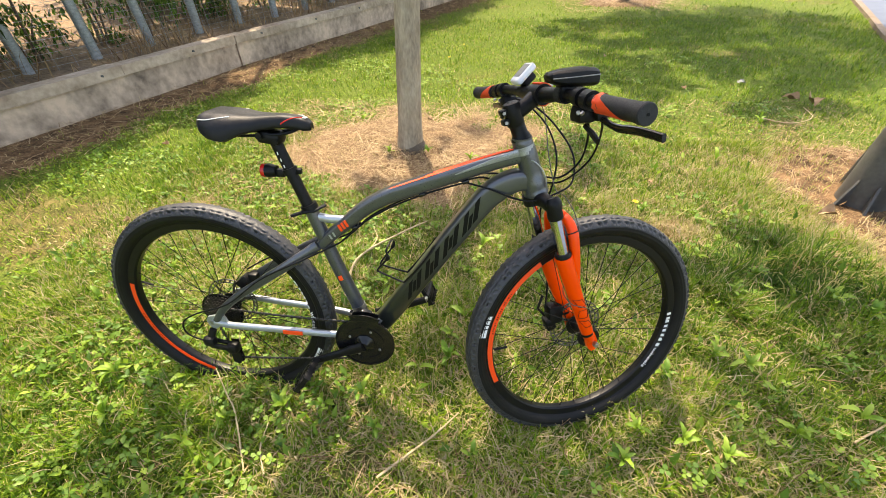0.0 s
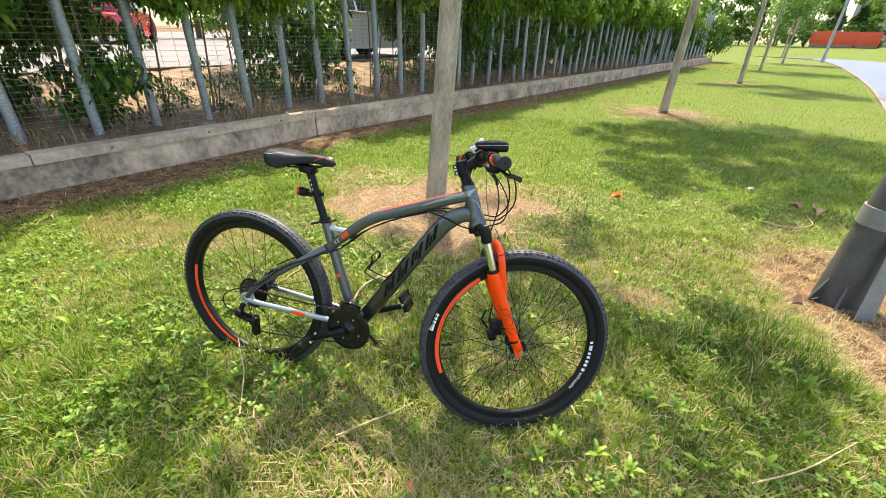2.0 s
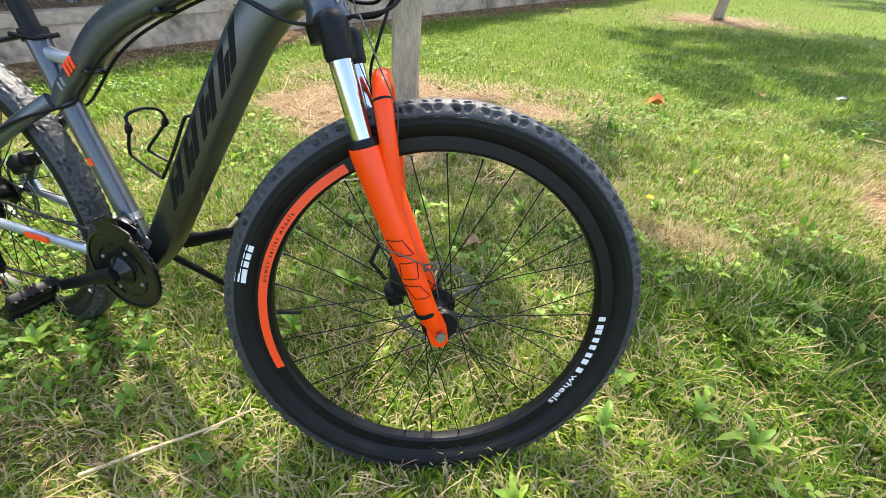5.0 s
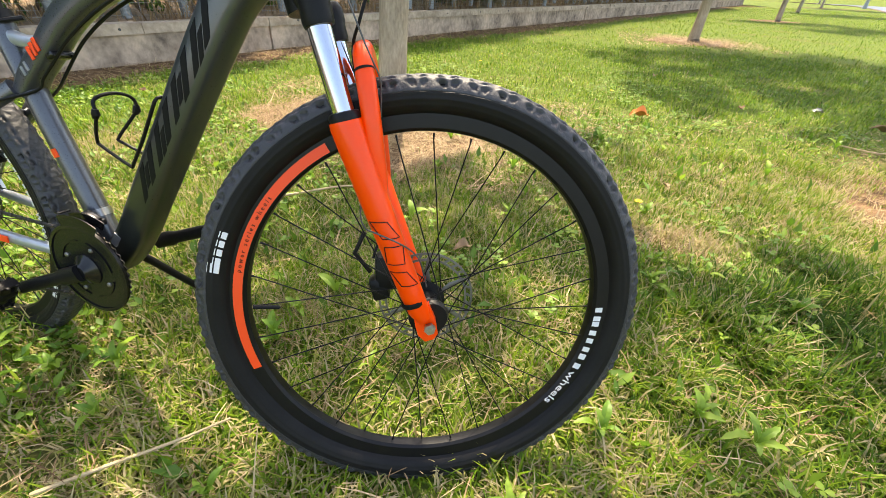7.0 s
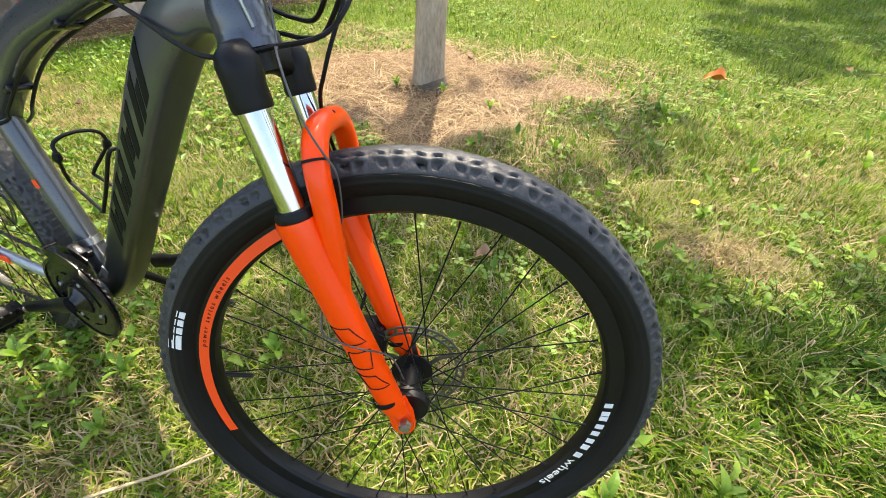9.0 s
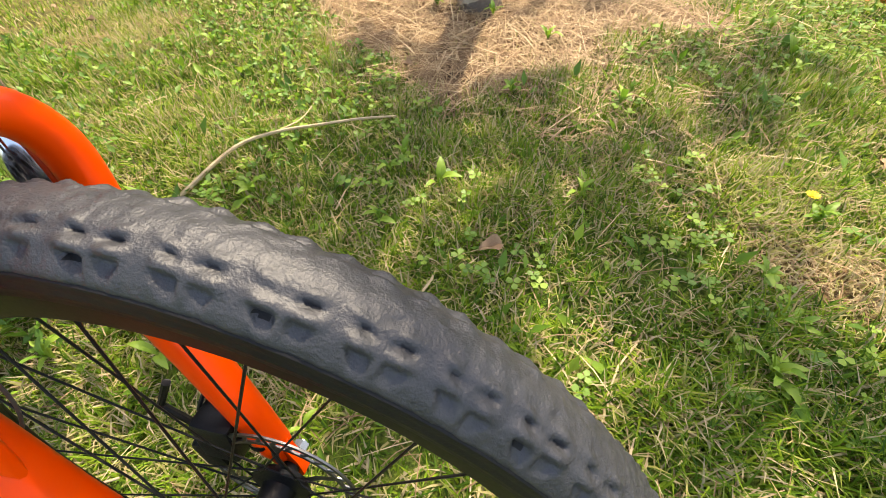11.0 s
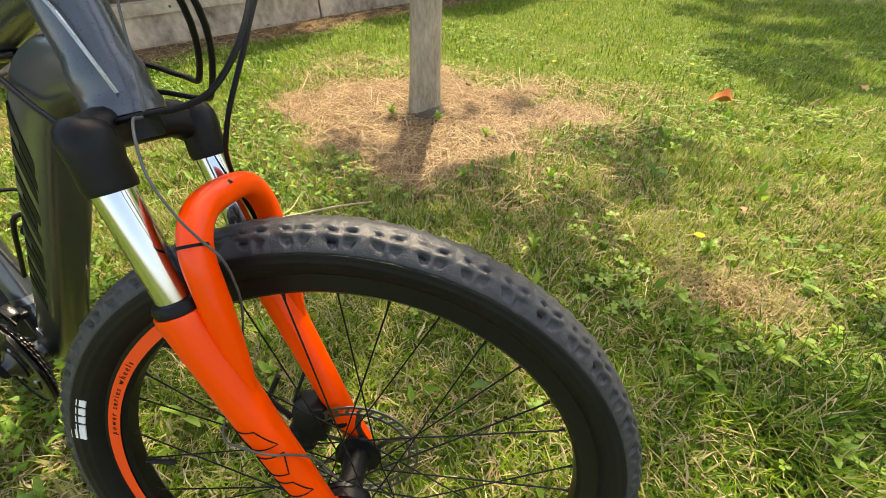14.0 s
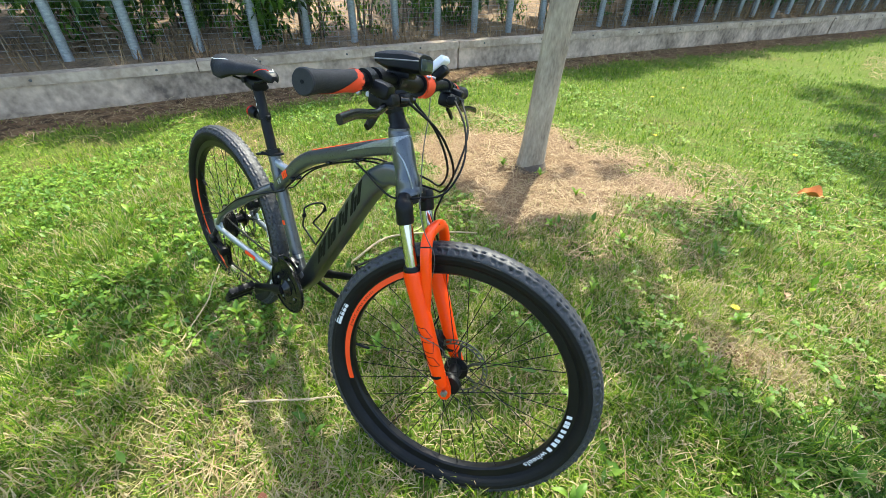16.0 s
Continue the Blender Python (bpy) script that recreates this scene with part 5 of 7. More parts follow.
tl = part("tail_light", join(xf(sweep([(-0.018, 0, 0), (0.0, 0, 0), (0.016, 0, 0)], [0.0165, 0.0175, 0.014], 18), pose(0.215, -0.002, 0.442)), block((0.238, 0, 0.438), (0.03, 0.018, 0.02), 0.004), sweep([(0.263, 0, 0.452), (0.268, 0, 0.438)], 0.0185, 18), block((0.288, 0, 0.445), (0.014, 0.012, 0.014), 0.003)), M["black"], bike, "black clip-on rear light")
part("lens", xf(sweep([(-0.024, 0, 0), (-0.021, 0, 0), (-0.011, 0, 0)], [0.011, 0.0165, 0.0172], 18), pose(0.215, -0.002, 0.442)), M["red"], tl, "red lens with a white patch")
part("lens_patch", block((0.198, -0.0125, 0.440), (0.012, 0.006, 0.012), 0.002), M["white_plastic"], tl)

# fork, in the steering's own space
fork = part("fork_crown", join(sweep(smooth_path([(0.015, -0.064, -0.022), (0.010, -0.040, -0.010), (0.0, 0, -0.008), (0.010, 0.040, -0.010), (0.015, 0.064, -0.022)], 5), [(0.017, 0.015)] * 21, 14, (0, 0, 1), 2.8), sweep([(0, 0, -0.022), (0, 0, 0.0)], 0.0255, 20)), M["black"], bike, "black suspension fork crown", STEER)
for sy in (-1, 1):
    part("leg_cover", sweep([(0.018, sy * 0.062, 0.000), (0.018, sy * 0.063, -0.004), (0.019, sy * 0.063, -0.012), (0.019, sy * 0.063, -0.024), (0.018, sy * 0.063, -0.030), (0.017, sy * 0.063, -0.047), (0.017, sy * 0.063, -0.052)], [0.010, 0.0155, 0.0188, 0.0186, 0.0178, 0.0186, 0.0174], 22), M["black"], fork, "black plastic leg cover")
    part("stanchion", sweep([(0.016, sy * 0.063, -0.16), (0.016, sy * 0.063, -0.05)], 0.0145, 24), M["chrome"], fork, "polished chrome stanchion")
    part("seal", lathe([(0.0147, -0.006), (0.0195, -0.006), (0.0205, 0.0), (0.0185, 0.005), (0.0147, 0.006)], 24), M["black"], fork, m=pose(0.016, sy * 0.063, -0.152, 90))
    part("lower_leg", join(
        sweep([(0.016, sy * 0.063, -0.157), (0.016, sy * 0.063, -0.163), (0.018, sy * 0.063, -0.20), (0.027, sy * 0.062, -0.30), (0.037, sy * 0.059, -0.40), (0.041, sy * 0.058, -0.435), (0.045, sy * 0.057, -0.452)], [0.0215, 0.0220, 0.0205, 0.0188, 0.0172, 0.0160, 0.0115], 24),
        xf(plate([(-0.016, 0.012), (-0.012, 0.04), (0.012, 0.04), (0.016, 0.012), (0.014, -0.010), (0.005, -0.018), (-0.008, -0.018), (-0.015, -0.006)], 0.012), pose(0.046, sy * 0.056, -0.470))),
        M["orange"], fork, "bright orange fork leg")
    part("foot_band", lathe([(0.0172, -0.004), (0.0180, -0.0025), (0.0180, 0.0025), (0.0172, 0.004)], 24), M["ink"], fork, m=pose(0.0365, sy * 0.0588, -0.420, 90))
part("arch", sweep(smooth_path([(0.028, -0.0625, -0.268), (0.038, -0.0625, -0.220), (0.047, -0.0625, -0.160), (0.053, -0.0605, -0.112), (0.056, -0.040, -0.0855), (0.057, 0.0, -0.0795), (0.056, 0.040, -0.0855), (0.053, 0.0605, -0.112), (0.047, 0.0625, -0.160), (0.038, 0.0625, -0.220), (0.028, 0.0625, -0.268)], 5),
     [(0.0122, 0.004 + 0.0085 * min(1, min(i, 50 - i) / 10)) for i in range(51)], 16, (1, 0, 0), 2.5), M["orange"], fork, "bright orange fork arch")
part("arch_bolt", xf(disc(0.0046, 0.006, 14), pose(0.0655, -0.002, -0.0750, 0, 0, 90)), M["ink"], fork)


def leg_point(dx, z, lift=0.0006):
    """A point on the drive side of the lower leg, dx off its middle line."""
    cx, cy, r = (float(np.interp(-z, [0.2, 0.3, 0.4], q)) for q in ([0.018, 0.027, 0.037], [0.063, 0.062, 0.059], [0.0205, 0.0188, 0.0172]))
    return (cx + dx, -cy - math.sqrt(max(1e-6, r * r - dx * dx)) - lift, z)


for z, w, h, lean in ((-0.300, 0.011, 0.030, 0.004), (-0.338, 0.012, 0.030, -0.003), (-0.375, 0.011, 0.028, 0.004)):
    o = [(-w - lean, h / 2), (w - lean, h / 2 - 0.004), (w + lean, -h / 2), (-w + lean, -h / 2 + 0.004), (-w - lean, h / 2)]
    pts = [leg_point(a[0] + (b[0] - a[0]) * q / 5, z + a[1] + (b[1] - a[1]) * q / 5) for a, b in zip(o, o[1:]) for q in range(5)]
    part("leg_graphic", sweep(pts + pts[:1], 0.0007, 5), M["ink"], fork, "thin dark outlined brand shape")
part("caliper", join(block((0.0, 0.052, -0.405), (0.045, 0.04, 0.06), 0.008, pose(0, 0, 0, 0, 15, 0)), block((-0.022, 0.05, -0.43), (0.03, 0.035, 0.04), 0.006), sweep([(-0.03, 0.05, -0.40), (-0.045, 0.045, -0.36), (-0.02, 0.05, -0.33)], 0.004, 8)), M["black"], fork, "black disc brake caliper")
part("hub_dial", xf(lathe([(0.0001, -0.008), (0.024, -0.008), (0.027, 0.0), (0.024, 0.008), (0.0001, 0.008)], 26, False), pose(0.056, -0.036, -0.462)), M["black"], fork)

# steering column, stem and bar
def faceplate_shape(r=0.0245, half=0.020):
    """The front half of the clamp round the bar."""
    V, F, n = [], [], 14
    for i in range(n):
        w = radians(-95 + 185 * i / (n - 1))
        for q in (r, r - 0.005):
            for y in (-half, half):
                V.append((0.066 + q * math.cos(w), y, 0.213 + q * math.sin(w)))
    for i in range(n - 1):
        a, b = 4 * i, 4 * i + 4
        F += [(a, a + 1, b + 1, b), (a + 2, b + 2, b + 3, a + 3), (a, b, b + 2, a + 2), (a + 1, a + 3, b + 3, b + 1)]
    return V, F + [(0, 2, 3, 1), (4 * n - 4, 4 * n - 3, 4 * n - 1, 4 * n - 2)]


stem = part("stem", join(
    sweep([(0.005, 0, 0.134), (0.005, 0, 0.137), (0.005, 0, 0.143), (0.0045, 0, 0.147), (0.002, 0, 0.170)], [0.0235, 0.0228, 0.0205, 0.0180, 0.0172], 24),
    sweep([(0, 0, 0.168), (0, 0, 0.172), (0, 0, 0.212), (0, 0, 0.217), (0, 0, 0.220)], [0.0175, 0.0195, 0.0195, 0.018, 0.012], 22),
    sweep([(0.0, 0, 0.192), (0.03, 0, 0.200), (0.066, 0, 0.213)], [(0.017, 0.018), (0.015, 0.016), (0.018, 0.018)], 16, (0, 1, 0), 2.6),
    sweep([(0.066, -0.024, 0.213), (0.066, 0.024, 0.213)], 0.0215, 20),
    *[block((-0.021, 0, z), (0.018, 0.022, 0.014), 0.004) for z in (0.183, 0.204)]), M["black"], bike, "black alloy stem", STEER)
for z in (0.183, 0.204):
    part("faceplate", faceplate_shape(), M["orange_rubber"], stem, "bright orange bar clamp faceplate") if z < 0.19 else None
    part("bolt", sweep([(-0.024, -0.0135, z), (-0.024, 0.0135, z)], 0.0036, 10), M["steel"], stem)
for sx in (-1, 1):
    part("faceplate_bolt", sweep([(0.078, sx * 0.015, 0.228), (0.093, sx * 0.015, 0.222)], 0.003, 8), M["steel"], stem)
bar_pts = [(0.050, -0.355, 0.207), (0.056, -0.22, 0.214), (0.062, -0.15, 0.219), (0.066, -0.06, 0.214), (0.066, 0, 0.213), (0.066, 0.06, 0.214), (0.062, 0.15, 0.219), (0.056, 0.22, 0.214), (0.050, 0.355, 0.207)]
bp = smooth_path(bar_pts, 5)
bar = part("handlebar", sweep(bp, [0.0112 if abs(p.y) > 0.1 else 0.0112 + 0.0046 * min(1, (0.1 - abs(p.y)) / 0.05) for p in bp], 16), M["black"], bike, "black low-rise handlebar", STEER)


def bar_at(y):
    y = abs(y)
    return 0.056 - 0.006 * (y - 0.22) / 0.135, 0.214 - 0.007 * (y - 0.22) / 0.135


for sy in (-1, 1):
    pts = [(*bar_at(q)[:1], sy * q, bar_at(q)[1]) for q in (0.236, 0.240, 0.262, 0.30, 0.330, 0.344, 0.350, 0.356, 0.358)]
    grip = part("grip", sweep(pts, [0.0142, 0.0160, 0.0146, 0.0150, 0.0149, 0.0156, 0.0167, 0.0169, 0.0155], 24), M["grip"], bar, "black rubber grip with orange inlay")
    V, F, n, m = [], [], 16, 10
    for i in range(n):
        q = 0.2375 + 0.088 * i / (n - 1)
        x, z = bar_at(q)
        half = math.pi * (0.96 if i < 3 else 0.66 * (1 - (i - 3) / (n - 4)) ** 0.8 + 0.01)
        r = float(np.interp(q, [0.236, 0.240, 0.262, 0.30, 0.33], [0.0142, 0.0160, 0.0146, 0.0150, 0.0149])) + 0.0012
        for k in range(m):
            w = radians(244) + half * (2 * k / (m - 1) - 1)
            V.append((x + r * math.cos(w), sy * q, z + r * math.sin(w)))
    F = [(i * m + k, (i + 1) * m + k, (i + 1) * m + k + 1, i * m + k + 1) for i in range(n - 1) for k in range(m - 1)]
    inlay = part("grip_inlay", (V, F), M["orange_rubber"], bar, "orange rubber wedge")
    e = bar_at(0.358)
    part("end_hole", xf(disc(0.0028, 0.001, 10), pose(e[0], sy * 0.3585, e[1])), M["ink"], bar)
    body = part("brake_lever", join(
        sweep([(0.0575, sy * 0.197, 0.2165), (0.0565, sy * 0.216, 0.2145)], 0.0168, 18),
        block((0.078, sy * 0.200, 0.198), (0.034, 0.03, 0.024), 0.007, pose(0, 0, 0, 0, 30, 0)),
        block((0.082, sy * 0.188, 0.181), (0.026, 0.034, 0.02), 0.006)), M["black"], bar, "black brake lever")
    part("lever_blade", sweep(smooth_path([(0.078, sy * 0.188, 0.180), (0.079, sy * 0.212, 0.170), (0.078, sy * 0.245, 0.163), (0.079, sy * 0.295, 0.164), (0.083, sy * 0.345, 0.158)], 4), [(0.0045, 0.0060)] * 8 + [(0.0045, 0.0072)] * 9, 12, (1, 0, 0), 2.6), M["gloss"], body)
    shifter = part("shifter", join(
        sweep([(0.060, sy * 0.168, 0.2185), (0.0588, sy * 0.186, 0.2175)], 0.0168, 18),
        block((0.062, sy * 0.172, 0.187), (0.038, 0.040, 0.032), 0.010, pose(0, 0, 0, 0, 20, 0)),
        block((0.086, sy * 0.14, 0.182), (0.024, 0.036, 0.022), 0.007)), M["black"], bar, "black trigger shifter pod")
    part("trigger", sweep(smooth_path([(0.056, sy * 0.182, 0.168), (0.055, sy * 0.202, 0.157), (0.052, sy * 0.222, 0.146)], 3), [(0.004, 0.005), (0.004, 0.005), (0.004, 0.006), (0.004, 0.007), (0.004, 0.008), (0.004, 0.008), (0.004, 0.006)], 8, (1, 0, 0), 2.5), M["black"], shifter)
    part("cable_adjuster", join(sweep([(0.088, sy * 0.136, 0.183), (0.098, sy * 0.122, 0.180)], [0.0062, 0.0042], 12), sweep([(0.092, sy * 0.170, 0.181), (0.103, sy * 0.160, 0.179)], [0.0060, 0.0042], 12)), M["gloss"], shifter)
    part("gear_window", block((0.068, sy * 0.166, 0.2065), (0.018, 0.026, 0.004), 0.0015, pose(0, 0, 0, 0, 20, 0)), M["glass"], shifter, "small dark gear indicator window")
    part("clamp_bolt", sweep([(0.0565 - 0.013, sy * 0.206, 0.200), (0.0565 - 0.019, sy * 0.206, 0.197)], 0.0033, 8), M["steel"], body)
    part("trigger_screw", xf(disc(0.0045, 0.004, 10), pose(0.045, sy * 0.186, 0.196)), M["steel"], shifter)

# the lamp, the computer and their mounts
lp = STEER @ pose(0.080, -0.113, 0.243) @ pose(0, 0, 0, 0, 0, -4) @ pose(0, 0, 0, 0, 13, 0)
V, F = [], []
secs = [(-0.047, 0.012, 0.004, 0.010), (-0.042, 0.020, -0.004, 0.0145), (-0.018, 0.028, -0.013, 0.0185), (0.018, 0.031, -0.016, 0.0195), (0.040, 0.031, -0.017, 0.0165), (0.046, 0.029, -0.016, 0.014), (0.047, 0.024, -0.012, 0.010)]
for x, w, lo, hi in secs:
    for k in range(16):
        q = 2 * math.pi * k / 16
        c, s_ = math.cos(q), math.sin(q)
        V.append((x, w * math.copysign(abs(c) ** 0.6, c), (hi + lo) / 2 + (hi - lo) / 2 * math.copysign(abs(s_) ** 0.6, s_)))
F = [(i * 16 + k, i * 16 + (k + 1) % 16, (i + 1) * 16 + (k + 1) % 16, (i + 1) * 16 + k) for i in range(len(secs) - 1) for k in range(16)] + [tuple(range(15, -1, -1)), tuple(6 * 16 + k for k in range(16))]
lampo = part("front_light", (V, F), M["black"], bike, "black boxy front light with rubber rim", lp)
part("light_seam", sweep([(x, -w - 0.0004, 0.0035) for x, w, lo, hi in secs[1:6]], 0.0011, 6), M["bracket"], lampo)
part("light_lens", block((0.0472, 0, -0.001), (0.003, 0.045, 0.018), 0.001), M["glass"], lampo)
part("light_mount", join(block((0.0, 0, -0.018), (0.045, 0.03, 0.014), 0.004), sweep([(-0.010, -0.014, -0.027), (-0.010, 0.014, -0.027)], 0.0168, 18)), M["black"], lampo)
part("mount_strap", sweep([(-0.010, -0.010, -0.027), (-0.010, 0.010, -0.027)], 0.0176, 18), M["grip"], lampo)
cp = STEER @ pose(0.076, 0.080, 0.252) @ pose(0, 0, 0, 0, -28, 0)
comp = part("cycle_computer", block((0, 0, 0), (0.056, 0.042, 0.016), 0.005, seg=3), M["white_plastic"], bike, "white cycle computer with a grey screen", cp)
part("screen", block((0.003, 0, 0.0082), (0.036, 0.032, 0.0012), 0.0005), M["bracket"], comp)
part("computer_mount", block((0, 0, -0.016), (0.034, 0.03, 0.018), 0.005), M["black"], comp)


def sp(x, y, z):
    return STEER @ Vector((x, y, z))


cables = [
    ("shift_cable", [sp(0.095, -0.125, 0.182), sp(0.118, -0.085, 0.12), sp(0.115, -0.04, 0.05), sp(0.08, 0.0, 0.012), sp(0.045, 0.032, 0.02), Vector((0.86, 0.036, 0.462)), Vector((0.80, 0.030, 0.462)), Vector((0.745, 0.020, 0.463)), Vector((0.703, 0.008, 0.455))], 0.0024),
    ("brake_cable", [sp(0.10, -0.165, 0.180), sp(0.132, -0.11, 0.12), sp(0.130, -0.05, 0.045), sp(0.085, 0.0, 0.0), sp(0.05, 0.034, 0.0), Vector((0.868, 0.040, 0.44)), Vector((0.80, 0.034, 0.436)), Vector((0.745, 0.022, 0.452)), Vector((0.703, 0.004, 0.450))], 0.0024),
    ("shift_cable", [sp(0.095, 0.125, 0.182), sp(0.125, 0.08, 0.12), sp(0.130, 0.02, 0.05), sp(0.095, -0.02, -0.002), sp(0.04, -0.036, -0.006), Vector((0.862, -0.036, 0.424)), Vector((0.815, -0.033, 0.427)), Vector((0.76, -0.028, 0.443)), Vector((0.703, -0.016, 0.451))], 0.0024),
    ("front_brake_hose", [sp(0.10, 0.165, 0.180), sp(0.122, 0.11, 0.11), sp(0.105, 0.055, 0.04), sp(0.062, 0.036, -0.03), sp(0.034, 0.058, -0.08), sp(0.028, 0.084, -0.20), sp(0.012, 0.078, -0.32), sp(-0.02, 0.055, -0.38)], 0.0024),
    ("sensor_wire", [sp(0.070, 0.045, 0.232), sp(0.075, 0.01, 0.17), sp(0.055, -0.012, 0.08), sp(0.046, -0.030, 0.0), sp(0.052, -0.055, -0.010), sp(0.058, -0.074, -0.045), sp(0.0625, -0.0730, -0.078), sp(0.0665, -0.067, -0.101), sp(0.0690, -0.059, -0.120), sp(0.0630, -0.049, -0.145), sp(0.050, -0.040, -0.180), sp(0.022, -0.037, -0.235), sp(0.0005, -0.050, -0.270), sp(0.0030, -0.0815, -0.288), sp(0.017, -0.0850, -0.300), sp(0.037, -0.0825, -0.317), sp(0.052, -0.068, -0.338), sp(0.060, -0.058, -0.358), sp(0.061, -0.050, -0.380), sp(0.060, -0.042, -0.410)], 0.0011),
]
for name, pts, r in cables:
    part(name, sweep(smooth_path(pts, 6), r, 8), M["black"] if r > 0.002 else M["pole"], bike)
part("top_tube_cable", sweep(smooth_path([(0.703, -0.014, 0.450), (0.62, -0.012, 0.4185), (0.53, -0.012, 0.376), (0.46, -0.012, 0.332), (0.425, -0.014, 0.300), (0.39, -0.016, 0.268), (0.36, -0.014, 0.245), *aft([(0.28, -0.05, 0.215), (0.17, -0.066, 0.16), (0.07, -0.078, 0.08), (-0.03, -0.085, 0.04), (-0.085, -0.085, 0.0), (-0.085, -0.082, -0.05), (-0.02, -0.082, -0.075)])], 5), 0.0025, 8), M["black"], bike)
part("top_tube_hose", sweep(smooth_path([(0.703, 0.006, 0.450), (0.62, 0.008, 0.4175), (0.53, 0.008, 0.375), (0.46, 0.01, 0.330), (0.40, 0.012, 0.275), *aft([(0.34, 0.03, 0.24), (0.24, 0.056, 0.20), (0.13, 0.066, 0.15), (0.06, 0.06, 0.11)])], 5), 0.0025, 8), M["black"], bike)
for p in ((0.703, -0.004, 0.452), (0.60, -0.004, 0.412), (0.423, -0.004, 0.306)):
    part("cable_clip", block(p, (0.018, 0.034, 0.009), 0.003, pose(0, 0, 0, 0, -25, 0)), M["gloss"], bike)
part("fork_tie", xf(lathe([(0.0112, -0.0013), (0.0130, -0.0013), (0.0130, 0.0013), (0.0112, 0.0013)], 18), STEER @ pose(0.0530, -0.0600, -0.107, 70)), M["ink"], bike)

# cranks and chain
BBX, BBZ = 0.437, -0.052
crank = part("crankset", join(xf(disc(0.0885, 0.004, 60, 0.030), pose(BBX, -0.060, BBZ)), xf(lathe([(0.082, -0.064), (0.0885, -0.063), (0.0885, -0.058), (0.082, -0.058)], 60), pose(BBX, 0, BBZ)), xf(lathe([(0.0001, -0.078), (0.012, -0.078), (0.017, -0.072), (0.03, -0.064), (0.03, -0.05), (0.0001, -0.045)], 30, False), pose(BBX, 0, BBZ))), M["gloss"], bike, "black crankset with chain guard")
for k in range(4):
    part("chainring_bolt", xf(disc(0.0042, 0.004, 10), pose(BBX, -0.063, BBZ) @ pose(0, 0, 0, 0, 25 + 90 * k, 0) @ pose(0.048, 0, 0)), M["steel"], crank)
    part("guard_rib", xf(ring_block(0.056, 0.0585, 8, 78, -0.0638, 10, 0.0014), pose(BBX, 0, BBZ) @ pose(0, 0, 0, 0, 90 * k, 0)), M["gloss"], crank)


def sprocket(r, teeth, t, hole):
    o = []
    for k in range(teeth * 4):
        w = 2 * math.pi * k / (teeth * 4)
        o.append((r + (0.002 if k % 4 in (1, 2) else -0.002), w))
    V = [(q * math.cos(w), y, q * math.sin(w)) for y in (-t / 2, t / 2) for q, w in o] + [(hole * math.cos(w), y, hole * math.sin(w)) for y in (-t / 2, t / 2) for q, w in o]
    n = len(o)
    F = []
    for i in range(n):
        j = (i + 1) % n
        F += [(i, j, n + j, n + i), (i, 2 * n + i, 2 * n + j, j), (n + i, n + j, 3 * n + j, 3 * n + i)]
    return V, F


for r, y, t in ((0.083, -0.052, 40), (0.064, -0.045, 30), (0.045, -0.038, 22)):
    part("chainring", xf(sprocket(r, t, 0.002, r - 0.016), pose(BBX, y, BBZ)), M["chain"], crank)
for sy, ang in ((-1, 204.0), (1, 22.0)):
    w = radians(ang)
    e = (BBX + 0.17 * math.cos(w), sy * 0.088, BBZ + 0.17 * math.sin(w))
    a = part("crank_arm", sweep(smooth_path([(BBX, sy * 0.078, BBZ), (BBX + 0.06 * math.cos(w), sy * 0.080, BBZ + 0.06 * math.sin(w)), (BBX + 0.13 * math.cos(w), sy * 0.086, BBZ + 0.13 * math.sin(w)), e], 4), [(0.0085, 0.016)] * 4 + [(0.0075, 0.0125)] * 5 + [(0.0075, 0.0115)] * 4, 14, (0, 1, 0), 2.6), M["black"], crank, "black crank arm")
    pw = pose(e[0], sy * 0.142, e[2], 0, 125 if sy < 0 else 62, 0)
    teeth = []
    for sx in (-1, 1):
        teeth.append(block((sx * 0.034, 0, 0), (0.004, 0.082, 0.018), 0.0015))
        for k in range(6):
            teeth.append(block((sx * 0.034, -0.035 + k * 0.014, 0.010), (0.004, 0.005, 0.005), 0.001))
            teeth.append(block((sx * 0.034, -0.035 + k * 0.014, -0.010), (0.004, 0.005, 0.005), 0.001))
    for q in (-0.038, 0.038):
        teeth.append(block((0, q, 0), (0.068, 0.006, 0.014), 0.002))
    part("pedal", xf(join(*teeth, sweep([(0, -0.042, 0), (0, -0.02, 0), (0, 0.02, 0), (0, 0.042, 0)], [0.009, 0.0125, 0.0125, 0.009], 12), block((0, 0, 0), (0.050, 0.062, 0.014), 0.004)), pw), M["black"], crank, "black cage pedal")
    part("pedal_spindle", sweep([(e[0], sy * 0.085, e[2]), (e[0], sy * 0.105, e[2])], 0.006, 12), M["steel"], crank)


def chain_run(a, b, sag=0.0):
    a, b = Vector(a), Vector(b)
    n = int((b - a).length / 0.0127)
    gs = []
    t = (b - a).normalized()
    m = t.to_track_quat("X", "Z").to_matrix().to_4x4()
    for k in range(n):
        p = a + (b - a) * ((k + 0.5) / n) - Vector((0, 0, sag * 4 * (k / n) * (1 - k / n)))
        gs.append(block(p, (0.0125, 0.0065 if k % 2 else 0.0045, 0.0075), 0.0018, m, 1))
    return gs


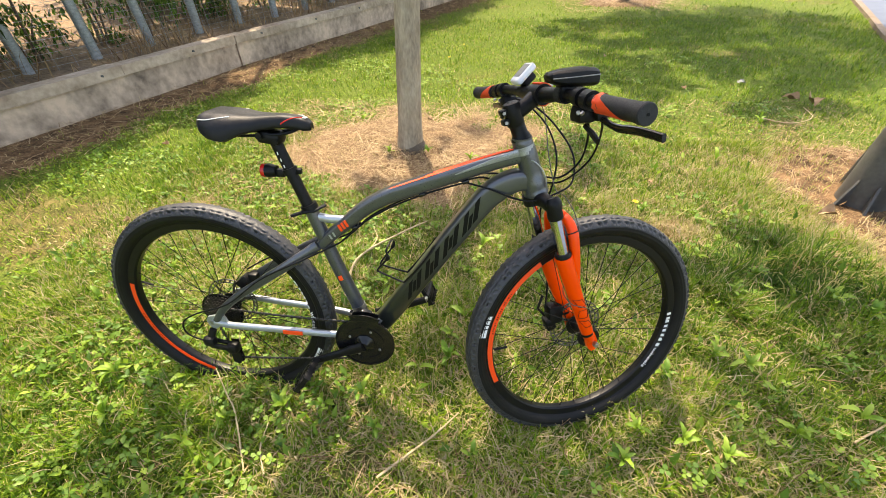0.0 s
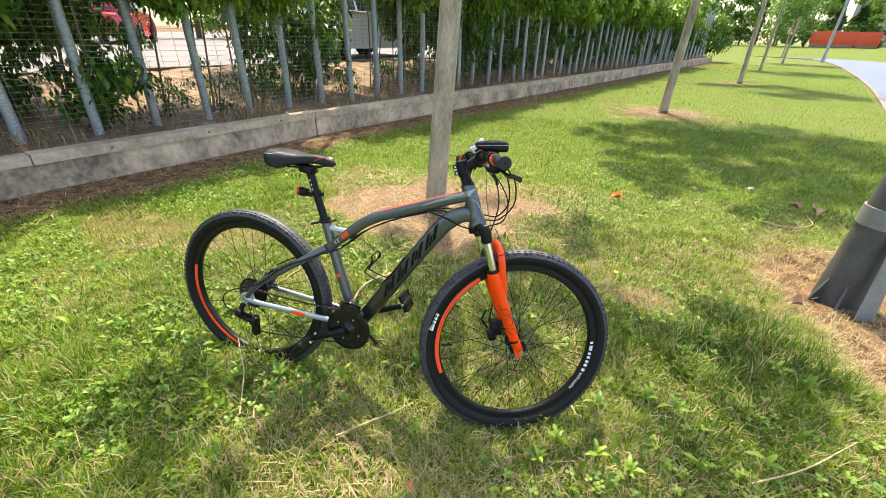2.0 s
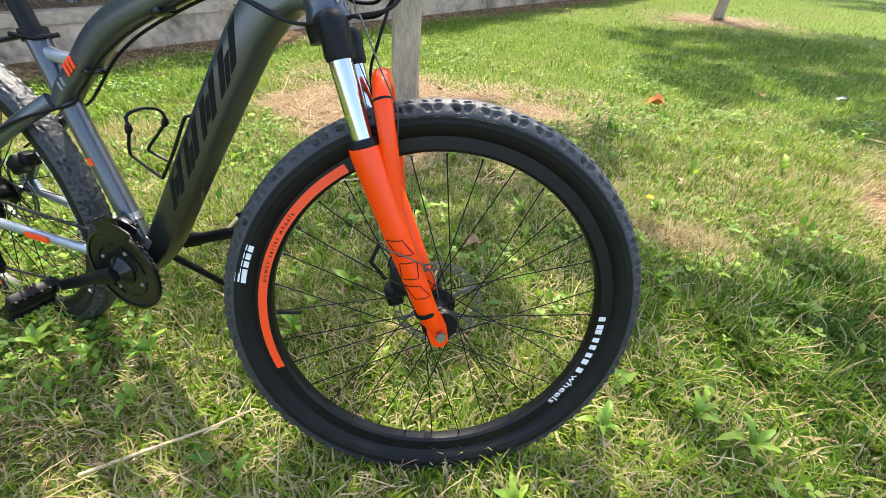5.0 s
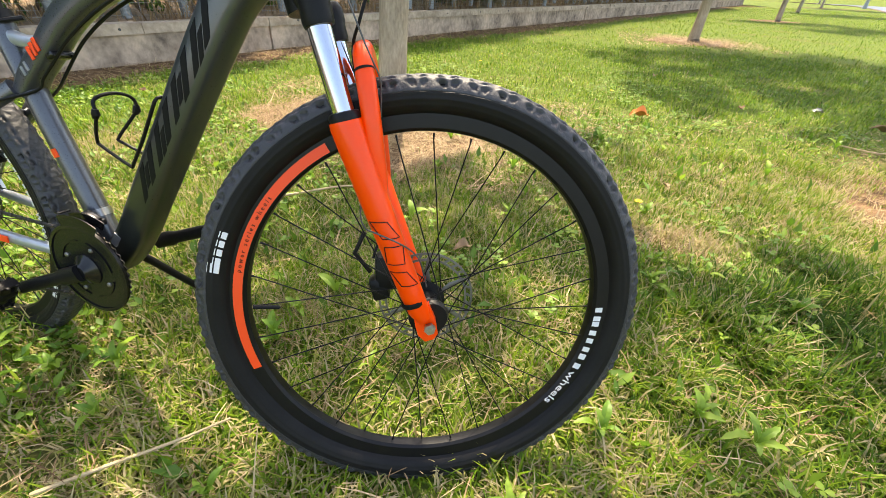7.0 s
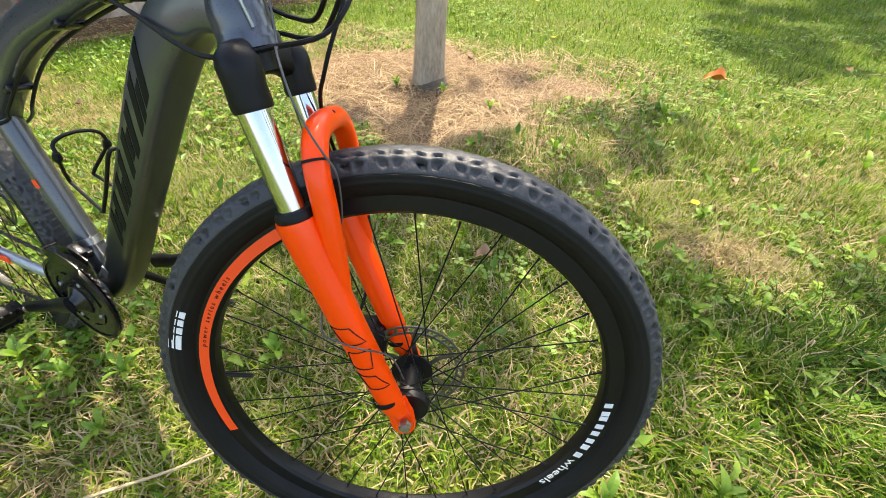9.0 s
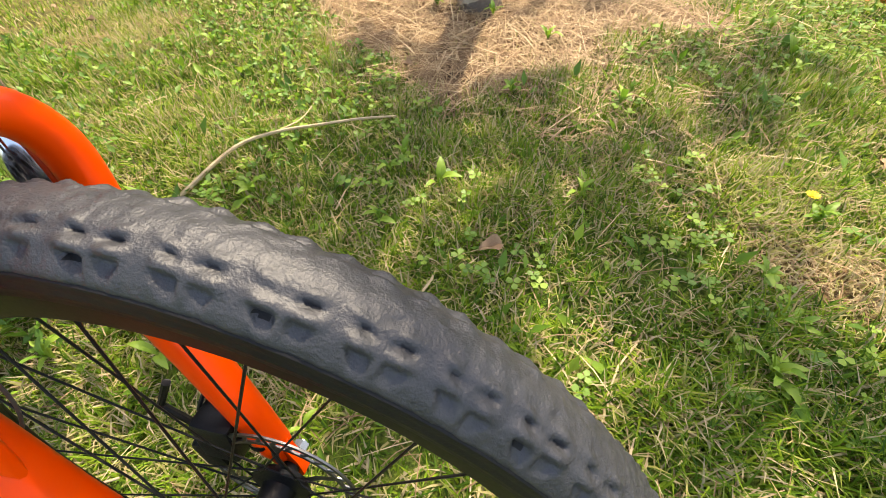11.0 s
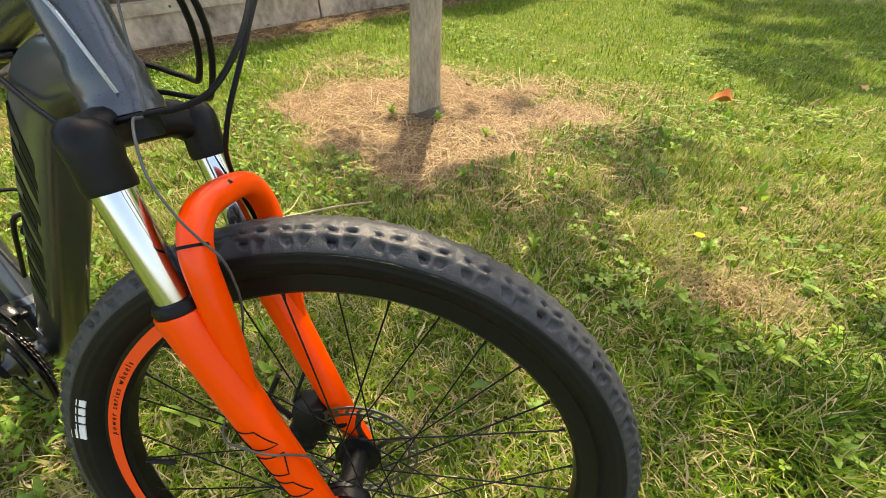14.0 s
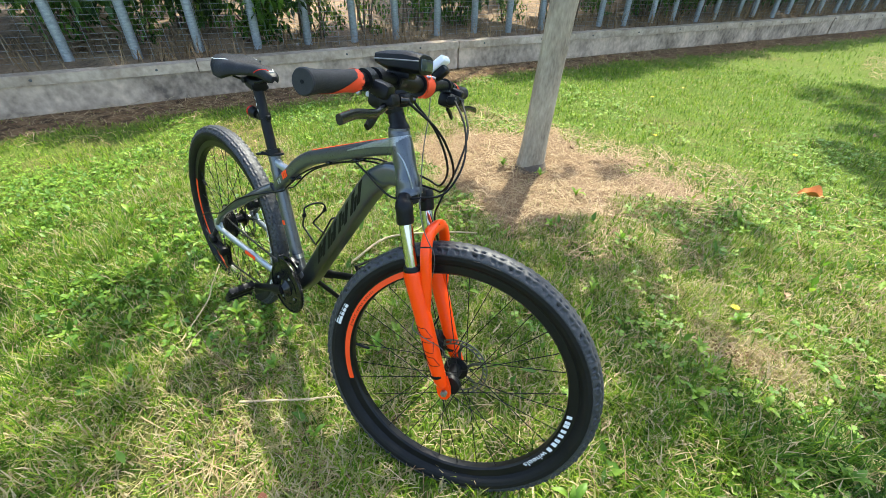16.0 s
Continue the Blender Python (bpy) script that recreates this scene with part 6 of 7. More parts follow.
for g in (chain_run(*aft([(0.01, -0.046, 0.036), (0.43, -0.046, 0.012)]), 0.006), chain_run(*aft([(0.045, -0.062, -0.146), (0.40, -0.050, -0.128)]), 0.004), chain_run(*aft([(0.035, -0.062, -0.125), (0.0, -0.052, -0.036)]))):
    part("chain_run", join(*g), M["chain"], bike, "oily dark bicycle chain")
cas = part("cassette", join(*[xf(sprocket(0.058 - 0.0058 * k, 30 - 2 * k, 0.0018, 0.012), pose(0, -0.024 - 0.0042 * k, 0)) for k in range(7)]), M["chain"], bike, "dark steel cassette", REAR)
part("spoke_guard", disc(0.066, 0.0015, 40, 0.02), M["gloss"], cas, m=pose(0, -0.020, 0))
rd = part("rear_derailleur", join(
    sweep([(-0.004, -0.074, -0.026), (-0.014, -0.080, -0.052)], [(0.007, 0.011)] * 2, 10, (0, 1, 0)),
    block((-0.018, -0.084, -0.066), (0.038, 0.026, 0.034), 0.01), block((0.012, -0.088, -0.082), (0.062, 0.012, 0.018), 0.005, pose(0, 0, 0, 0, 8, 0)), block((0.012, -0.074, -0.074), (0.062, 0.010, 0.014), 0.004, pose(0, 0, 0, 0, 8, 0)),
    block((0.046, -0.078, -0.090), (0.034, 0.032, 0.036), 0.01), xf(plate([(-0.014, 0.02), (0.014, 0.02), (0.018, -0.05), (0.006, -0.068), (-0.012, -0.06)], 0.003), pose(0.040, -0.071, -0.098)), xf(plate([(-0.012, 0.02), (0.012, 0.02), (0.014, -0.05), (0.004, -0.064), (-0.01, -0.056)], 0.003), pose(0.040, -0.055, -0.098))), M["black"], bike, "black rear derailleur", REAR)
for p in ((0.036, -0.063, -0.106), (0.042, -0.063, -0.146)):
    part("jockey_wheel", xf(sprocket(0.018, 11, 0.005, 0.004), pose(*p)), M["black"], rd)
fd = part("front_derailleur", join(
    xf(ring_block(0.086, 0.106, 62, 112, -0.0640, 10, 0.0014), pose(BBX, 0, BBZ)), xf(ring_block(0.088, 0.104, 66, 112, -0.0445, 10, 0.0014), pose(BBX, 0, BBZ)),
    block((0.402, -0.054, 0.052), (0.010, 0.020, 0.003), 0.001), block((0.440, -0.036, 0.042), (0.030, 0.018, 0.016), 0.004, pose(0, 0, 0, 0, 20, 0)), block((0.436, -0.026, 0.030), (0.024, 0.020, 0.012), 0.003)), M["gloss"], bike, "black front derailleur over the chainrings")
part("clamp", xf(lathe([(0.0192, -0.007), (0.0212, -0.007), (0.0212, 0.007), (0.0192, 0.007)], 24), pose(0.4075, 0, 0.034, 0, -20, 0) @ pose(0, 0, 0, 90)), M["steel"], fd, "bare steel clamp band")
part("rear_caliper", join(block((0.055, 0.046, 0.075), (0.05, 0.036, 0.036), 0.008, pose(0, 0, 0, 0, -40, 0)), block((0.085, 0.05, 0.092), (0.03, 0.03, 0.03), 0.006)), M["black"], bike, "black rear disc caliper", REAR)
stand = part("kickstand", join(block((0.392, 0.030, -0.064), (0.05, 0.04, 0.022), 0.006), sweep([(0.40, 0.045, -0.066), (0.413, 0.088, -0.120), (0.438, 0.222, -0.288)], [0.009, 0.0085, 0.0075], 12)), M["black"], bike, "black kickstand with a rubber foot")
part("rubber_foot", sweep([(0.436, 0.212, -0.275), (0.441, 0.240, -0.310)], [0.0105, 0.012], 12), M["grip"], stand)

# bottle cage on the down tube: a base rail, two bent side loops and a ring joining their outer ends
cage = part("bottle_cage", xf(block((0, 0, 0), (0.125, 0.020, 0.006), 0.002), pose(0.599, 0, 0.218, 0, -57.0, 0)), M["black"], bike, "black wire bottle cage")
for sy in (-1, 1):
    loop = [(0.636, sy * 0.010, 0.272), (0.630, sy * 0.026, 0.272), (0.619, sy * 0.030, 0.251), (0.592, sy * 0.029, 0.208), (0.556, sy * 0.026, 0.160), (0.546, sy * 0.025, 0.155), (0.484, sy * 0.018, 0.175), (0.477, sy * 0.018, 0.182), (0.492, sy * 0.026, 0.205), (0.512, sy * 0.034, 0.232)]
    part("side_loop", sweep(smooth_path(loop, 3), 0.0027, 8), M["black"], cage)
    part("cage_cap", sweep([(0.507, sy * 0.033, 0.226), (0.511, sy * 0.034, 0.232), (0.512, sy * 0.034, 0.240)], [0.0045, 0.0062, 0.0045], 10), M["black"], cage)
part("cage_ring", sweep(smooth_path([(0.513, -0.034, 0.236), (0.507, -0.031, 0.250), (0.508, -0.019, 0.258), (0.510, 0.0, 0.261), (0.511, 0.019, 0.258), (0.512, 0.031, 0.250), (0.514, 0.034, 0.236)], 4), 0.0027, 8), M["black"], cage)


# ---- lawn growth ----
def worn_lawn(x, y):
    """How many blades are dead: many round the bicycle, fewer and fewer away from it."""
    return 0.14 + 1.24 * (1 - step(0.80, 1.45, np.hypot((x - 0.3) / 2.0, (y - 1.0) / 1.9)))


def blades(name, n, box, hgt, wid, seed, keep, lie=0.0, label="", tint_shift=0.0):
    """Bent grass blades of two joints over a stretch of the lawn, as one mesh."""
    rng = np.random.default_rng(seed)
    x, y = rng.uniform(box[0], box[1], n), rng.uniform(box[2], box[3], n)
    d = dryness(x, y)
    tuft = wobble(x * 4.5, y * 4.5, seed) * 0.55 + wobble(x * 11, y * 11, seed + 1) * 0.45
    ok = keep(x, y) & (rng.random(n) < (1.0 - 0.93 * step(0.55, 0.95, d)) * (0.64 + 0.52 * tuft))
    x, y, d, tuft = x[ok], y[ok], d[ok], tuft[ok]
    n = len(x)
    patch = np.exp(-(((x - 1.62) / 0.42) ** 2 + ((y - 1.48) / 0.26) ** 2))
    lush = np.exp(-(((x + 1.05) / 0.75) ** 2 + ((y - 0.5) / 0.6) ** 2))
    h = rng.uniform(hgt[0], hgt[1], n) * (1 + 0.6 * tuft) * (1 - 0.35 * d) * (1 + 1.1 * patch) * (1 + 0.3 * lush)
    w = rng.uniform(wid[0], wid[1], n)
    a = rng.uniform(0, 2 * math.pi, n)
    lean = np.clip(rng.normal(0.75, 0.35, n) + lie, 0.1, 1.45)
    lean2 = np.clip(lean + rng.uniform(0.2, 0.8, n), 0, 1.75)
    dx, dy = np.cos(a), np.sin(a)
    sx, sy = -dy, dx
    z = gz(x, y) - 0.004
    h1, h2 = h * 0.55, h * 0.5
    m = np.c_[x + dx * np.sin(lean) * h1, y + dy * np.sin(lean) * h1, z + np.cos(lean) * h1 + 0.004]
    t = m + np.c_[dx * np.sin(lean2) * h2, dy * np.sin(lean2) * h2, np.cos(lean2) * h2]
    t[:, 2] = np.maximum(t[:, 2], z + 0.006)
    b = np.c_[x, y, z]
    s = np.c_[sx, sy, np.zeros(n)]
    V = np.stack([b - s * w[:, None] * 0.5, b + s * w[:, None] * 0.5, m - s * w[:, None] * 0.42, m + s * w[:, None] * 0.42, t], 1).reshape(-1, 3)
    k = np.arange(n)[:, None] * 5
    T = np.concatenate([k + [0, 1, 3], k + [0, 3, 2], k + [2, 3, 4]], 1).reshape(-1, 3)
    ti = 0.37 + 0.15 * tuft + rng.normal(0, 0.19, n) + tint_shift - 0.34 * patch - 0.07 * lush
    dead = rng.random(n) < worn_lawn(x, y) * (0.19 * (1 - 0.6 * lush - 0.6 * patch) + 0.45 * d ** 1.3) + 0.5 * step(0.5, 0.9, d)
    ti = np.where(dead, rng.uniform(0.72, 1.0, n), np.clip(ti + 0.22 * (d - 0.2), 0.0, 0.72))
    ob = new(name, tri_mesh(name, V, T, np.repeat(ti, 5), GRASS))
    return tagged(ob, label, "grass", kind="stuff")


def on_lawn(x, y):
    return (wall_dist(x, y) > 0.03) & (path_dist(x, y) > 0.11) & (np.hypot(x - POLE[0], y - POLE[1]) > 0.16)


NEAR = (-1.9, 2.5, -0.25, 2.9)
inside = lambda x, y: (x > NEAR[0]) & (x < NEAR[1]) & (y > NEAR[2]) & (y < NEAR[3])
blades("grass_near_bicycle", 390000, NEAR, (0.030, 0.080), (0.0025, 0.0056), 3, on_lawn, 0.0, "short mown green grass with dry blades", 0.03)
blades("grass_middle", 285000, (-4.2, 6.6, -0.6, 7.5), (0.026, 0.062), (0.004, 0.007), 4, lambda x, y: on_lawn(x, y) & ~inside(x, y), 0.0, "short mown green grass of the lawn", 0.01)
blades("grass_behind", 60000, (-6.0, 3.0, -6.0, -0.6), (0.03, 0.065), (0.008, 0.013), 6, on_lawn, 0.0, "short mown green grass by the path")
blades("grass_far", 172000, (-3.0, 19.0, 7.5, 33.0), (0.028, 0.055), (0.007, 0.013), 5, on_lawn, 0.0, "short mown green grass further off", -0.03)


def litter(name, n, box, seed, keep, length, width, lo=0.0):
    """Dry stems lying about on the ground."""
    rng = np.random.default_rng(seed)
    x, y = rng.uniform(box[0], box[1], n), rng.uniform(box[2], box[3], n)
    d = dryness(x, y)
    ok = keep(x, y) & (rng.random(n) < (0.22 + 0.78 * step(0.3, 0.8, d)) * (0.72 + 0.5 * wobble(x * 4.3, y * 4.3, seed)))
    x, y = x[ok], y[ok]
    n = len(x)
    a, l, w = rng.uniform(0, 6.283, n), rng.uniform(*length, n), rng.uniform(*width, n)
    z = gz(x, y) + rng.uniform(0.004, 0.03, n)
    d = np.c_[np.cos(a), np.sin(a), rng.normal(0, 0.12, n)]
    s = np.c_[-np.sin(a), np.cos(a), np.zeros(n)] * w[:, None]
    c = np.c_[x, y, z]
    mid = c + d * l[:, None] * 0.5 + np.c_[np.zeros(n), np.zeros(n), rng.uniform(0, 0.012, n)] + s * rng.normal(0, 2.5, n)[:, None]
    e = c + d * l[:, None]
    V = np.stack([c - s, c + s, mid - s, mid + s, e - s * 0.5, e + s * 0.5], 1).reshape(-1, 3)
    k = np.arange(n)[:, None] * 6
    T = np.concatenate([k + [0, 1, 3], k + [0, 3, 2], k + [2, 3, 5], k + [2, 5, 4]], 1).reshape(-1, 3)
    ob = new(name, tri_mesh(name, V, T, np.repeat(np.clip(np.where(rng.random(n) < 0.32 + lo, rng.normal(0.82, 0.14, n), rng.normal(0.28, 0.2, n)), 0.0, 1.0), 6), STRAW))
    return tagged(ob, "pale dry straw scattered over the ground", "straw", kind="stuff")


litter("straw_near", 84000, (-1.7, 3.2, -0.2, 3.7), 21, lambda x, y: on_lawn(x, y) & ((np.hypot(x - POLE[0] + 0.1, y - POLE[1] - 0.1) > 0.5) | (wobble(x * 9, y * 9, 2) > 0.45)), (0.03, 0.13), (0.0006, 0.0014))
litter("straw_round_tree", 27000, (-1.45, 0.95, 1.85, 3.65), 23, lambda x, y: on_lawn(x, y) & (np.hypot(x + 0.26, y - 2.66) > 0.17), (0.04, 0.18), (0.0007, 0.0021))
litter("straw_round_tree", 3000, (-1.3, 0.85, 1.95, 3.55), 26, lambda x, y: on_lawn(x, y) & (np.hypot(x + 0.26, y - 2.66) > 0.15), (0.08, 0.26), (0.0012, 0.0026), 0.5)
litter("straw_along_wall", 64000, (-5.0, 4.0, -0.5, 12.0), 24, lambda x, y: on_lawn(x, y) & (wall_dist(x, y) < 0.95), (0.05, 0.2), (0.0012, 0.003), 0.22)
litter("straw_round_far_trees", 9000, (1.6, 3.9, 8.0, 10.0), 25, on_lawn, (0.06, 0.2), (0.002, 0.004))
litter("straw_far", 6000, (-4.2, 5.0, -0.5, 11.0), 22, on_lawn, (0.06, 0.16), (0.0015, 0.003))


def leaf_shape(L, W, lobes=0, curl=0.25, n=9):
    """One broad leaf along x, lobed like a dandelion's or plain, with a raised fold."""
    V, F = [], []
    for i in range(n):
        u = i / (n - 1)
        w = W * 0.5 * (math.sin(math.pi * min(1, u * 0.92 + 0.06)) ** 0.8) * (0.55 + 0.6 * u)
        if lobes:
            w *= 0.62 + 0.38 * (1 if i % 2 else 0.25)
        z = L * (0.35 * math.sin(u * 2.2) - curl * u * u)
        V += [(u * L, w, z + w * 0.35), (u * L, 0, z), (u * L, -w, z + w * 0.35)]
    for i in range(n - 1):
        a, b = 3 * i, 3 * i + 3
        F += [(a, a + 1, b + 1, b), (a + 1, a + 2, b + 2, b + 1)]
    return V, F


def tinted(me, v):
    at = me.attributes.new("tint", "FLOAT", "POINT")
    at.data.foreach_set("value", np.full(len(me.vertices), v, np.float32))
    return me


LEAFS = [tinted(mesh("leaf", leaf_shape(0.095, 0.034, k % 2, 0.12 + 0.1 * k), WEED), 0.62 + 0.12 * k) for k in range(4)]


def weed(x, y, size, n, seed, label="broad-leaved green weed in the grass"):
    r = random.Random(seed)
    z = float(gz(np.array(x), np.array(y)))
    t = thing("weed", label, "weed", pose(x, y, z, 0, 0, r.uniform(0, 360)), group="weeds in the lawn")
    for k in range(n):
        part("leaf", LEAFS[r.randrange(4)], None, t, m=pose(0, 0, 0.026, 0, 0, k * 360 / n + r.uniform(-25, 25)) @ pose(0, 0, 0, r.uniform(-20, 20), r.uniform(-62, -20), 0) @ Matrix.Diagonal((size * r.uniform(0.7, 1.15),) * 3 + (1,)))
    return t


rw = random.Random(77)
spots = [(0.995, 1.716, 0.9, 5), (1.066, 1.614, 0.8, 4), (1.036, 1.473, 1.2, 7), (0.069, 1.571, 1.0, 3), (0.156, 1.408, 0.9, 4), (0.561, 1.751, 0.9, 4), (0.516, 2.229, 1.2, 3), (1.08, 1.96, 1.3, 5), (0.134, 2.526, 1.3, 3),
         (0.179, 2.11, 1.0, 4), (-0.197, 1.31, 1.2, 5), (-0.42, 2.58, 1.1, 6), (-0.16, 2.62, 1.0, 5), (1.168, 0.985, 1.3, 5), (1.063, 1.015, 1.0, 5), (0.862, 0.922, 1.0, 4), (0.706, 0.716, 1.0, 4), (0.842, 0.692, 0.9, 4),
         (0.64, 0.61, 1.0, 5), (0.103, 0.94, 1.2, 4), (0.102, 1.045, 0.9, 4), (-0.176, 0.768, 1.3, 4), (-0.109, 0.656, 0.9, 4), (-0.293, 0.711, 1.0, 5), (-0.423, 0.697, 1.2, 5), (1.279, 1.349, 1.0, 5), (1.218, 1.578, 1.0, 4),
         (1.194, 0.734, 1.1, 5), (0.945, 0.648, 1.0, 5), (-0.587, 0.64, 0.9, 4), (-1.071, 0.784, 1.2, 6), (-0.994, 0.629, 1.3, 6), (0.197, 0.595, 0.9, 4), (1.664, 1.337, 1.5, 7), (1.419, 1.462, 1.3, 6), (1.75, 1.25, 1.2, 6)]
for k, (x, y, s, n) in enumerate(spots):
    weed(x, y, min(s, 1.15) * 0.62, n + 1, k)
for k in range(48):
    x, y = rw.uniform(-2.0, 2.4), rw.uniform(0.25, 3.6)
    if float(dryness(np.array(x), np.array(y))) < 0.55:
        weed(x, y, rw.uniform(0.45, 0.85), rw.randrange(2, 4), 100 + k)


def clover(name, n, box, seed):
    """Clover: three round leaflets on each stalk, as one mesh."""
    rng = np.random.default_rng(seed)
    x, y = rng.uniform(box[0], box[1], n), rng.uniform(box[2], box[3], n)
    ok = on_lawn(x, y) & (dryness(x, y) < 0.45) & (wobble(x * 2.1, y * 2.1, 8) > 0.15)
    x, y = x[ok], y[ok]
    n = len(x)
    z = gz(x, y) + rng.uniform(0.02, 0.055, n)
    a0, r = rng.uniform(0, 6.283, n), rng.uniform(0.008, 0.016, n)
    V, T = [], []
    for k in range(3):
        a = a0 + k * 2.094
        c = np.c_[x, y, z]
        d = np.c_[np.cos(a), np.sin(a), rng.uniform(0.0, 0.35, n)] * r[:, None]
        s = np.c_[-np.sin(a), np.cos(a), np.zeros(n)] * r[:, None] * 0.55
        V.append(np.stack([c, c + d * 0.6 + s, c + d * 1.2 + s * 0.7, c + d * 1.2 - s * 0.7, c + d * 0.6 - s], 1))
    V = np.stack(V, 1).reshape(-1, 3)
    k = np.arange(n * 3)[:, None] * 5
    T = np.concatenate([k + [0, 1, 2], k + [0, 2, 3], k + [0, 3, 4]], 1).reshape(-1, 3)
    ob = new(name, tri_mesh(name, V, T, np.repeat(np.clip(rng.normal(0.68, 0.2, n), 0, 1), 15), WEED))
    return tagged(ob, "patches of small green clover in the lawn", "clover", kind="stuff")


clover("clover", 11500, (-3.2, 2.6, 0.2, 5.0), 41)


def broad_leaves(name, n, box, seed, size, width=0.4, rise=-0.75):
    """Single broad leaves among the blades, upright or spread, as one mesh."""
    rng = np.random.default_rng(seed)
    x, y = rng.uniform(box[0], box[1], n), rng.uniform(box[2], box[3], n)
    ok = on_lawn(x, y) & (dryness(x, y) < 0.5) & (rng.random(n) < 0.5 + 0.7 * wobble(x * 2.7, y * 2.7, seed))
    x, y = x[ok], y[ok]
    n = len(x)
    P = np.c_[x, y, gz(x, y) + rng.uniform(0.0, 0.03, n) + 0.02 * (rise > -0.5)]
    ob = new(name, leaves_mesh(name, P, rng.uniform(0, 6.283, n), rng.uniform(*size, n), np.clip(rng.normal(0.6, 0.22, n), 0, 1), WEED, width, 0.12, rng.normal(rise, 0.4, n)))
    return tagged(ob, "small broad green leaves in the grass", "weeds", kind="stuff")


broad_leaves("broad_leaves", 3400, (-2.0, 2.4, 0.2, 3.4), 71, (0.025, 0.07))
broad_leaves("broad_leaves_in_long_grass", 16000, (-2.6, -0.2, 0.2, 2.6), 72, (0.013, 0.036), 0.55, -0.35)
broad_leaves("broad_leaves_of_the_lawn", 30000, (-2.6, 3.9, 2.3, 8.0), 73, (0.010, 0.026), 0.5, -0.3)


# ---- small things on the ground ----
def stick(pts, r, label):
    P = smooth_path([(x, y, float(gz(np.array(x), np.array(y))) + z) for x, y, z in pts], 4)
    return solid("stick", sweep(P, [r * (1 - 0.5 * i / len(P)) for i in range(len(P))], 7), M["straw"], label, "stick", group="dry stems on the lawn")


stick([(-0.355, 1.19, 0.03), (-0.366, 1.394, 0.05), (-0.311, 1.51, 0.055), (-0.231, 1.598, 0.055), (-0.137, 1.702, 0.05), (-0.07, 1.79, 0.03)], 0.0065, "pale dry stick lying in the grass")
stick([(-0.311, 1.51, 0.055), (-0.30, 1.60, 0.05), (-0.34, 1.70, 0.04)], 0.003, "thin side twig of the dry stick")
stick([(-0.075, 0.51, 0.03), (0.012, 0.58, 0.045), (0.086, 0.645, 0.05), (0.152, 0.718, 0.05)], 0.0040, "dry straw stem lying on the grass")
stick([(0.33, 0.53, 0.02), (0.27, 0.627, 0.05), (0.235, 0.70, 0.09)], 0.0018, "long thin dry grass stem")
stick([(-0.47, 0.499, 0.02), (-0.555, 0.648, 0.06), (-0.597, 0.696, 0.09), (-0.66, 0.768, 0.12)], 0.003, "dry upright stem before the rear tyre")
stick([(-0.402, 0.491, 0.03), (-0.438, 0.558, 0.045), (-0.443, 0.634, 0.05)], 0.0025, "short dry bent stem in the grass")
stick([(1.35, 0.72, 0.03), (1.55, 0.82, 0.04), (1.78, 0.98, 0.05)], 0.0035, "long pale dry stem on the grass")
stick([(2.35, 3.30, 0.02), (2.50, 3.18, 0.03), (2.72, 3.30, 0.03), (2.80, 3.55, 0.02)], 0.005, "curved pale dry stem near the leaves")


def dead_leaf(x, y, size, material, label, yaw, name="dead_leaf"):
    g = leaf_shape(size, size * 0.75, 0, 0.1)
    V = [(a - size / 2, b, c * 0.5 + 0.75 * abs(b) + 0.10 * size * math.sin(a / size * 9 + b / size * 5)) for a, b, c in g[0]]
    n = len(V)
    V += [(a, b, c - 0.0012) for a, b, c in V]
    F = g[1] + [tuple(i + n for i in reversed(f)) for f in g[1]]
    return solid(name, (V, F), material, label, "leaf", pose(x, y, float(gz(np.array(x), np.array(y))) + 0.035, 12, 10, yaw))


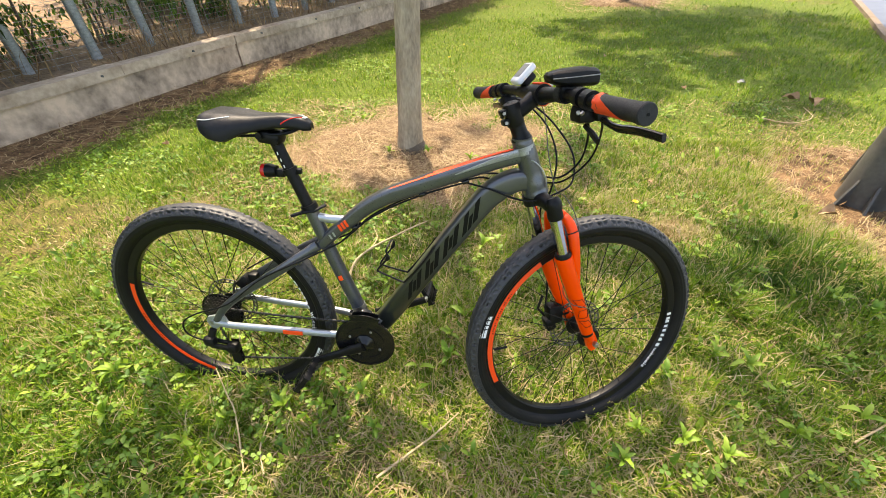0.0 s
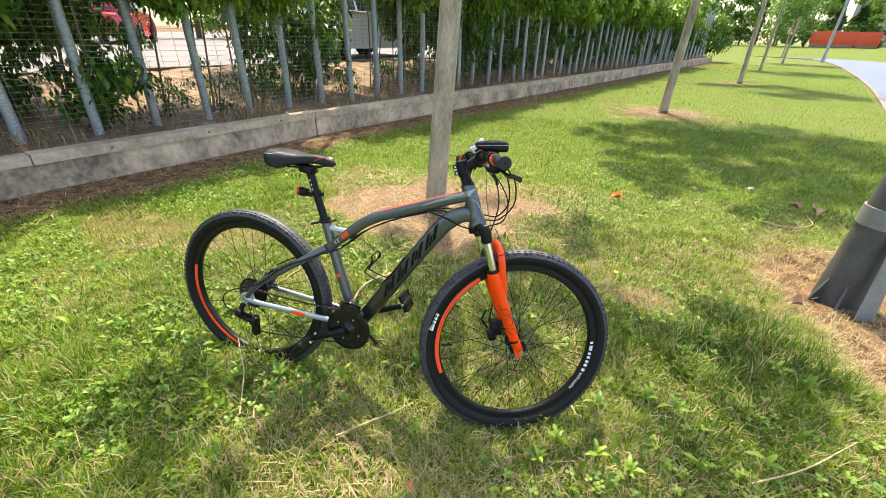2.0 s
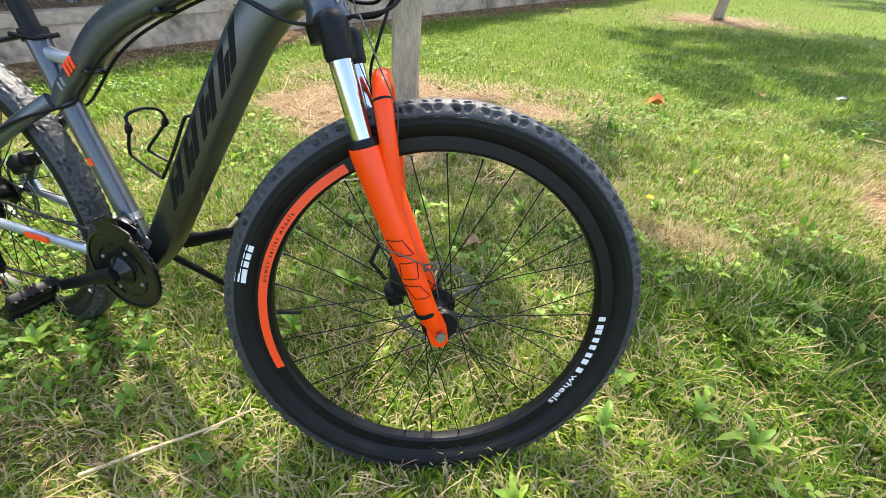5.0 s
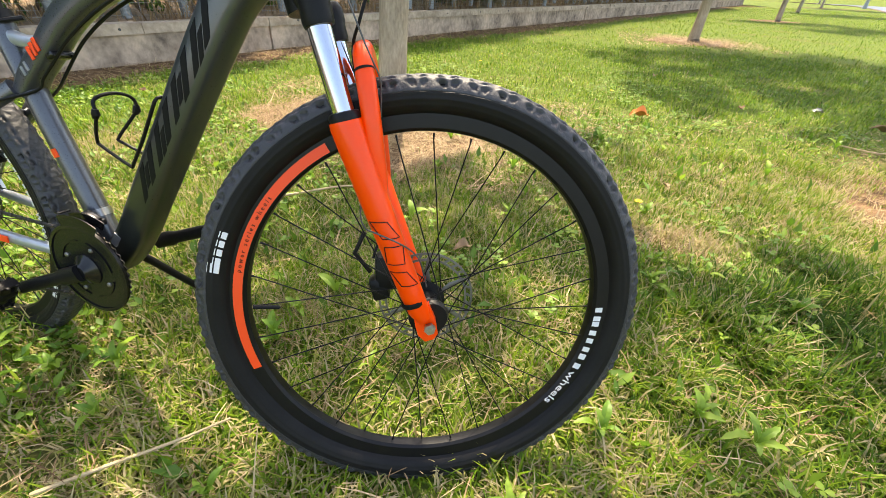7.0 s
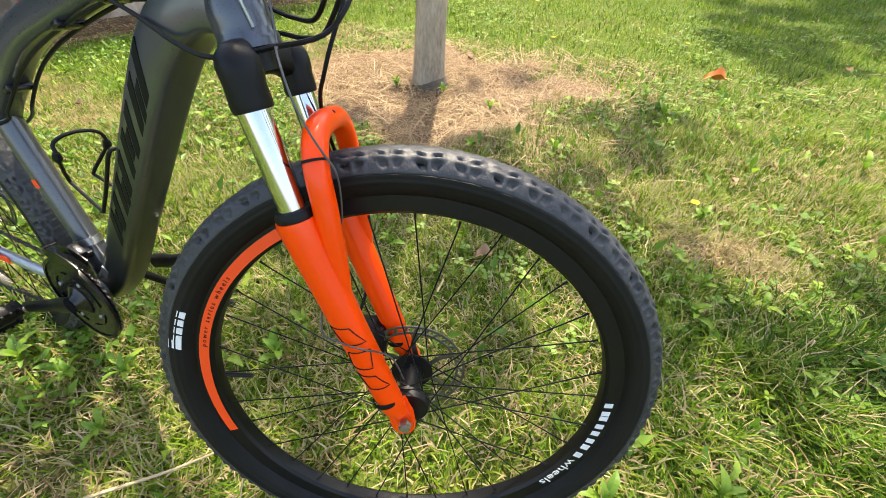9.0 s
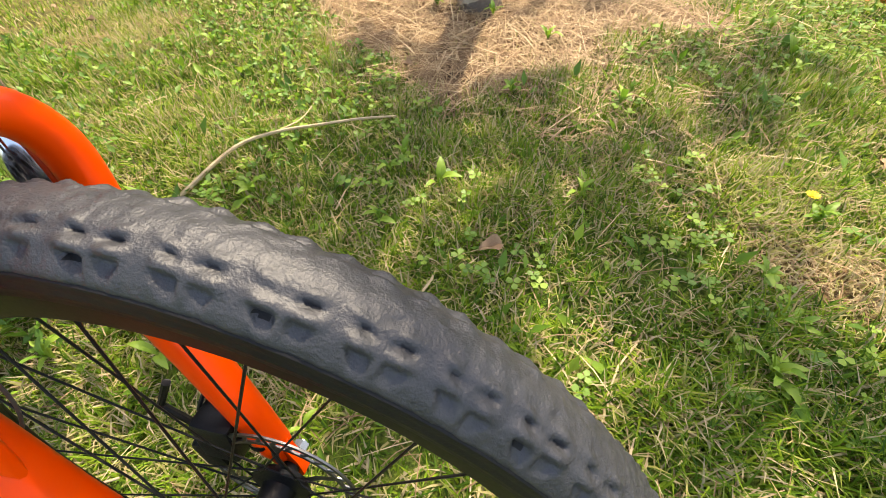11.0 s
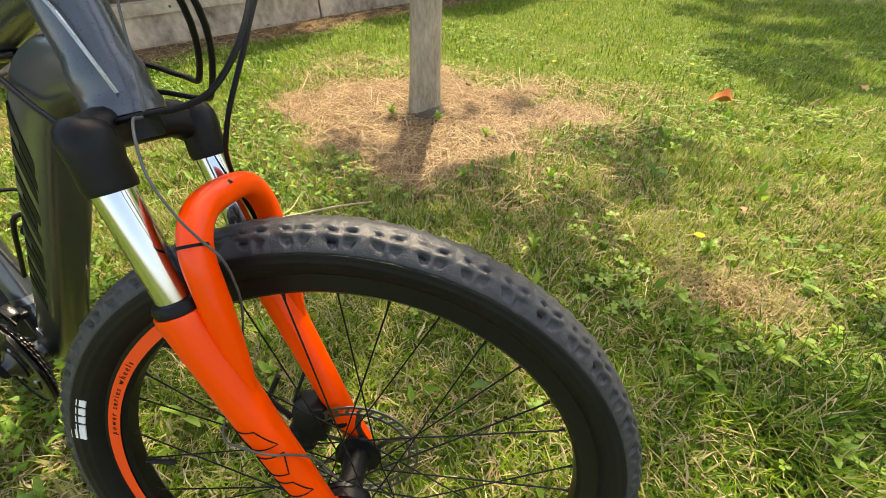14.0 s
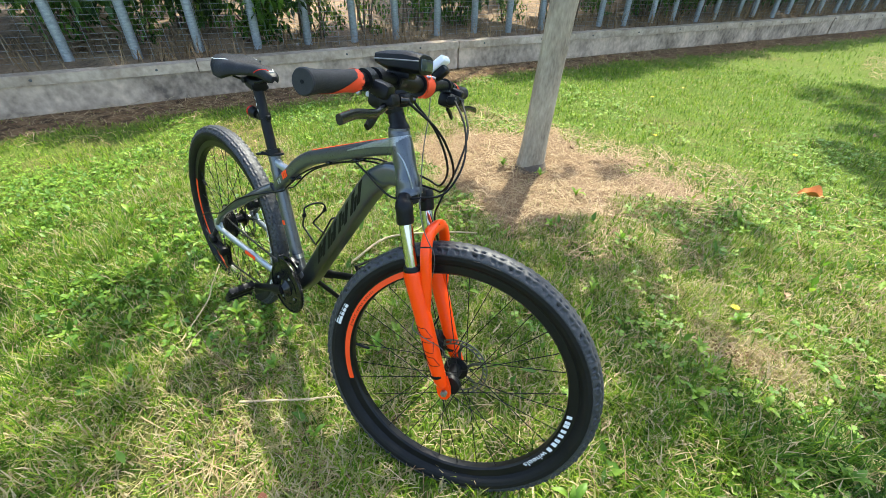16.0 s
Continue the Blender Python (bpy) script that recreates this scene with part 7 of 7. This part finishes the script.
dead_leaf(1.222, 3.442, 0.13, M["orange_leaf"], "curled orange dead leaf on the grass", 20)
dead_leaf(0.441, 1.472, 0.06, M["dead_leaf"], "small tan dead leaf on the grass", 50)
dead_leaf(2.86, 3.57, 0.17, M["dead_leaf"], "large dry curled leaf on the lawn", 70)
dead_leaf(2.76, 3.68, 0.12, M["dead_leaf"], "dry brown curled leaf on the lawn", -30)
dead_leaf(0.24, 0.40, 0.034, M["red_leaf"], "small reddish dead leaf in the grass", 100)
dead_leaf(2.0, 1.95, 0.1, M["dead_leaf"], "dry leaf scrap by the pole foot", 10)
rl = random.Random(4)
for k in range(14):
    dead_leaf(rl.uniform(-3, 2.5), rl.uniform(1.2, 6), rl.uniform(0.03, 0.06), M["dead_leaf"], "small dry leaf fallen on the lawn", rl.uniform(0, 360))


def flower(x, y, h):
    t = thing("dandelion", "yellow dandelion flower in the grass", "flower", pose(x, y, float(gz(np.array(x), np.array(y)))), group="yellow flowers in the lawn")
    part("stalk", sweep([(0, 0, 0), (0.004, 0, h * 0.6), (0, 0, h)], 0.0016, 6), M["straw"], t)
    gs = []
    for ringk, (n, r, e) in enumerate(((14, 0.016, 0.25), (11, 0.012, 0.6), (7, 0.008, 1.0))):
        for k in range(n):
            w = 2 * math.pi * (k + 0.5 * ringk) / n
            c, s = math.cos(w), math.sin(w)
            p = [(0, 0, 0), (0.5, 0.14, e * 0.5), (1.0, 0.09, e), (1.0, -0.09, e), (0.5, -0.14, e * 0.5)]
            gs.append(([((a * c - b * s) * r, (a * s + b * c) * r, h + z * r * 0.8) for a, b, z in p], [(0, 1, 2, 3, 4)]))
    part("petals", join(*gs), M["yellow"], t)


def crumpled(x, y, size, seed):
    """A crumpled scrap: a small sheet folded over itself."""
    r = random.Random(seed)
    n = 7
    V = [((i / (n - 1) - 0.5) * size * (1 - 0.25 * abs(j - 3) / 3), (j / (n - 1) - 0.5) * size * 0.7 + r.uniform(-0.1, 0.1) * size, 0.012 + size * 0.25 * r.random() + 0.10 * size * math.sin(i * 1.7 + j)) for i in range(n) for j in range(n)]
    V += [(a, b, c - 0.0012) for a, b, c in V]
    q = [(i * n + j, (i + 1) * n + j, (i + 1) * n + j + 1, i * n + j + 1) for i in range(n - 1) for j in range(n - 1)]
    F = q + [tuple(k + n * n for k in reversed(f)) for f in q]
    return solid("paper_scrap", (V, F), M["bracket"], "crumpled greyish paper scrap in the grass", "litter", pose(x, y, float(gz(np.array(x), np.array(y))) + 0.02, 0, 0, 40))


crumpled(2.59, 4.145, 0.07, 3)
flower(1.056, 2.015, 0.06)
flower(1.38, 0.30, 0.06)
for k in range(4):
    flower(rl.uniform(-1.5, 2.6), rl.uniform(3.2, 6.5), 0.05)
